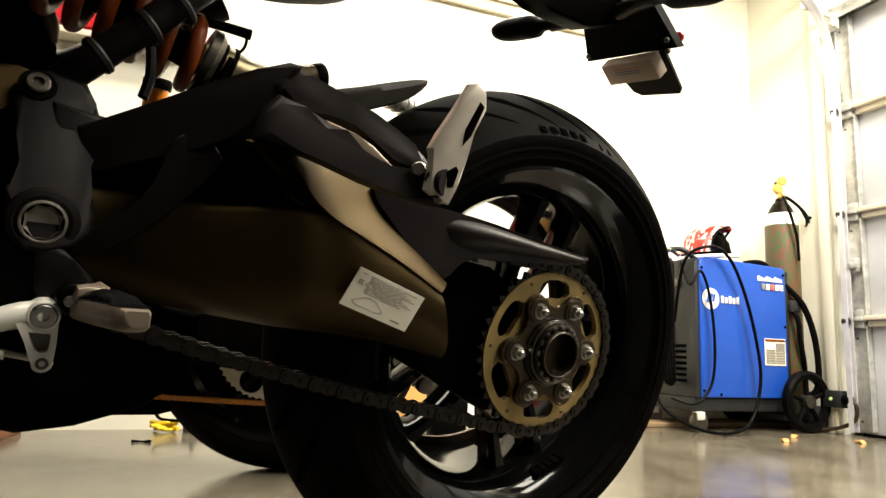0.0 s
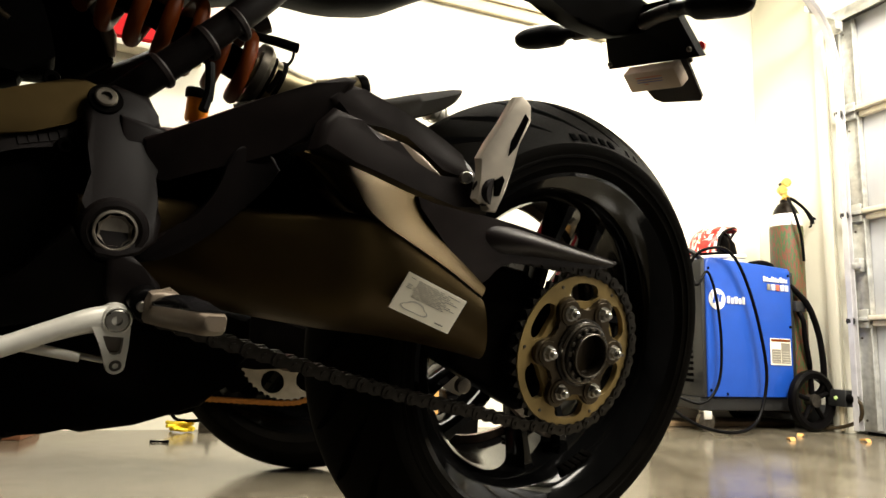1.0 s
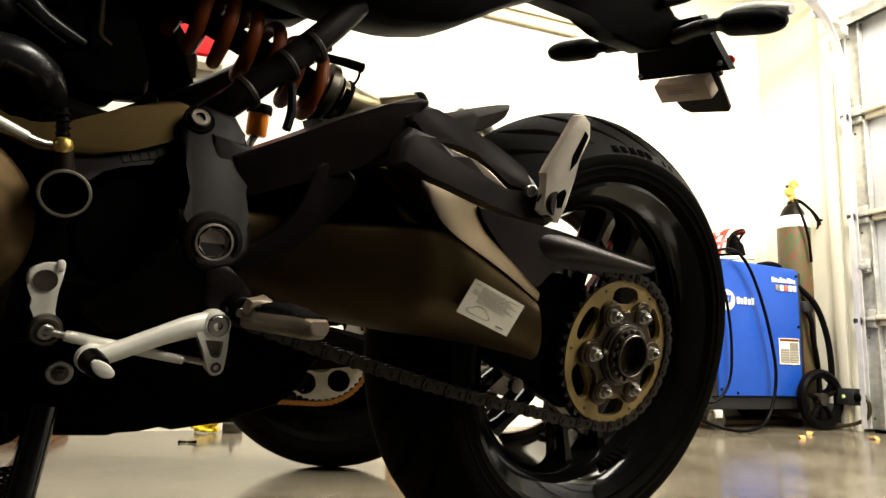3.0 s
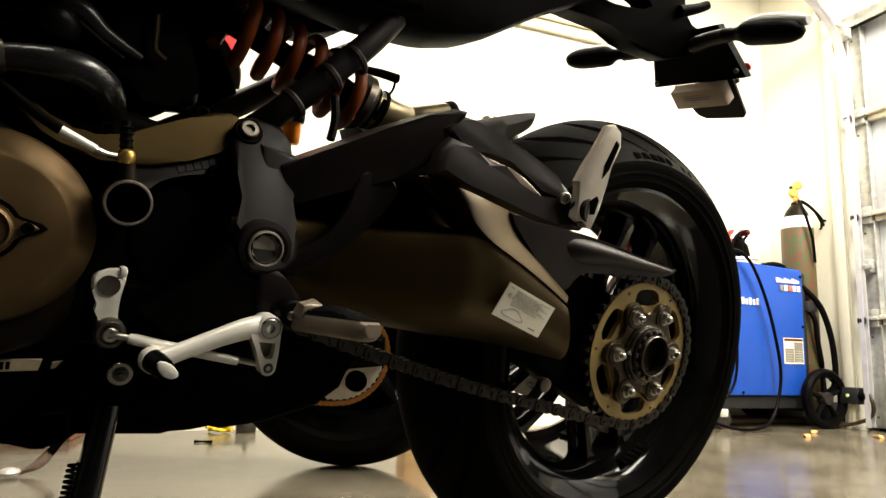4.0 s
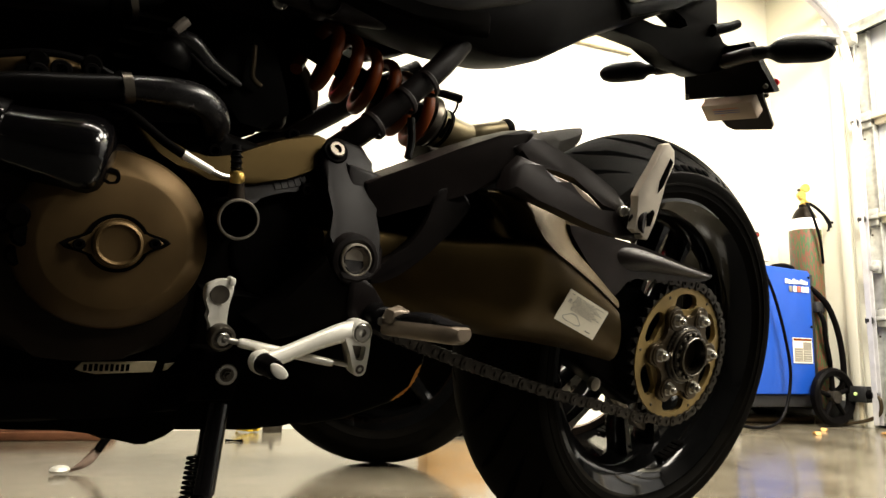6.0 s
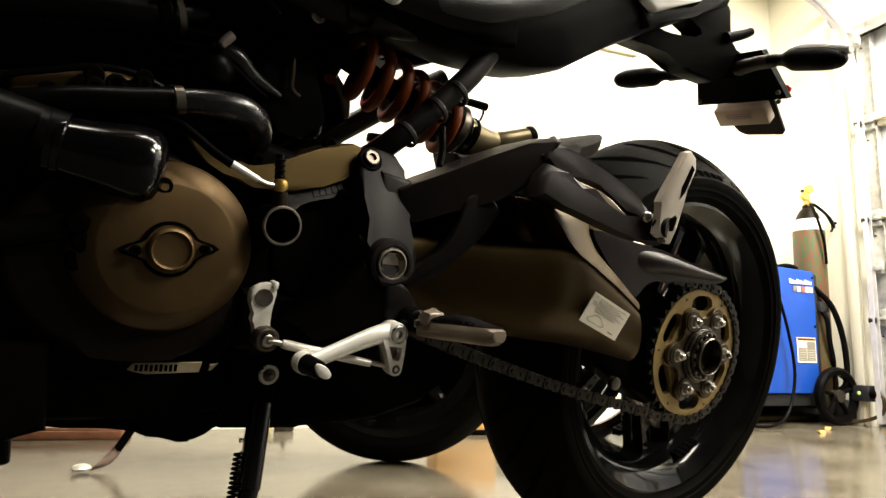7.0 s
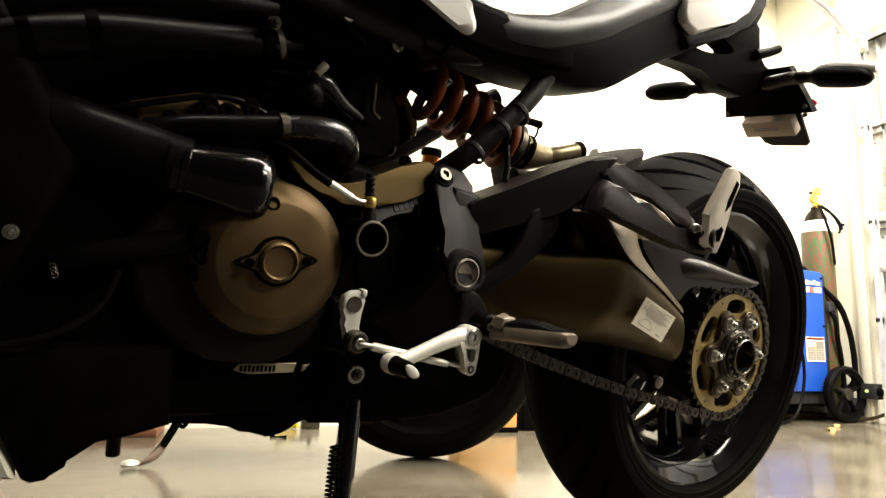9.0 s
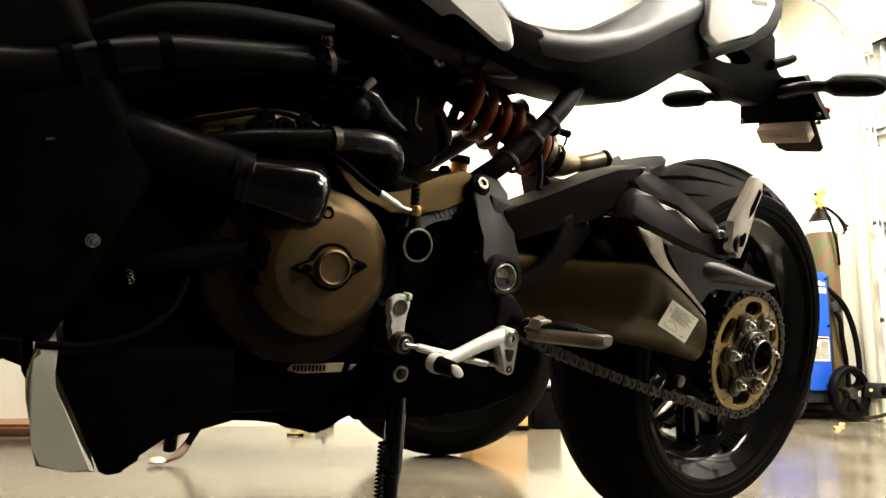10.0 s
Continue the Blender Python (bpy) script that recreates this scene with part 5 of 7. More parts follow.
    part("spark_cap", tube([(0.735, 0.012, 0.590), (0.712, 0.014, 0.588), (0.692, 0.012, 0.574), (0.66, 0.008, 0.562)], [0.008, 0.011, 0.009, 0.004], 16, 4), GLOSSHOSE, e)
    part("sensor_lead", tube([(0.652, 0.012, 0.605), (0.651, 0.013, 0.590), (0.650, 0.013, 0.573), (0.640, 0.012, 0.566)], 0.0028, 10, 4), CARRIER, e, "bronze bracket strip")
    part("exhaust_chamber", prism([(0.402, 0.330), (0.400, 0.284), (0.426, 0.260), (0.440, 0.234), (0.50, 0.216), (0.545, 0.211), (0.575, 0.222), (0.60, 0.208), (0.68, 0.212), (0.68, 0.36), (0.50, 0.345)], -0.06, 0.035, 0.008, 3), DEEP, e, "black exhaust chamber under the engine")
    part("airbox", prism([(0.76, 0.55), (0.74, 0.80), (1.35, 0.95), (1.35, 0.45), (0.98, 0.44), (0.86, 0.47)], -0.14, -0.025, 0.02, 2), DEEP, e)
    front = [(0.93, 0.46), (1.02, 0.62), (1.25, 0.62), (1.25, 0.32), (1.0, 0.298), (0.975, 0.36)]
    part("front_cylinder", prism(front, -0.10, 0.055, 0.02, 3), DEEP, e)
    part("drain_bolt", bolt((0.9777, 0.0555, 0.3943), (0, 1, 0), 0.0050, 0.007, True), STEEL, e)
    coil = [(0.9459 - 0.0035 * k / 48 + 0.0021 * math.cos(k * 0.42), 0.058, 0.3700 - 0.0100 * k / 48 + 0.0021 * math.sin(k * 0.42)) for k in range(49)]
    part("clip_spring", tube(coil, 0.0008, 6, 1), DSTEEL, e, "small metal clip spring")
    # throttle link with two eyes, sensor dome and its plug
    ln = part("throttle_link", tube([(0.752, 0.030, 0.682), (0.7302, 0.030, 0.6690), (0.7060, 0.030, 0.6560), (0.6797, 0.030, 0.6380)], [0.004, 0.0065, 0.0065, 0.0045], 14, 4), HOSE, e, "black link rod with metal eyes")
    for x, z in ((0.7330, 0.6730), (0.7065, 0.6600)):
        part("link_eye", revolve([(0.0034, -0.003), (0.0062, -0.003), (0.0066, 0.0), (0.0062, 0.003), (0.0034, 0.003)], along((x, 0.036, z), (0.1, 1, 0.2)), 20, True), STEEL, ln)
    part("sensor_dome", revolve([(0.0, 0.016), (0.008, 0.0145), (0.016, 0.009), (0.021, 0.0), (0.021, -0.010), (0.0, -0.010)], along((0.7290, 0.012, 0.5770), (-0.2, 0.35, 0.9)), 28), HOSE, e, "black sensor housing")
    part("sensor_plug", tube([(0.7310, 0.032, 0.5920), (0.7265, 0.032, 0.5985), (0.7215, 0.032, 0.6045)], [0.0042, 0.0050, 0.0046], 10, 2), ALUDARK, e, "grey sensor plug")
    part("sensor_rod", tube([(0.7134, 0.020, 0.5772), (0.695, 0.018, 0.566), (0.676, 0.016, 0.556)], 0.0026, 10, 3), HOSE, e)
    part("hose_nut", bolt((0.7818, 0.030, 0.6313), (0, 1, 0), 0.0058, 0.006, True), DSTEEL, e)
    part("hose_band", revolve([(0.0184, -0.003), (0.0200, -0.003), (0.0200, 0.003), (0.0184, 0.003)], along((0.7679, 0.003, 0.6160), (-1, 0, 0.35)), 32, True), DSTEEL, e, "thin metal hose band")
    for x, z, r in ((0.8307, 0.5267, 0.0085), (0.8146, 0.5338, 0.0085), (0.7919, 0.5388, 0.0065), (0.7687, 0.5376, 0.0075)):
        part("cover_bolt", bolt((x, 0.024, z), (0, 1, 0), r, 0.008), HOSE, e)
    pl = part("metal_strip", prism([(0.7740, 0.2735), (0.7690, 0.2800), (0.7060, 0.2815), (0.7085, 0.2710), (0.7570, 0.2690), (0.7690, 0.2715)], 0.0305, 0.0325, 0.0006, 1), STRIP, e, "stamped bare metal strip")
    part("strip_tail", prism([(0.6985, 0.2790), (0.6900, 0.2805), (0.6955, 0.2735), (0.6995, 0.2722)], 0.0305, 0.0325, 0.0006, 1), STRIP, e)
    for k in range(9):
        x = 0.7675 - 0.0044 * k
        part("stamped_bar", box(x - 0.0030, x, 0.0326, 0.0330, 0.2722 - 0.0004 * (k % 2), 0.2782 + 0.0003 * (k % 3)), DEEP, pl)


engine()


def belly_pan():
    b = part("belly_pan", prism([(1.000, 0.297), (0.985, 0.262), (0.948, 0.184), (0.941, 0.180), (0.930, 0.184), (0.916, 0.192), (0.917, 0.207), (0.895, 0.215), (0.872, 0.225), (0.834, 0.226), (0.840, 0.300)], -0.04, 0.060, 0.006, 2), DEEP, bike, "black belly pan with grey front panel")
    grey = [(1.007, 0.299), (0.993, 0.300), (0.994, 0.265), (0.952, 0.188), (0.975, 0.191), (0.998, 0.197), (1.003, 0.214), (1.007, 0.236), (1.012, 0.256), (1.013, 0.275), (1.010, 0.291)]
    part("front_panel", prism(grey, -0.035, 0.066, 0.003, 2), GREYPAINT, b, "silver-grey painted front panel")
    part("panel_bracket", tube([(1.016, 0.03, 0.30), (1.012, 0.04, 0.275), (1.004, 0.045, 0.268)], 0.005, 10, 4), PLASTIC, b)


belly_pan()


def frame_and_shock():
    f = part("trellis_frame", tube([(0.570, 0.010, 0.500), (0.524, 0.038, 0.549), (0.464, 0.045, 0.616), (0.430, 0.040, 0.658), (0.402, 0.032, 0.700)], 0.0138, 22, 4), FRAMEGREY, bike, "black tubular trellis frame")
    for q in ((0.524, 0.047, 0.549), (0.489, 0.047, 0.5845), (0.464, 0.047, 0.610)):
        part("tube_joint", revolve([(0.0155, -0.004), (0.0170, -0.002), (0.0170, 0.002), (0.0155, 0.004)], along(q, (-0.7, 0, 0.71)), 24), SATIN, f)
    part("frame_tube", tube([(0.640, -0.095, 0.490), (0.545, -0.098, 0.553), (0.455, -0.098, 0.622), (0.40, -0.09, 0.66)], 0.0145, 18, 3), SATIN, f)
    part("frame_tube", tube([(0.80, 0.03, 0.675), (0.70, 0.030, 0.668), (0.596, 0.026, 0.665), (0.53, 0.024, 0.672), (0.46, 0.02, 0.69)], 0.0145, 20, 4), SATIN, f)
    part("tube_end", revolve([(0.0, 0.025), (0.0150, 0.025), (0.0150, 0.043), (0.0162, 0.044), (0.0172, 0.042), (0.0172, 0.015)], Matrix.Translation((0.596, 0, 0.665)), 36), SATIN, f)
    part("frame_bolt", bolt((0.637, 0.022, 0.652), (0, 1, 0), 0.0085, 0.006), STEEL, f)
    part("frame_bolt", bolt((0.700, 0.022, 0.655), (0, 1, 0), 0.0065, 0.006), STEEL, f)
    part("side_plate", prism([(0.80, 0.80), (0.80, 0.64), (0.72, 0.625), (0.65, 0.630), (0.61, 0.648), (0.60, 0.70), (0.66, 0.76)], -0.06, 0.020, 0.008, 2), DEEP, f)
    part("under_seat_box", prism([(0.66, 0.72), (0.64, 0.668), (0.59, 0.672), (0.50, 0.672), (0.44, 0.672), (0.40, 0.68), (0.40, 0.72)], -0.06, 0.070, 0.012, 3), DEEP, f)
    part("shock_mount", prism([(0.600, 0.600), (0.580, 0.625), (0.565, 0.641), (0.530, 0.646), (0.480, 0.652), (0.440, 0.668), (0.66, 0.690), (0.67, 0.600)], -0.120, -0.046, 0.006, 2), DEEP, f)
    # shock absorber: coil spring round a dark damper, alloy body and reservoir
    top, low = Vector((0.595, -0.012, 0.630)), Vector((0.424, -0.010, 0.578))
    d = (low - top).normalized()
    L = (low - top).length
    s1 = d.orthogonal().normalized()
    s2 = d.cross(s1)
    path, turns = [], 6.1
    for k in range(181):
        u = k / 180
        a = u * turns * 2 * math.pi
        path.append(top + d * (0.012 + (L - 0.02) * u) + 0.0330 * (math.cos(a) * s1 + math.sin(a) * s2))
    sh = part("shock_spring", tube(path, 0.0072, 12, 1), ORANGE, bike, "orange painted coil spring shock absorber")
    part("damper", tube([top - d * 0.01, top + d * 0.09, top + d * 0.10, low], [0.013, 0.013, 0.017, 0.017], 24, 2), DEEP, sh)
    part("spring_collar", revolve([(0.014, -0.008), (0.034, -0.008), (0.035, 0.0), (0.030, 0.006), (0.014, 0.006)], along(low, d), 40), DSTEEL, sh)
    part("shock_body", tube([low - d * 0.005, (0.404, -0.004, 0.573), (0.382, 0.000, 0.573), (0.360, 0.0, 0.577)], [0.027, 0.0245, 0.0185, 0.0120], 32, 3), SHOCKGOLD, sh, "sand-coloured alloy shock body")
    for q, w in (((0.417, -0.007, 0.5755), 0.0275), ((0.406, -0.004, 0.5735), 0.0262)):
        part("body_clamp", revolve([(w - 0.003, -0.0025), (w, -0.002), (w, 0.002), (w - 0.003, 0.0025)], along(q, d), 32), DEEP, sh)
    part("clamp_screw", tube([(0.418, 0.016, 0.560), (0.412, 0.019, 0.572), (0.408, 0.019, 0.584)], 0.0030, 8, 2), DEEP, sh)
    res = part("reservoir", tube([(0.385, 0.0, 0.571), (0.365, 0.0, 0.576), (0.350, 0.004, 0.5800), (0.330, 0.006, 0.5870), (0.314, 0.008, 0.5925)], [0.013, 0.0125, 0.0130, 0.0130, 0.0130], 28, 3), SHOCKGOLD, sh, "sand-coloured alloy reservoir")
    part("reservoir_cap", revolve([(0.0, -0.004), (0.0146, -0.004), (0.0150, 0.0), (0.0150, 0.006), (0.0136, 0.008), (0, 0.008)], along((0.3135, 0.008, 0.5927), (-1, -0.05, 0.36)) @ Matrix.Scale(0.93, 4), 32), DEEP, sh)
    part("adjuster_lever", tube([(0.446, 0.008, 0.6150), (0.430, 0.008, 0.6140), (0.412, 0.008, 0.6148), (0.3905, 0.008, 0.6145)], [0.0040, 0.0045, 0.0050, 0.0055], 12, 3), DEEP, sh)
    part("adjuster_wire", tube([(0.3940, 0.008, 0.6117), (0.3941, 0.008, 0.6033), (0.3977, 0.008, 0.5954), (0.4051, 0.010, 0.5902), (0.4142, 0.014, 0.5895), (0.4230, 0.018, 0.5930)], 0.0016, 8, 5), DEEP, sh)
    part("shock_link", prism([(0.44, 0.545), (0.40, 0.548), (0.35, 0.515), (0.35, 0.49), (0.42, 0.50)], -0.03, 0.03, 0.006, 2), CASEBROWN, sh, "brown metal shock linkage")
    part("link_bolt", bolt((0.425, 0.065, 0.512), (0, 1, 0), 0.0105, 0.008), STEEL, sh)
    pot = part("fluid_pot", revolve([(0.0, -0.022), (0.014, -0.022), (0.0165, -0.018), (0.0165, 0.014), (0.0, 0.014)], along((0.4445, -0.178, 0.5510), (0, 0, 1)) @ Matrix.Scale(0.84, 4), 28), FLUID, bike, "amber brake fluid pot with a black cap")
    part("pot_cap", revolve([(0.0, 0.0142), (0.0195, 0.0142), (0.0200, 0.018), (0.0200, 0.026), (0.018, 0.029), (0.0, 0.029)], along((0.4445, -0.178, 0.5510), (0, 0, 1)) @ Matrix.Scale(0.84, 4), 28), DEEP, pot)
    part("pot_hose", tube([(0.445, -0.178, 0.535), (0.46, -0.15, 0.51), (0.46, -0.10, 0.48)], 0.005, 10, 4), HOSE, pot)
    part("cable", tube([(0.486, 0.06, 0.565), (0.484, 0.065, 0.54), (0.488, 0.07, 0.52)], 0.0045, 10, 4), HOSE, f)


frame_and_shock()


def hugger():
    """A short satin mudguard that hugs the tyre crown and ends in a pointed lip."""
    rows = []
    ridge = catmull([(0.340, 0.562, 0.052), (0.305, 0.579, 0.055), (0.270, 0.592, 0.057), (0.243, 0.603, 0.056), (0.214, 0.614, 0.050), (0.192, 0.6215, 0.036), (0.176, 0.6255, 0.014)], 4, False)
    for p in ridge:
        x, z, w = p.x, p.y, p.z
        k = w / 0.057
        rows.append([(x + dx * k, y * w, z + dz * k) for y, dz, dx in ((-1, -0.034, 0.016), (-0.92, -0.014, 0.008), (-0.6, -0.002, 0.002), (0, 0.0, 0.0), (0.6, -0.002, 0.002), (0.92, -0.014, 0.008), (1, -0.034, 0.016), (0.90, -0.036, 0.016), (0.6, -0.008, 0.006), (0, -0.006, 0.004), (-0.6, -0.008, 0.006), (-0.90, -0.036, 0.016))])
    h = part("hugger", skin(rows, True), OLIVE, bike, "dark olive-brown rear mudguard over the tyre", 50)
    br = part("silencer_bracket", tube([(0.205, -0.062, 0.610), (0.170, -0.070, 0.607), (0.140, -0.075, 0.602)], [0.010, 0.013, 0.010], 20, 4), ALU, bike, "pale polished bracket beside the mudguard")
    for k in range(5):
        x = 0.196 - 0.011 * k
        part("rib", revolve([(0.0125, -0.0016), (0.0145, 0.0), (0.0125, 0.0016)], along((x, -0.064 - 0.0025 * k, 0.6090 - 0.0014 * k), (-1, -0.2, -0.1)), 20), ALU, br)


hugger()


def brake_parts():
    b = part("brake_caliper", box(0.165, 0.215, -0.01, 0.02, 0.235, 0.30, 0.006), DEEP, bike, "black caliper with a red cap")
    part("red_cap", disc((0.190, 0.0202, 0.262), 0.013, 0.012, 0.003, 20), RED, b, "small red plastic cap")
    part("caliper_bracket", prism([(0.075, 0.255), (0.050, 0.245), (-0.005, 0.200), (-0.030, 0.186), (-0.022, 0.202), (0.020, 0.235), (0.060, 0.262)], 0.012, 0.026, 0.003, 2), ALUDARK, b, "dull alloy caliper bracket")
    part("bracket_block", prism([(-0.030, 0.192), (-0.060, 0.172), (-0.112, 0.160), (-0.108, 0.172), (-0.060, 0.190)], -0.03, 0.012, 0.003, 2), ALUDARK, b)
    part("brake_hose", tube([(0.21, 0.0, 0.30), (0.24, 0.01, 0.32), (0.28, 0.02, 0.33)], 0.004, 8, 4), HOSE, b)


brake_parts()


def loft(rows):
    bm = bmesh.new()
    vs = [[bm.verts.new(p) for p in r] for r in rows]
    n = len(rows[0])
    for A, B in zip(vs, vs[1:]):
        for j in range(n):
            bm.faces.new((A[j], A[(j + 1) % n], B[(j + 1) % n], B[j]))
    bm.faces.new(vs[0][::-1])
    bm.faces.new(vs[-1])
    return bm


STATIONS = [(0.70, 0.045, 0.680, 0.830, 0.84), (0.66, 0.050, 0.668, 0.790, 0.80), (0.60, 0.058, 0.662, 0.745, 0.750), (0.545, 0.066, 0.660, 0.712, 0.716), (0.50, 0.072, 0.659, 0.714, 0.717), (0.44, 0.076, 0.658, 0.728, 0.735), (0.36, 0.076, 0.664, 0.762, 0.800), (0.30, 0.074, 0.682, 0.800, 0.860), (0.21, 0.068, 0.742, 0.855, 0.910), (0.10, 0.056, 0.803, 0.900, 0.945), (0.0, 0.044, 0.857, 0.935, 0.960), (-0.06, 0.030, 0.885, 0.950, 0.965)]


def station(x):
    xs = [s[0] for s in STATIONS][::-1]
    return [float(np.interp(x, xs, [s[i] for s in STATIONS][::-1])) for i in range(1, 5)]


def seat_and_tail():
    rows, seat = [], []
    xs = [0.70 - 0.76 * i / 39 for i in range(40)]
    for x in xs:
        w, zb, zs, zt = station(x)
        half = [(0, zb), (0.32 * w, zb), (0.62 * w, zb + 0.006), (0.84 * w, zb + 0.3 * (zs - zb)), (0.94 * w, zs - 0.030), (0.88 * w, zs - 0.018), (0, zs - 0.014)]
        rows.append([(x, y, z) for y, z in half] + [(x, -y, z) for y, z in half[::-1][1:-1]])
        half = [(0, zs - 0.034), (0.90 * w, zs - 0.034), (1.0 * w, zs - 0.026), (1.02 * w, zs - 0.012), (0.99 * w, zs), (0.92 * w, zs + 0.007), (0.7 * w, zs + 0.6 * (zt - zs) + 0.006), (0.35 * w, zt + 0.004), (0, zt + 0.006)]
        seat.append([(x, y, z) for y, z in half] + [(x, -y, z) for y, z in half[::-1][1:-1]])
    part("tail_body", loft(rows), TAILBLACK, bike, "black plastic tail unit", 50)
    part("seat", loft([r for x, r in zip(xs, seat) if x > 0.14]), LEATHER, bike, "black vinyl seat with a bright edge", 50)
    top = []
    for x in [0.50 - 0.24 * i / 14 for i in range(15)]:
        w, zb, zs, zt = station(x)
        half = [(0, zt + 0.002), (0.36 * w, zt + 0.001), (0.72 * w, zs + 0.6 * (zt - zs) + 0.003), (0.74 * w, zs + 0.6 * (zt - zs) + 0.010), (0.36 * w, zt + 0.009), (0, zt + 0.010)]
        top.append([(x, y, z) for y, z in half] + [(x, -y, z) for y, z in half[::-1][1:-1]])
    part("seat_insert", loft(top), SEATTOP, bike, "grey perforated seat insert", 50)
    pts = [(0.213, 0.860), (0.209, 0.816), (0.198, 0.803), (0.166, 0.798), (0.062, 0.850), (0.016, 0.881), (-0.005, 0.920), (0.02, 0.955), (0.130, 0.935), (0.200, 0.90)]
    tp = part("tail_panel", prism(pts, 0.030, 0.066, 0.006, 3, lean=0.12, x0=0.12), WHITE, bike, "glossy white tail panel")
    for k in range(7):
        x = 0.085 - 0.0085 * k
        bm = box(x - 0.0062, x, 0.0, 0.0006, 0.893 + 0.0022 * k, 0.900 + 0.0022 * k)
        for v in bm.verts:
            v.co.y += 0.0664 + 0.12 * (v.co.x - 0.12)
        part("panel_mark", bm, INK, tp)
    part("tail_rim", prism([(0.215, 0.81), (0.165, 0.794), (0.060, 0.845), (0.010, 0.880), (-0.012, 0.925), (-0.02, 0.965), (-0.05, 0.965), (-0.06, 0.92), (-0.01, 0.868), (0.06, 0.828), (0.165, 0.778)], 0.0, 0.055, 0.005, 2, lean=0.12, x0=0.12), PLASTIC, bike, "black tail edge under the panel")
    tank = [(0.760, 0.755), (0.700, 0.716), (0.668, 0.703), (0.638, 0.692), (0.609, 0.682), (0.583, 0.674), (0.571, 0.675), (0.566, 0.683), (0.572, 0.698), (0.591, 0.714), (0.620, 0.735), (0.69, 0.80)]
    tk = part("tank_panel", prism(tank, 0.0, 0.080, 0.010, 4, 2), WHITE, bike, "glossy white side panel below the tank")


seat_and_tail()


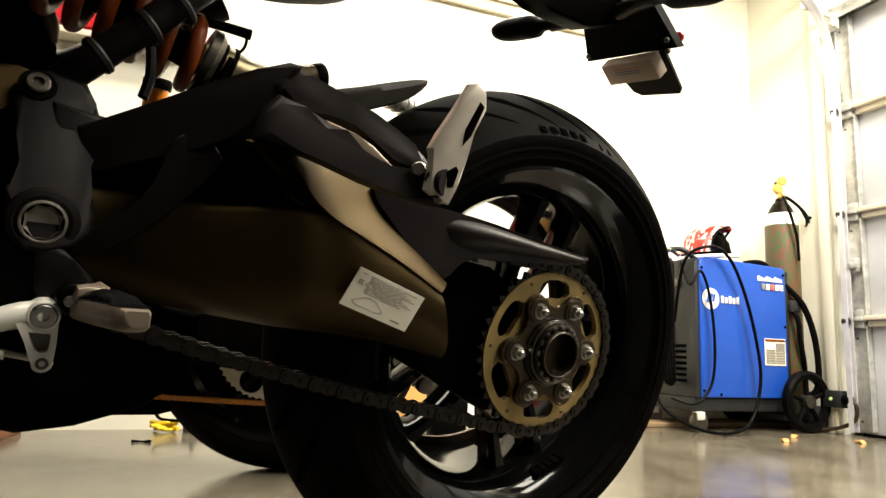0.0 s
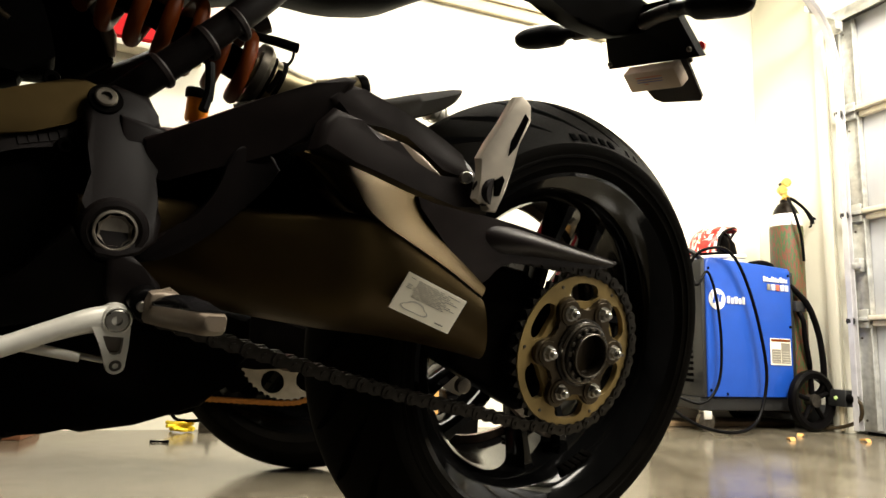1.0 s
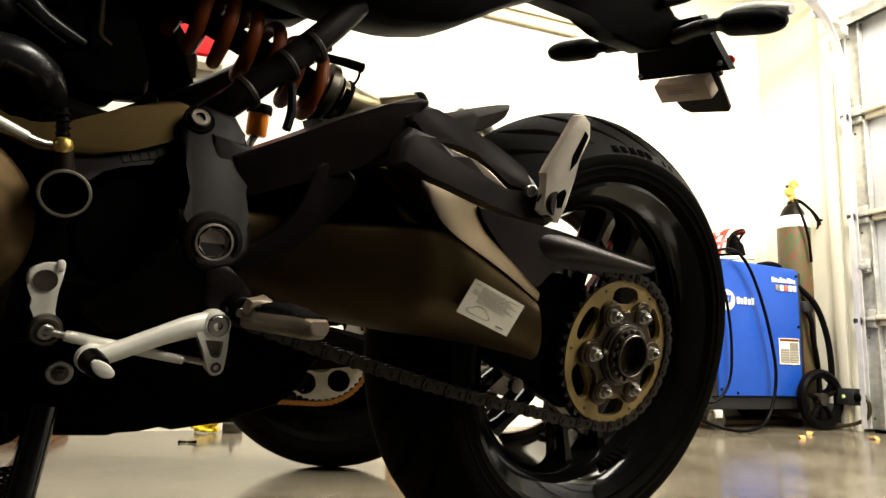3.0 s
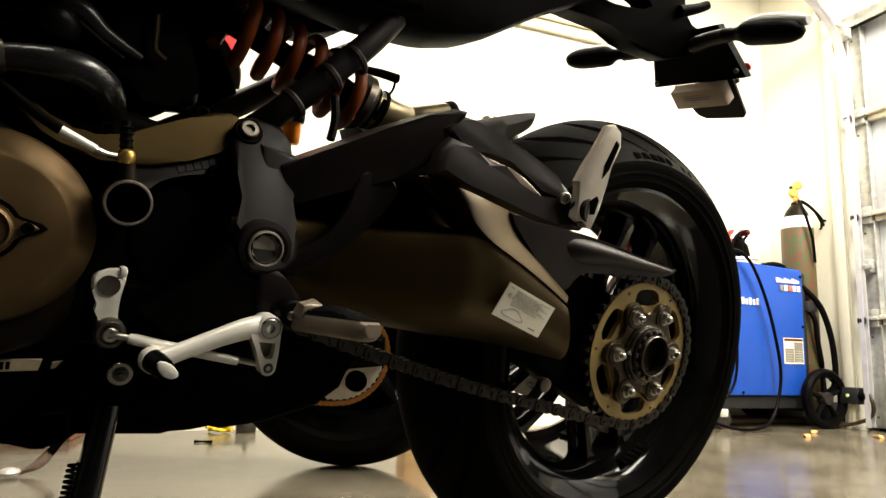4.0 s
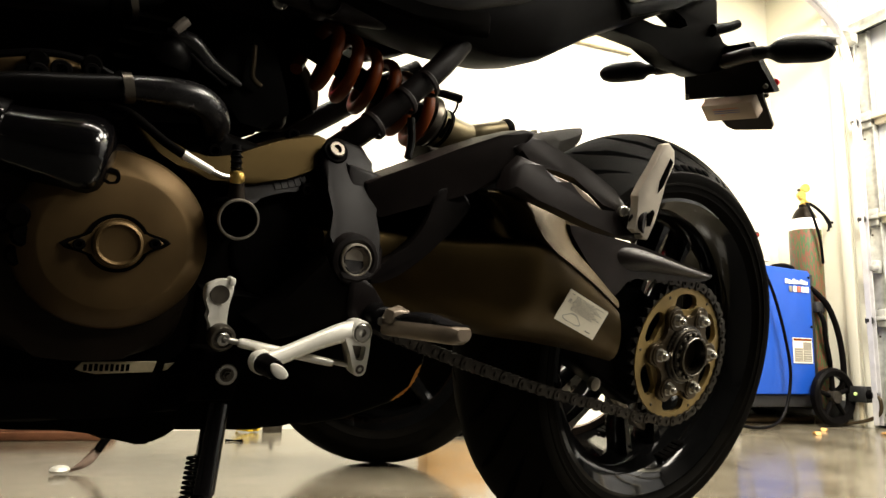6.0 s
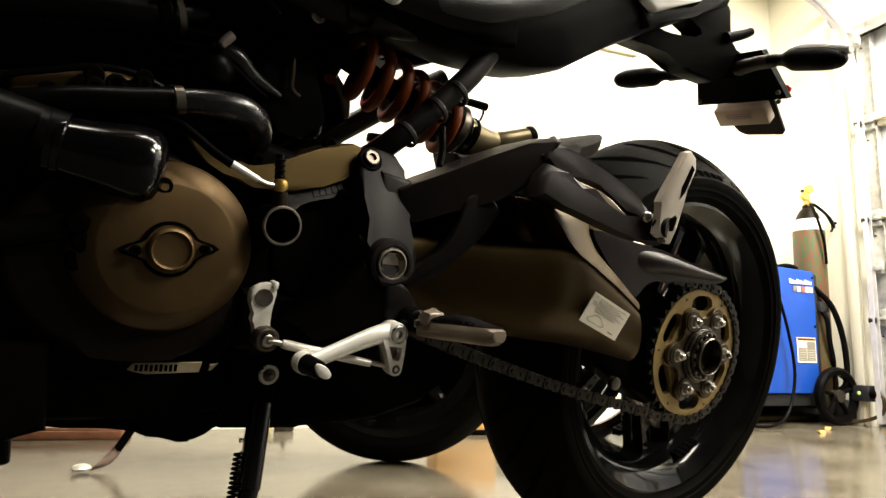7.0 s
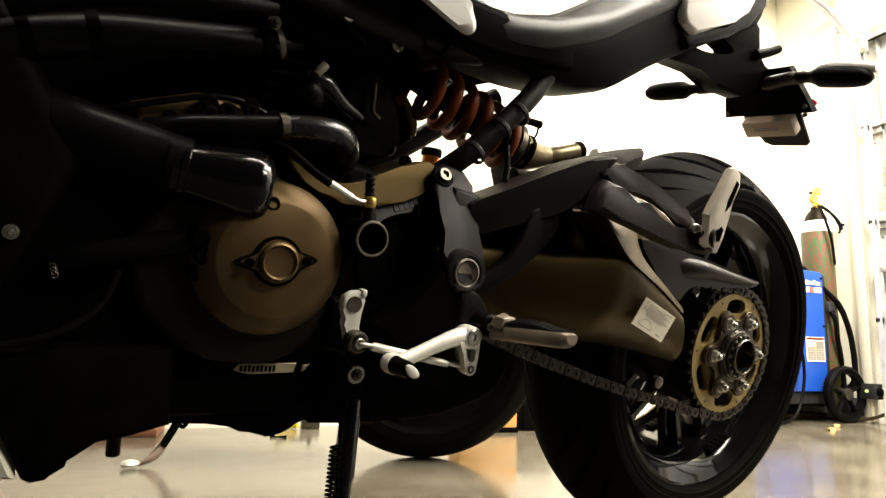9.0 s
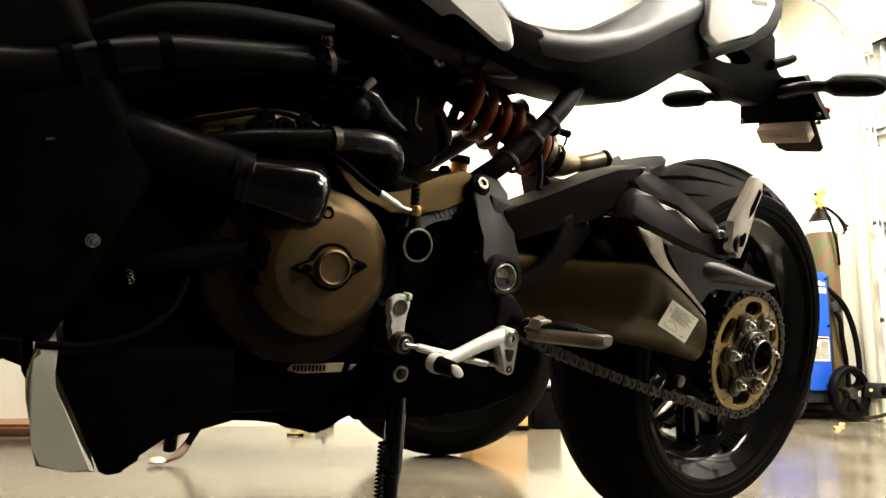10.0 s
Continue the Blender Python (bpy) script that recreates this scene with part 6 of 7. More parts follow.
def plate_holder():
    low = [(0.175, 0.770), (0.110, 0.804), (0.088, 0.809), (0.040, 0.807), (0.005, 0.815), (-0.017, 0.828), (-0.004, 0.841), (0.050, 0.842), (0.058, 0.853), (-0.050, 0.905), (-0.077, 0.890), (-0.083, 0.841), (-0.107, 0.826), (-0.150, 0.832), (-0.158, 0.812), (-0.116, 0.785), (-0.060, 0.764), (0.008, 0.762), (0.029, 0.771), (0.071, 0.776), (0.130, 0.774)]
    h = part("plate_holder", prism(low, -0.020, 0.018, 0.005, 3), DEEP, bike, "black plastic number plate holder with indicators")
    bm = bmesh.new()
    a = [bm.verts.new(p) for p in ((-0.110, -0.060, 0.825), (-0.110, 0.062, 0.825), (-0.172, 0.084, 0.757), (-0.165, -0.082, 0.757))]
    b = [bm.verts.new(v.co + Vector((-0.014, 0, 0.006))) for v in a]
    bm.faces.new(a)
    bm.faces.new(b[::-1])
    for i in range(4):
        bm.faces.new((a[i], b[i], b[(i + 1) % 4], a[(i + 1) % 4]))
    part("backing_plate", bm, PLASTIC, h)
    bm = bmesh.new()
    a = [bm.verts.new(p) for p in ((-0.175, -0.050, 0.757), (-0.175, 0.060, 0.757), (-0.232, 0.055, 0.716), (-0.236, 0.050, 0.711), (-0.226, -0.012, 0.711), (-0.218, -0.024, 0.716))]
    b = [bm.verts.new(v.co + Vector((-0.003, 0, 0.003))) for v in a]
    bm.faces.new(a)
    bm.faces.new(b[::-1])
    for i in range(6):
        bm.faces.new((a[i], b[i], b[(i + 1) % 6], a[(i + 1) % 6]))
    part("lower_plate", bm, SATIN, h)
    bm = box(-0.020, 0.016, -0.040, 0.056, -0.011, 0.011, 0.003)
    bmesh.ops.transform(bm, matrix=Matrix.Translation((-0.172, 0.0, 0.738)) @ Matrix.Rotation(radians(-38), 4, "Y"), verts=bm.verts)
    bx = part("paper_box", bm, SHADECARTON, h, "small cream box with printed lines")
    for k in range(4):
        bm = box(-0.0006, 0.0006, -0.018 + 0.012 * (k == 3), 0.030 - 0.030 * (k == 3), -0.0116, -0.0112)
        bmesh.ops.transform(bm, matrix=Matrix.Translation((-0.172, 0.0, 0.738)) @ Matrix.Rotation(radians(-38), 4, "Y") @ Matrix.Translation((0.006 - 0.0042 * k, 0, 0)), verts=bm.verts)
        part("printed_line", bm, (REDINK, BLUEINK, BLUEINK, REDINK)[k], h)
    for y, z, x in ((-0.072, 0.762, -0.160), (0.074, 0.766, -0.164), (0.074, 0.752, -0.170), (-0.02, 0.80, -0.128)):
        part("screw", bolt((x + 0.004, y, z), (1, 0, -0.6), 0.004, 0.004), DSTEEL, h)
    part("reflector", revolve([(0, 0), (0.007, 0), (0.007, 0.004), (0, 0.006)], along((-0.182, 0.074, 0.777), (-1, 0, 0.3)), 20), RED, h)
    part("tail_lamp_stub", tube([(-0.07, 0.02, 0.84), (-0.10, 0.03, 0.853), (-0.115, 0.035, 0.862)], [0.010, 0.008, 0.007], 14, 3), PLASTIC, h)
    for s, tip in ((1, 0.206), (-1, -0.188)):
        st = part("indicator_stalk", tube([(-0.105, s * 0.03, 0.797), (-0.098, s * 0.065, 0.799), (-0.092, s * 0.10, 0.797)], [0.0125, 0.0115, 0.0105], 18, 3), SATIN, h, "dark rubber indicator stalk")
        part("stalk_joint", revolve([(0, -0.009), (0.006, -0.008), (0.0095, -0.003), (0.0095, 0.003), (0.006, 0.008), (0, 0.009)], along((-0.107, s * 0.026, 0.797), (0, 1, 0)), 16), DSTEEL, st, "bolted stalk joint")
        bm = bmesh.new()
        rows = []
        n = 16
        for k in range(n + 1):
            u = k / n
            y = s * 0.092 + (tip - s * 0.092) * u
            e = (0.46 + 0.54 * min(1.0, max(0.0, (u - 0.16) / 0.16)) ** 1.5) * math.sqrt(max(0.02, 1 - (max(0.0, u - 0.62) / 0.385) ** 2.6))
            rx, rz = 0.021 * e + 0.002, 0.0150 * e + 0.002
            cx, cz = -0.088 + (-0.006 if s > 0 else 0.040) * u, 0.797 - 0.011 * u
            rows.append([(cx + rx * math.cos(2 * math.pi * j / 18), y, cz + rz * math.sin(2 * math.pi * j / 18)) for j in range(18)])
        part("indicator_body", loft(rows), PLASTIC, h, "black teardrop indicator housing", 60)
        rows = []
        for k in range(9):
            u = k / 8
            y = s * 0.124 + (tip - s * 0.1215) * u
            e = math.sin(math.pi * (0.08 + 0.84 * u)) ** 0.5
            rows.append([(-0.094 + (-0.004 if s > 0 else 0.036) * u + 0.017 * e * math.cos(math.pi * 2 * j / 14), y, 0.8110 - 0.011 * u + 0.0115 * e * math.sin(math.pi * 2 * j / 14)) for j in range(14)])
        part("indicator_lens", loft(rows), WHITE, h, "clear pale indicator lens", 60)


plate_holder()

# ---- things along the walls ----
def place(name, a, n, z, turn, label, category, group=""):
    return thing(name, room_pose(a, n, z, turn), label, category, group)


def flames():
    m = mat("flame_graphic", (0.6, 0.04, 0.02), 0.3, var=0.1, scale=20, coat=0.5)
    nt = m.node_tree
    b = nt.nodes["Principled BSDF"]
    tc = nt.nodes.new("ShaderNodeTexCoord")
    mp = nt.nodes.new("ShaderNodeMapping")
    mp.inputs["Scale"].default_value = (22, 22, 9)
    v = nt.nodes.new("ShaderNodeTexNoise")
    v.inputs["Scale"].default_value, v.inputs["Detail"].default_value, v.inputs["Distortion"].default_value = 1.0, 2, 1.8
    r = nt.nodes.new("ShaderNodeValToRGB")
    r.color_ramp.interpolation = "CONSTANT"
    r.color_ramp.elements[0].color = (0.55, 0.02, 0.012, 1)
    r.color_ramp.elements[1].position, r.color_ramp.elements[1].color = 0.52, (0.85, 0.80, 0.72, 1)
    y = r.color_ramp.elements.new(0.64)
    y.color = (0.75, 0.45, 0.03, 1)
    nt.links.new(tc.outputs["Object"], mp.inputs["Vector"])
    nt.links.new(mp.outputs["Vector"], v.inputs["Vector"])
    nt.links.new(v.outputs["Fac"], r.inputs["Fac"])
    nt.links.new(r.outputs["Color"], b.inputs["Base Color"])
    return m


def welder():
    w = place("welder", 1.93, 2.10, 0, 0, "blue wheeled welding machine with black hoses beside the door", "welder")
    # x along the back wall, y towards it
    side = [(0.0, 0.142), (0.0, 0.70), (0.012, 0.722), (0.035, 0.729), (0.470, 0.712), (0.482, 0.700), (0.480, 0.142)]
    part("body", prism(side, 0.0, 0.36, 0.006, 3), BLUE, w, "blue painted sheet metal cabinet")
    part("front_face", prism([(-0.022, 0.142), (-0.022, 0.70), (-0.006, 0.722), (-0.002, 0.72), (-0.002, 0.142)], 0.004, 0.356, 0.005, 2), WELDBLACK, w, "black control front")
    for k in range(7):
        part("vent_slot", box(-0.0265, -0.0225, 0.06, 0.30, 0.20 + 0.024 * k, 0.212 + 0.024 * k, 0.001), DEEP, w)
    for y, z in ((0.10, 0.62), (0.20, 0.62), (0.15, 0.53)):
        part("knob", disc((-0.0225, y, z), 0.022, 0.018, 0.003, 24, (-1, 0, 0)), DSTEEL, w)
    part("undercarriage", box(-0.03, 0.60, 0.02, 0.34, 0.085, 0.140, 0.006), WELDBLACK, w, "black welder undercarriage")
    part("rear_tray", box(0.484, 0.74, 0.03, 0.33, 0.045, 0.075, 0.006), WELDBLACK, w)
    part("top_handle", tube([(0.02, 0.30, 0.72), (-0.04, 0.30, 0.76), (-0.045, 0.18, 0.765), (-0.04, 0.06, 0.76), (0.02, 0.05, 0.725)], 0.011, 12, 4), WELDBLACK, w, "black bar handle")
    part("rear_panel", box(0.4835, 0.510, 0.01, 0.35, 0.15, 0.70, 0.005), WELDBLACK, w)
    for y in (-0.03, 0.36):
        wh = part("wheel", revolve([(0.095, -0.012), (0.118, -0.020), (0.130, -0.012), (0.132, 0.0), (0.130, 0.012), (0.118, 0.020), (0.095, 0.012)], along((0.545, y, 0.134), (0, 1, 0)), 48, True), HOSE, w, "black spoked rubber wheel")
        part("wheel_hub", disc((0.545, y - 0.022, 0.134), 0.028, 0.044, 0.004, 24), DSTEEL, wh)
        for k in range(5):
            a = radians(20 + 72 * k)
            part("wheel_spoke", tube([(0.545 + 0.02 * math.cos(a), y, 0.134 + 0.02 * math.sin(a)), (0.545 + 0.10 * math.cos(a), y, 0.134 + 0.10 * math.sin(a))], 0.011, 8, 2), HOSE, wh)
    for y in (0.03, 0.31):
        c = part("caster", disc((0.005, y - 0.012, 0.042), 0.041, 0.024, 0.005, 28), DSTEEL, w, "front caster wheel")
        part("caster_fork", box(-0.012, 0.028, y - 0.018, y + 0.018, 0.05, 0.084, 0.004), ALU, c)
    # blank maker's badge, model badge and rating label
    part("badge_disc", disc((0.055, -0.002, 0.550), 0.045, 0.002, 0.0005, 40, (0, -1, 0)), WHITE, w, "round white maker's badge")
    for k in range(3):
        bm = box(-0.006, 0.006, -0.0052, -0.0042, -0.020 + 0.003 * k, 0.020)
        bmesh.ops.transform(bm, matrix=Matrix.Translation((0.040 + 0.015 * k, 0, 0.552)) @ Matrix.Rotation(radians(14), 4, "Y"), verts=bm.verts)
        part("badge_stroke", bm, BLUE, w)
    for k in range(5):
        part("badge_bar", box(0.110 + 0.021 * k, 0.125 + 0.021 * k, -0.004, -0.0015, 0.535, 0.566 - 0.006 * (k % 2), 0.0005), WHITE, w)
    for k in range(9):
        part("model_bar", box(0.318 + 0.016 * k, 0.331 + 0.016 * k, -0.004, -0.0015, 0.645, 0.668 - 0.004 * (k % 3), 0.0005), WHITE, w)
    for k in range(5):
        part("model_bar", box(0.340 + 0.026 * k, 0.360 + 0.026 * k, -0.004, -0.0015, 0.608, 0.635, 0.0005), (INK, WHITE, REDINK, WHITE, WHITE)[k], w)
    part("rating_label", box(0.345, 0.464, -0.003, -0.0015, 0.282, 0.397), PAPER, w, "white rating label")
    part("label_stripe", box(0.349, 0.460, -0.0045, -0.0032, 0.384, 0.394), ORANGE, w)
    for i in range(2):
        part("label_block", box(0.352 + 0.055 * i, 0.403 + 0.055 * i, -0.0045, -0.0032, 0.289, 0.350 + 0.028 * i), INK, w)
        for k in range(5):
            part("label_line", box(0.356 + 0.055 * i, 0.399 + 0.055 * i, -0.0052, -0.0046, 0.294 + 0.011 * k, 0.2965 + 0.011 * k), FAINTINK, w)
    for x, z in ((0.012, 0.17), (0.012, 0.68), (0.468, 0.17), (0.468, 0.68), (0.468, 0.45), (0.10, 0.155)):
        part("screw", disc((x, -0.001, z), 0.006, 0.003, 0.001, 12, (0, -1, 0)), DEEP, w)
    # cables hanging over the side
    part("torch_cable", tube([(-0.05, 0.10, 0.45), (-0.06, 0.02, 0.70), (0.02, -0.03, 0.765), (0.12, -0.035, 0.735), (0.20, -0.035, 0.60), (0.255, -0.04, 0.40), (0.270, -0.045, 0.22), (0.20, -0.06, 0.06), (0.06, -0.09, 0.012), (-0.09, -0.06, 0.030), (-0.19, 0.0, 0.10), (-0.20, 0.06, 0.20)], 0.0068, 12, 8), HOSE, w, "thick black torch cable")
    part("ground_cable", tube([(-0.05, 0.05, 0.70), (-0.07, -0.02, 0.60), (-0.01, -0.02, 0.66), (0.03, -0.025, 0.55), (0.045, -0.03, 0.36), (0.02, -0.035, 0.20), (-0.06, -0.03, 0.12), (-0.14, 0.02, 0.14)], 0.0058, 12, 8), HOSE, w, "black ground cable")
    for k in range(5):
        o = 0.012 * k
        part("coiled_hose", tube([(-0.05 - o, 0.12, 0.72), (-0.10 - o, 0.05, 0.66 + o), (-0.12 - o, 0.03, 0.45), (-0.11 - o, 0.04, 0.28 - o), (-0.06, 0.10, 0.20), (-0.05, 0.16, 0.35), (-0.05, 0.17, 0.62)], 0.010, 10, 6), HOSE, w, "coiled black hose on the front hook")
    part("hose_hook", tube([(-0.02, 0.10, 0.74), (-0.08, 0.08, 0.755), (-0.13, 0.06, 0.745), (-0.14, 0.055, 0.72)], 0.008, 10, 4), STEEL, w)
    part("gas_hose", tube([(0.50, 0.02, 0.64), (0.56, -0.02, 0.55), (0.61, -0.03, 0.40), (0.62, -0.03, 0.22), (0.60, 0.0, 0.16), (0.56, 0.06, 0.20)], 0.013, 12, 7), HOSE, w, "black gas hose at the back")
    part("power_cable", tube([(0.50, 0.05, 0.60), (0.53, -0.01, 0.50), (0.545, -0.01, 0.40), (0.575, 0.0, 0.30), (0.60, 0.02, 0.26)], 0.011, 12, 6), HOSE, w)
    part("cable_box", box(0.50, 0.56, -0.01, 0.08, 0.52, 0.57, 0.006), WELDBLACK, w)
    part("foot_bracket", prism([(0.60, 0.03), (0.68, 0.03), (0.72, 0.06), (0.66, 0.11), (0.60, 0.12)], -0.02, 0.05, 0.004, 2), WELDBLACK, w)
    part("top_tray", tube([(0.30, 0.05, 0.725), (0.36, 0.04, 0.735), (0.43, 0.05, 0.725), (0.45, 0.12, 0.722)], 0.012, 10, 5), HOSE, w)


welder()


def gas_cylinder():
    c = place("gas_cylinder", 2.500, 2.185, 0.075, 0, "scuffed green gas cylinder with brass valve behind the welder", "gas cylinder")
    up = along((0, 0, 0), (0, 0, 1))
    part("bottle", revolve([(0.0, 0.0), (0.066, 0.0), (0.072, 0.010), (0.072, 0.845), (0.071, 0.852)], up, 48), GREENCYL, c, "scuffed green and rust bottle")
    part("shoulder", revolve([(0.0712, 0.853), (0.070, 0.868), (0.062, 0.900), (0.058, 0.910)], up, 48), WHITE, c, "white painted shoulder")
    part("neck", revolve([(0.0575, 0.9105), (0.048, 0.936), (0.034, 0.960), (0.022, 0.970), (0.021, 0.985), (0.0, 0.985)], up, 40), CASEBROWN, c, "rusty brown neck")
    v = part("valve", revolve([(0, 0.986), (0.014, 0.986), (0.016, 0.990), (0.011, 1.000), (0.011, 1.028), (0.015, 1.032), (0.015, 1.040), (0.007, 1.044), (0.007, 1.056), (0.0, 1.058)], up, 24), BRASS, c, "brass valve")
    part("hand_wheel", revolve([(0.018, -0.004), (0.026, -0.004), (0.028, 0.0), (0.026, 0.004), (0.018, 0.004)], along((0.004, 0, 1.064), (0, 0, 1)), 18, True), CASEBROWN, v)
    r = part("regulator", tube([(0.0, 0.0, 1.012), (-0.025, -0.022, 1.012), (-0.048, -0.034, 1.008)], [0.010, 0.013, 0.018], 16, 3), BRASS, c, "brass pressure regulator")
    for dz, dx in ((0.040, -0.048), (0.0, -0.078)):
        g = part("gauge", disc((dx, -0.05, 1.012 + dz), 0.021, 0.018, 0.004, 28, (-0.4, -1, 0)), BRASS, r, "small brass gauge")
        part("gauge_stem", tube([(dx, -0.045, 1.012 + dz), (-0.040, -0.032, 1.010)], 0.005, 8, 2), BRASS, r)
    part("adjuster", tube([(-0.048, -0.036, 1.000), (-0.052, -0.055, 0.985), (-0.054, -0.062, 0.975)], [0.010, 0.009, 0.012], 12, 3), BRASS, r)
    part("valve_outlet", tube([(0.01, 0, 1.000), (0.035, -0.02, 0.985), (0.075, -0.04, 0.945), (0.100, -0.05, 0.905), (0.105, -0.06, 0.870)], [0.008, 0.008, 0.007, 0.010, 0.006], 12, 4), HOSE, c, "black hose end with clip")
    part("clip", tube([(0.100, -0.05, 0.900), (0.125, -0.06, 0.895), (0.135, -0.06, 0.875)], 0.006, 10, 3), HOSE, c)
    part("clip", tube([(0.103, -0.05, 0.885), (0.090, -0.06, 0.860), (0.080, -0.06, 0.852)], 0.005, 10, 3), HOSE, c)
    part("front_hose", tube([(-0.052, -0.06, 0.98), (-0.050, -0.085, 0.92), (-0.020, -0.095, 0.80), (0.0, -0.088, 0.68)], 0.0065, 10, 6), HOSE, c)


gas_cylinder()


def helmet():
    """A welding helmet that lies face to the door: a domed shell, cut open at the front."""
    h = place("welding_helmet", 2.125, 2.215, 0.725, -55, "red and white flame-painted welding helmet with a dark visor", "helmet")
    bm = bmesh.new()
    rows = []
    for k in range(17):
        th = math.pi * (0.02 + 0.48 * k / 16)
        ring = []
        for j in range(40):
            a = 2 * math.pi * j / 40
            ring.append(bm.verts.new((0.138 * math.cos(a) * math.cos(th) ** 0.75 - 0.010, 0.112 * math.sin(a) * math.cos(th) ** 0.75, 0.030 + 0.142 * math.sin(th))))
        rows.append(ring)
    for A, B in zip(rows, rows[1:]):
        for j in range(40):
            c = (A[j].co + B[(j + 1) % 40].co) / 2
            if c.x > 0.012 + 0.55 * max(0.0, c.z - 0.105) and c.z < 0.150:
                continue
            bm.faces.new((A[j], A[(j + 1) % 40], B[(j + 1) % 40], B[j]))
    bmesh.ops.remove_doubles(bm, verts=bm.verts, dist=0.0005)
    bmesh.ops.solidify(bm, geom=bm.faces[:], thickness=0.005)
    part("shell", bm, flames(), h, "red, white and yellow flame graphics", 60)
    part("visor_edge", tube([(0.010, -0.110, 0.040), (0.014, -0.102, 0.085), (0.030, -0.084, 0.128), (0.060, -0.040, 0.153), (0.066, 0.0, 0.157), (0.060, 0.040, 0.153), (0.030, 0.084, 0.128), (0.014, 0.102, 0.085)], 0.006, 10, 4), HOSE, h, "black edge of the visor opening")
    part("visor_box", prism([(0.000, 0.036), (0.040, 0.034), (0.052, 0.050), (0.050, 0.085), (0.040, 0.112), (0.024, 0.128), (0.000, 0.100)], -0.080, 0.080, 0.012, 3), DEEP, h, "dark visor")
    part("lining", revolve([(0.0, 0.148), (0.05, 0.135), (0.080, 0.09), (0.090, 0.035), (0.0, 0.035)], along((-0.018, 0, 0), (0, 0, 1)), 28), DEEP, h, "dark inside of the helmet")
    part("lower_rim", tube([(0.110, -0.050, 0.020), (0.040, -0.104, 0.018), (-0.060, -0.100, 0.018), (-0.135, -0.040, 0.020), (-0.135, 0.040, 0.020)], 0.009, 10, 5), PAPER, h, "pale lower rim of the helmet")


helmet()


def wall_cabinet():
    w = place("wall_cabinet", -0.465, WA - 0.063, 1.275, 0, "red wall cabinet with a cream lower edge", "cabinet")
    part("body", box(-0.33, 0.33, 0.0, 0.060, 0.012, 0.60, 0.006), RED, w)
    part("door", box(-0.325, 0.325, -0.014, -0.002, 0.020, 0.595, 0.004), RED, w)
    part("lower_edge", box(-0.33, 0.33, -0.012, 0.060, -0.012, 0.010, 0.003), STRUTCREAM, w, "cream lower edge")


wall_cabinet()


def power_outlet():
    o = place("power_outlet", WD, 2.03, 0.15, 0, "black wall power outlet with a small green light", "power outlet")
    part("box", box(-0.052, -0.002, -0.045, 0.040, -0.036, 0.036, 0.004), WELDBLACK, o)
    part("light", disc((-0.0525, 0.0, 0.0), 0.008, 0.004, 0.001, 14, (-1, 0, 0)), mat("pale_green_light", (0.6, 0.8, 0.3), 0.4), o)
    part("plug", disc((-0.03, -0.046, 0.0), 0.022, 0.03, 0.004, 20, (0, -1, 0)), HOSE, o)
    part("lead", tube([(-0.03, -0.075, 0.0), (-0.035, -0.10, -0.02), (-0.03, -0.09, -0.08), (-0.04, -0.02, -0.12), (-0.08, 0.06, -0.138)], 0.008, 10, 5), CARRIER, o)
    part("conduit", tube([(-0.02, 0.0, -0.036), (-0.02, 0.0, -0.14)], 0.010, 10, 2), TRIM, o)


power_outlet()


def litter():
    random.seed(4)
    for a, n, r in ((2.25, 1.95, 30), (2.42, 1.78, 80), (2.55, 1.72, 10), (2.10, 1.85, 60)):
        t = place("dry_leaf", a, n, 0.001, r, "small dry yellow leaf on the concrete floor", "leaf", "leaves by the door")
        part("blade", prism([(0.0, 0.0), (0.012, 0.006), (0.03, 0.0), (0.045, 0.002), (0.03, 0.010), (0.012, 0.012)], -0.01, 0.012, 0.002, 1), CARDBOARD, t)


litter()


def cardboard_box():
    b = thing("cardboard_box", pose(-0.135, 2.215, 0, 0, 0, 12), "tan cardboard box on a black base by the wall", "box")
    part("carton", box(-0.13, 0.085, -0.085, 0.085, 0.018, 0.19, 0.003), CARDBOARD, b)
    part("flap", prism([(-0.13, 0.191), (0.085, 0.191), (0.085, 0.195), (-0.13, 0.195)], -0.085, 0.0, 0.001, 1), CARDBOARD, b)
    part("base", box(-0.135, 0.090, -0.09, 0.09, 0.0, 0.0175, 0.003), DEEP, b, "black base tray")
    k = thing("storage_bin", pose(0.035, 2.265, 0, 0, 0, 16), "black plastic bin beside the cardboard box", "bin")
    part("bin_body", prism([(-0.055, 0.0), (0.055, 0.0), (0.062, 0.145), (-0.062, 0.145)], -0.06, 0.06, 0.006, 2), PLASTIC, k)
    part("bin_rim", box(-0.068, 0.068, -0.066, 0.066, 0.1455, 0.158, 0.004), PLASTIC, k)
    r = thing("red_case", pose(-1.57, 2.02, 0, 0, 0, 10), "small red plastic case on the floor behind the timber", "case")
    part("case_body", box(-0.055, 0.050, -0.04, 0.04, 0.0, 0.055, 0.006), RED, r)
    part("case_lid", box(-0.057, 0.052, -0.042, 0.042, 0.0555, 0.075, 0.006), RED, r)


cardboard_box()


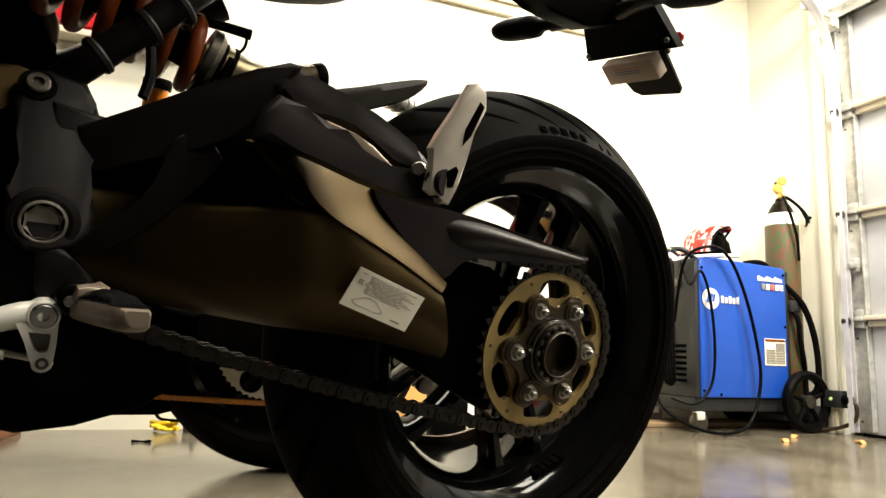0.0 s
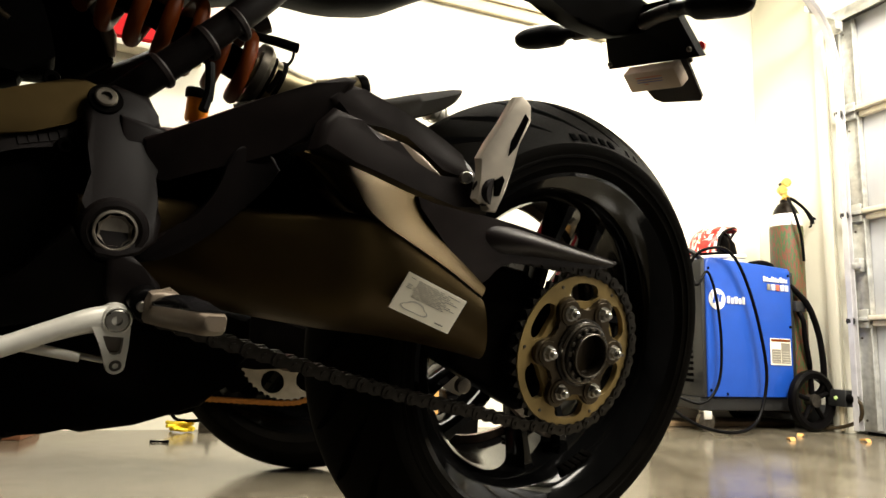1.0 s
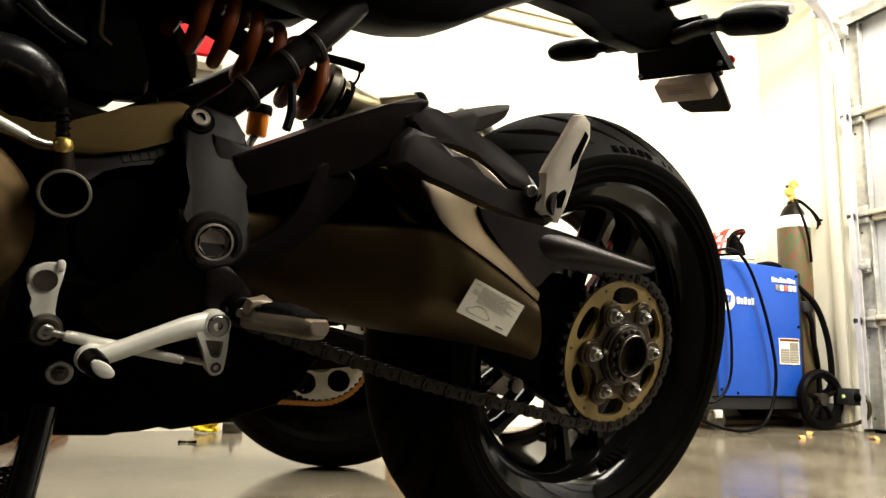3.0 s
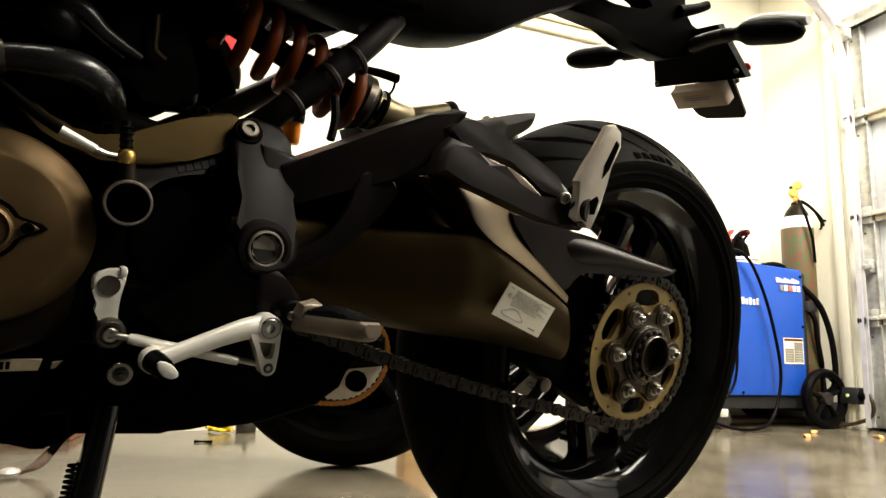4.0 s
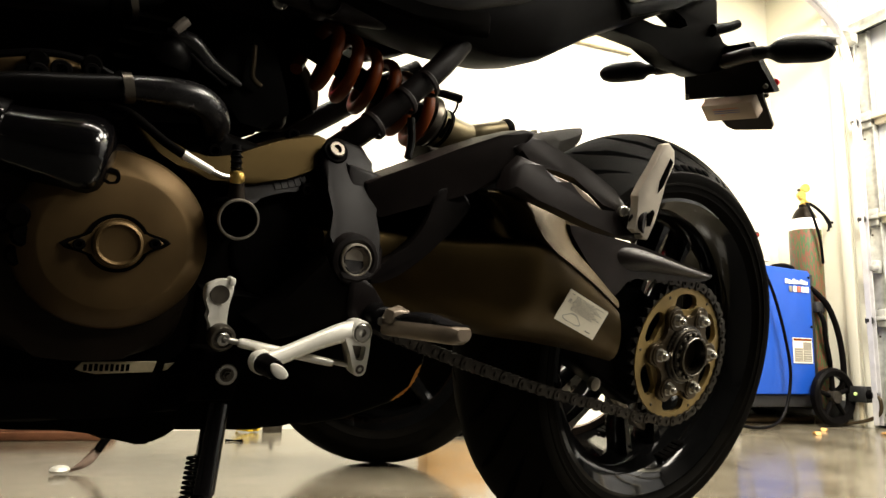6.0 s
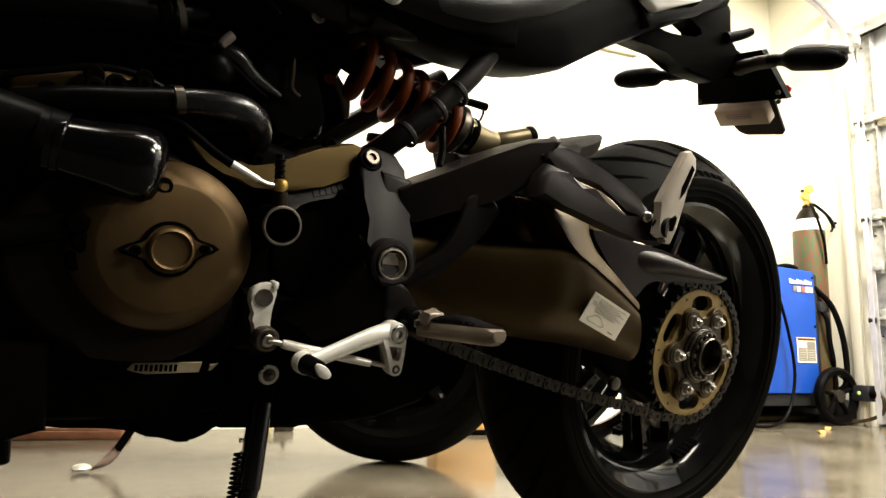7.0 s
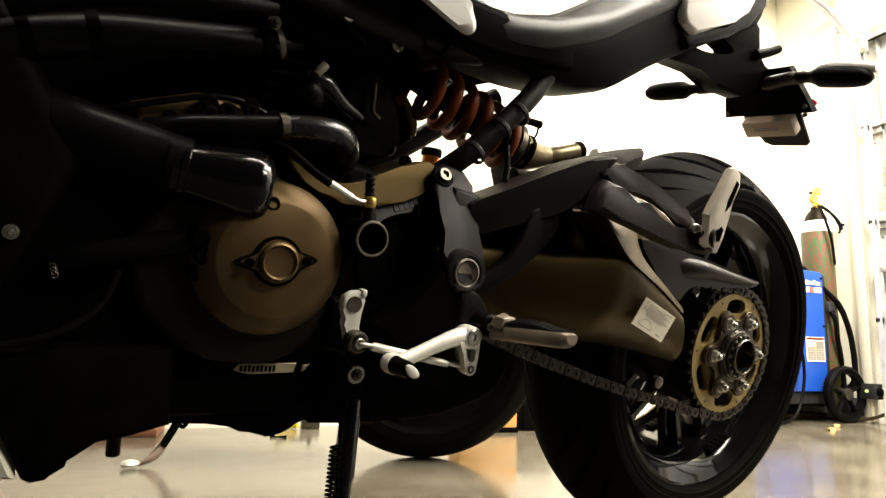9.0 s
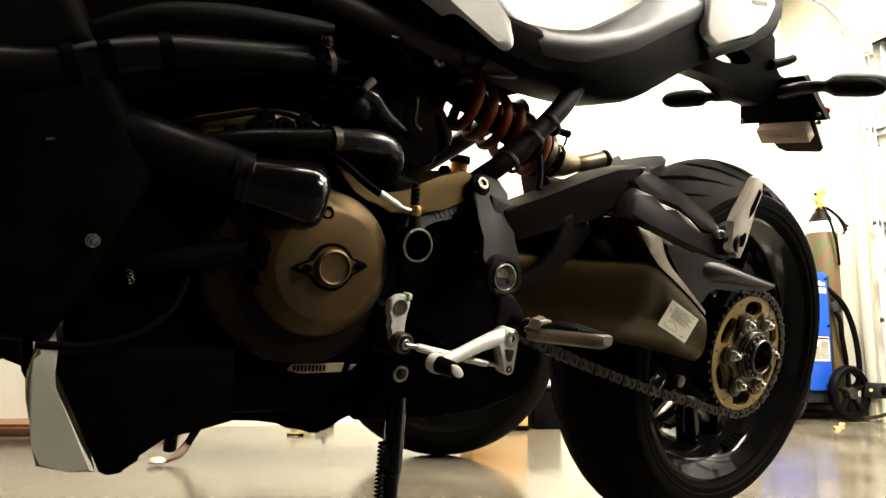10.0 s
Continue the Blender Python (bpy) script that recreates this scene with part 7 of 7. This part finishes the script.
def timber_block():
    t = thing("timber_block", pose(-1.43, 1.825, 0, 0, 0, 14), "reddish brown timber board lying on the floor", "timber")
    part("plank", box(-0.36, 0.22, -0.07, 0.09, 0.0, 0.026, 0.003), WOOD, t)
    # thin paler slab forms the plank's top face
    part("board", box(-0.34, 0.215, -0.06, 0.085, 0.0265, 0.036, 0.002), PALEWOOD, t, "paler top of the timber")
    part("splinter", tube([(0.0, -0.02, 0.040), (0.02, -0.015, 0.043), (0.05, -0.02, 0.040)], [0.002, 0.004, 0.002], 8, 3), DEEP, t)


timber_block()


def ratchet_strap():
    s = thing("ratchet_strap", pose(-0.845, 2.09, 0.0, 0, 0, 20), "yellow ratchet strap with a black hook on the floor", "strap")
    random.seed(2)
    for k in range(4):
        pts = [(0.075 * u - 0.055 + random.uniform(-0.012, 0.012), random.uniform(-0.03, 0.03), 0.006 + 0.007 * k + random.uniform(0, 0.005)) for u in (0, 0.25, 0.5, 0.75, 1)]
        part("webbing", tube(pts, 0.0058, 8, 5), YELLOW, s, "crumpled yellow webbing")
    part("hook", tube([(-0.05, 0.0, 0.058), (-0.03, 0.0, 0.040), (0.02, 0.0, 0.036), (0.08, 0.01, 0.042)], 0.005, 10, 5), DEEP, s, "black wire hook")
    part("ratchet", box(0.035, 0.10, -0.02, 0.02, 0.0, 0.034, 0.006), DSTEEL, s)
    part("lever", tube([(0.06, 0, 0.034), (0.07, 0, 0.062)], 0.005, 8, 2), DEEP, s)
    f = thing("floor_scrap", pose(-0.835, 1.865, 0.0, 0, 0, 4), "small dark metal scrap on the floor", "scrap")
    part("scrap", tube([(-0.026, 0, 0.004), (0.0, 0.004, 0.003), (0.026, 0, 0.004)], [0.004, 0.0022, 0.005], 8, 3), DEEP, f)


ratchet_strap()


# ---- the second motorcycle, behind ----
def second_motorcycle():
    b = thing("motorcycle", pose(-0.37, 1.585, 0.004, -9, 0, 183), "black motorcycle with a gold chain parked behind on its stand", "motorcycle")
    bm = tyre_mesh(R=0.326, seg=128, rows=24, depth=0.0)
    tyre = part("tyre", bm, RUBBER, b, "plain dark rear tyre")
    c = Matrix.Translation((0, 0, AX))
    rim = part("wheel_rim", revolve([(0.224, -0.07), (0.230, -0.066), (0.205, -0.045), (0.200, 0.0), (0.205, 0.045), (0.230, 0.066), (0.224, 0.07), (0.195, 0.05), (0.190, 0.0), (0.195, -0.05)], c, 72, True), RIMBLACK, b, "gloss black rear rim")
    for k in range(5):
        a = radians(10 + 72 * k)
        part("spoke", tube([(0.03 * math.cos(a), 0, AX + 0.03 * math.sin(a)), (0.2 * math.cos(a + 0.1), 0.02, AX + 0.2 * math.sin(a + 0.1))], [0.022, 0.018], 10, 3), RIMBLACK, rim)
    y = 0.095
    k = 180
    c2 = (0.022, 0.2955)
    hole = lambda d: None if abs(d) >= 19.0 else (0.0795 * math.cos(radians(d)) - math.sqrt(max(0, 0.0265 ** 2 - (0.0795 * math.sin(radians(d))) ** 2)), 0.0795 * math.cos(radians(d)) + math.sqrt(max(0, 0.0265 ** 2 - (0.0795 * math.sin(radians(d))) ** 2)))
    teeth = lambda a: 0.1095 + 0.0045 * max(0.0, math.cos(45 * a)) ** 0.8
    sp = part("sprocket", windowed_disc(0.030, 0.113, 6, -65, hole, y - 0.003, y + 0.003, c2, teeth), SPROCKETGREY, b, "grey steel rear sprocket with round holes")
    part("hub", disc((c2[0], 0.02, c2[1]), 0.050, 0.08, 0.006, 36), DSTEEL, b)
    # added black disc so the wall doesn't show bright through the wheel
    part("wheel_filler", revolve([(0.03, -0.02), (0.10, -0.03), (0.195, -0.02), (0.195, -0.012), (0.10, -0.02), (0.03, -0.01)], c, 48, True), RUBBER, rim)
    links = []
    for me in LINKS:
        m2 = me.copy()
        m2.transform(Matrix.Scale(0.80, 4))
        m2.materials.clear()
        m2.materials.append(CHAINGOLD)
        links.append(m2)
    path = [(0.62, y, 0.195), (0.30, y, 0.1825), (0.12, y, 0.1775), (0.03, y, 0.1755)]
    for j in range(21):
        a = radians(-86 - 184 * j / 20)
        path.append((c2[0] + 0.1195 * math.cos(a), y, c2[1] + 0.1195 * math.sin(a)))
    path += [(0.3, y, 0.40), (0.62, y, 0.38)]
    chain_of_links("chain", b, path, links, "gold roller chain", 0.0134)
    part("swingarm", prism([(-0.09, 0.275), (-0.09, 0.34), (0.05, 0.37), (0.35, 0.40), (0.62, 0.43), (0.62, 0.30), (0.40, 0.275), (0.14, 0.262), (0.09, 0.256), (0.03, 0.262)], 0.100, 0.135, 0.008, 2), DEEP, b, "black swingarm")
    part("chain_guard", prism([(0.20, 0.455), (0.05, 0.47), (-0.10, 0.44), (-0.10, 0.43), (0.05, 0.452), (0.20, 0.43)], 0.07, 0.12, 0.004, 2), PLASTIC, b)
    eng = [(0.55, 0.30), (0.60, 0.26), (0.70, 0.225), (1.00, 0.215), (1.12, 0.26), (1.20, 0.40), (1.10, 0.60), (0.80, 0.66), (0.58, 0.55)]
    part("engine", prism(eng, -0.15, 0.14, 0.02, 3), DEEP, b, "black engine block")
    part("side_cover", disc((0.80, 0.13, 0.40), 0.10, 0.03, 0.008, 40), DEEP, b)
    part("front_wheel_guard", prism([(1.10, 0.40), (1.28, 0.34), (1.30, 0.20), (1.18, 0.24)], -0.10, 0.10, 0.02, 2), DEEP, b)
    st = part("side_stand", tube([(0.595, 0.09, 0.22), (0.612, 0.11, 0.145), (0.628, 0.135, 0.098), (0.642, 0.162, 0.066)], [0.012, 0.011, 0.010, 0.009], 14, 5), DEEP, b, "curved side stand with a worn bright foot")
    rows = []
    for x, y, z, w, h in ((0.630, 0.138, 0.092, 0.009, 0.009), (0.642, 0.160, 0.068, 0.015, 0.008), (0.652, 0.182, 0.050, 0.019, 0.006), (0.662, 0.198, 0.040, 0.022, 0.004), (0.674, 0.210, 0.0355, 0.023, 0.004), (0.690, 0.220, 0.0365, 0.020, 0.004)):
        rows.append([(x - w * 0.7, y - w * 0.6, z), (x, y, z + h), (x + w * 0.7, y + w * 0.6, z), (x, y, z - h * 0.6)])
    part("stand_blade", skin(rows, True), STANDRUST, st, "flattened bare metal end")
    part("stand_foot", revolve([(0.0, -0.005), (0.018, -0.004), (0.021, 0.001), (0.017, 0.007), (0.008, 0.010), (0.0, 0.0105)], Matrix.Translation((0.694, 0.222, 0.0405)) @ Matrix.Rotation(radians(99), 4, "X"), 24), ALU, st, "bright worn side stand foot")
    part("stand_spring", tube([(0.640, 0.115, 0.120), (0.628, 0.112, 0.108), (0.612, 0.112, 0.100), (0.602, 0.112, 0.112), (0.604, 0.110, 0.14)], 0.006, 12, 5), DEEP, st)
    part("stand_tab", disc((0.55, 0.12, 0.25), 0.022, 0.03, 0.004, 20), DEEP, st)
    part("exhaust", prism([(0.10, 0.24), (0.16, 0.16), (0.28, 0.125), (0.52, 0.115), (0.70, 0.16), (1.0, 0.20), (1.0, 0.34), (0.10, 0.34)], -0.09, 0.06, 0.02, 3), DEEP, b, "black under-engine exhaust box")
    part("seat", prism([(0.60, 0.70), (0.30, 0.74), (0.28, 0.79), (0.60, 0.80), (1.0, 0.85), (1.05, 0.70)], -0.12, 0.12, 0.03, 3), LEATHER, b)
    part("subframe", prism([(0.62, 0.70), (0.58, 0.45), (0.66, 0.42), (0.72, 0.66)], -0.08, 0.08, 0.01, 2), DEEP, b)


second_motorcycle()
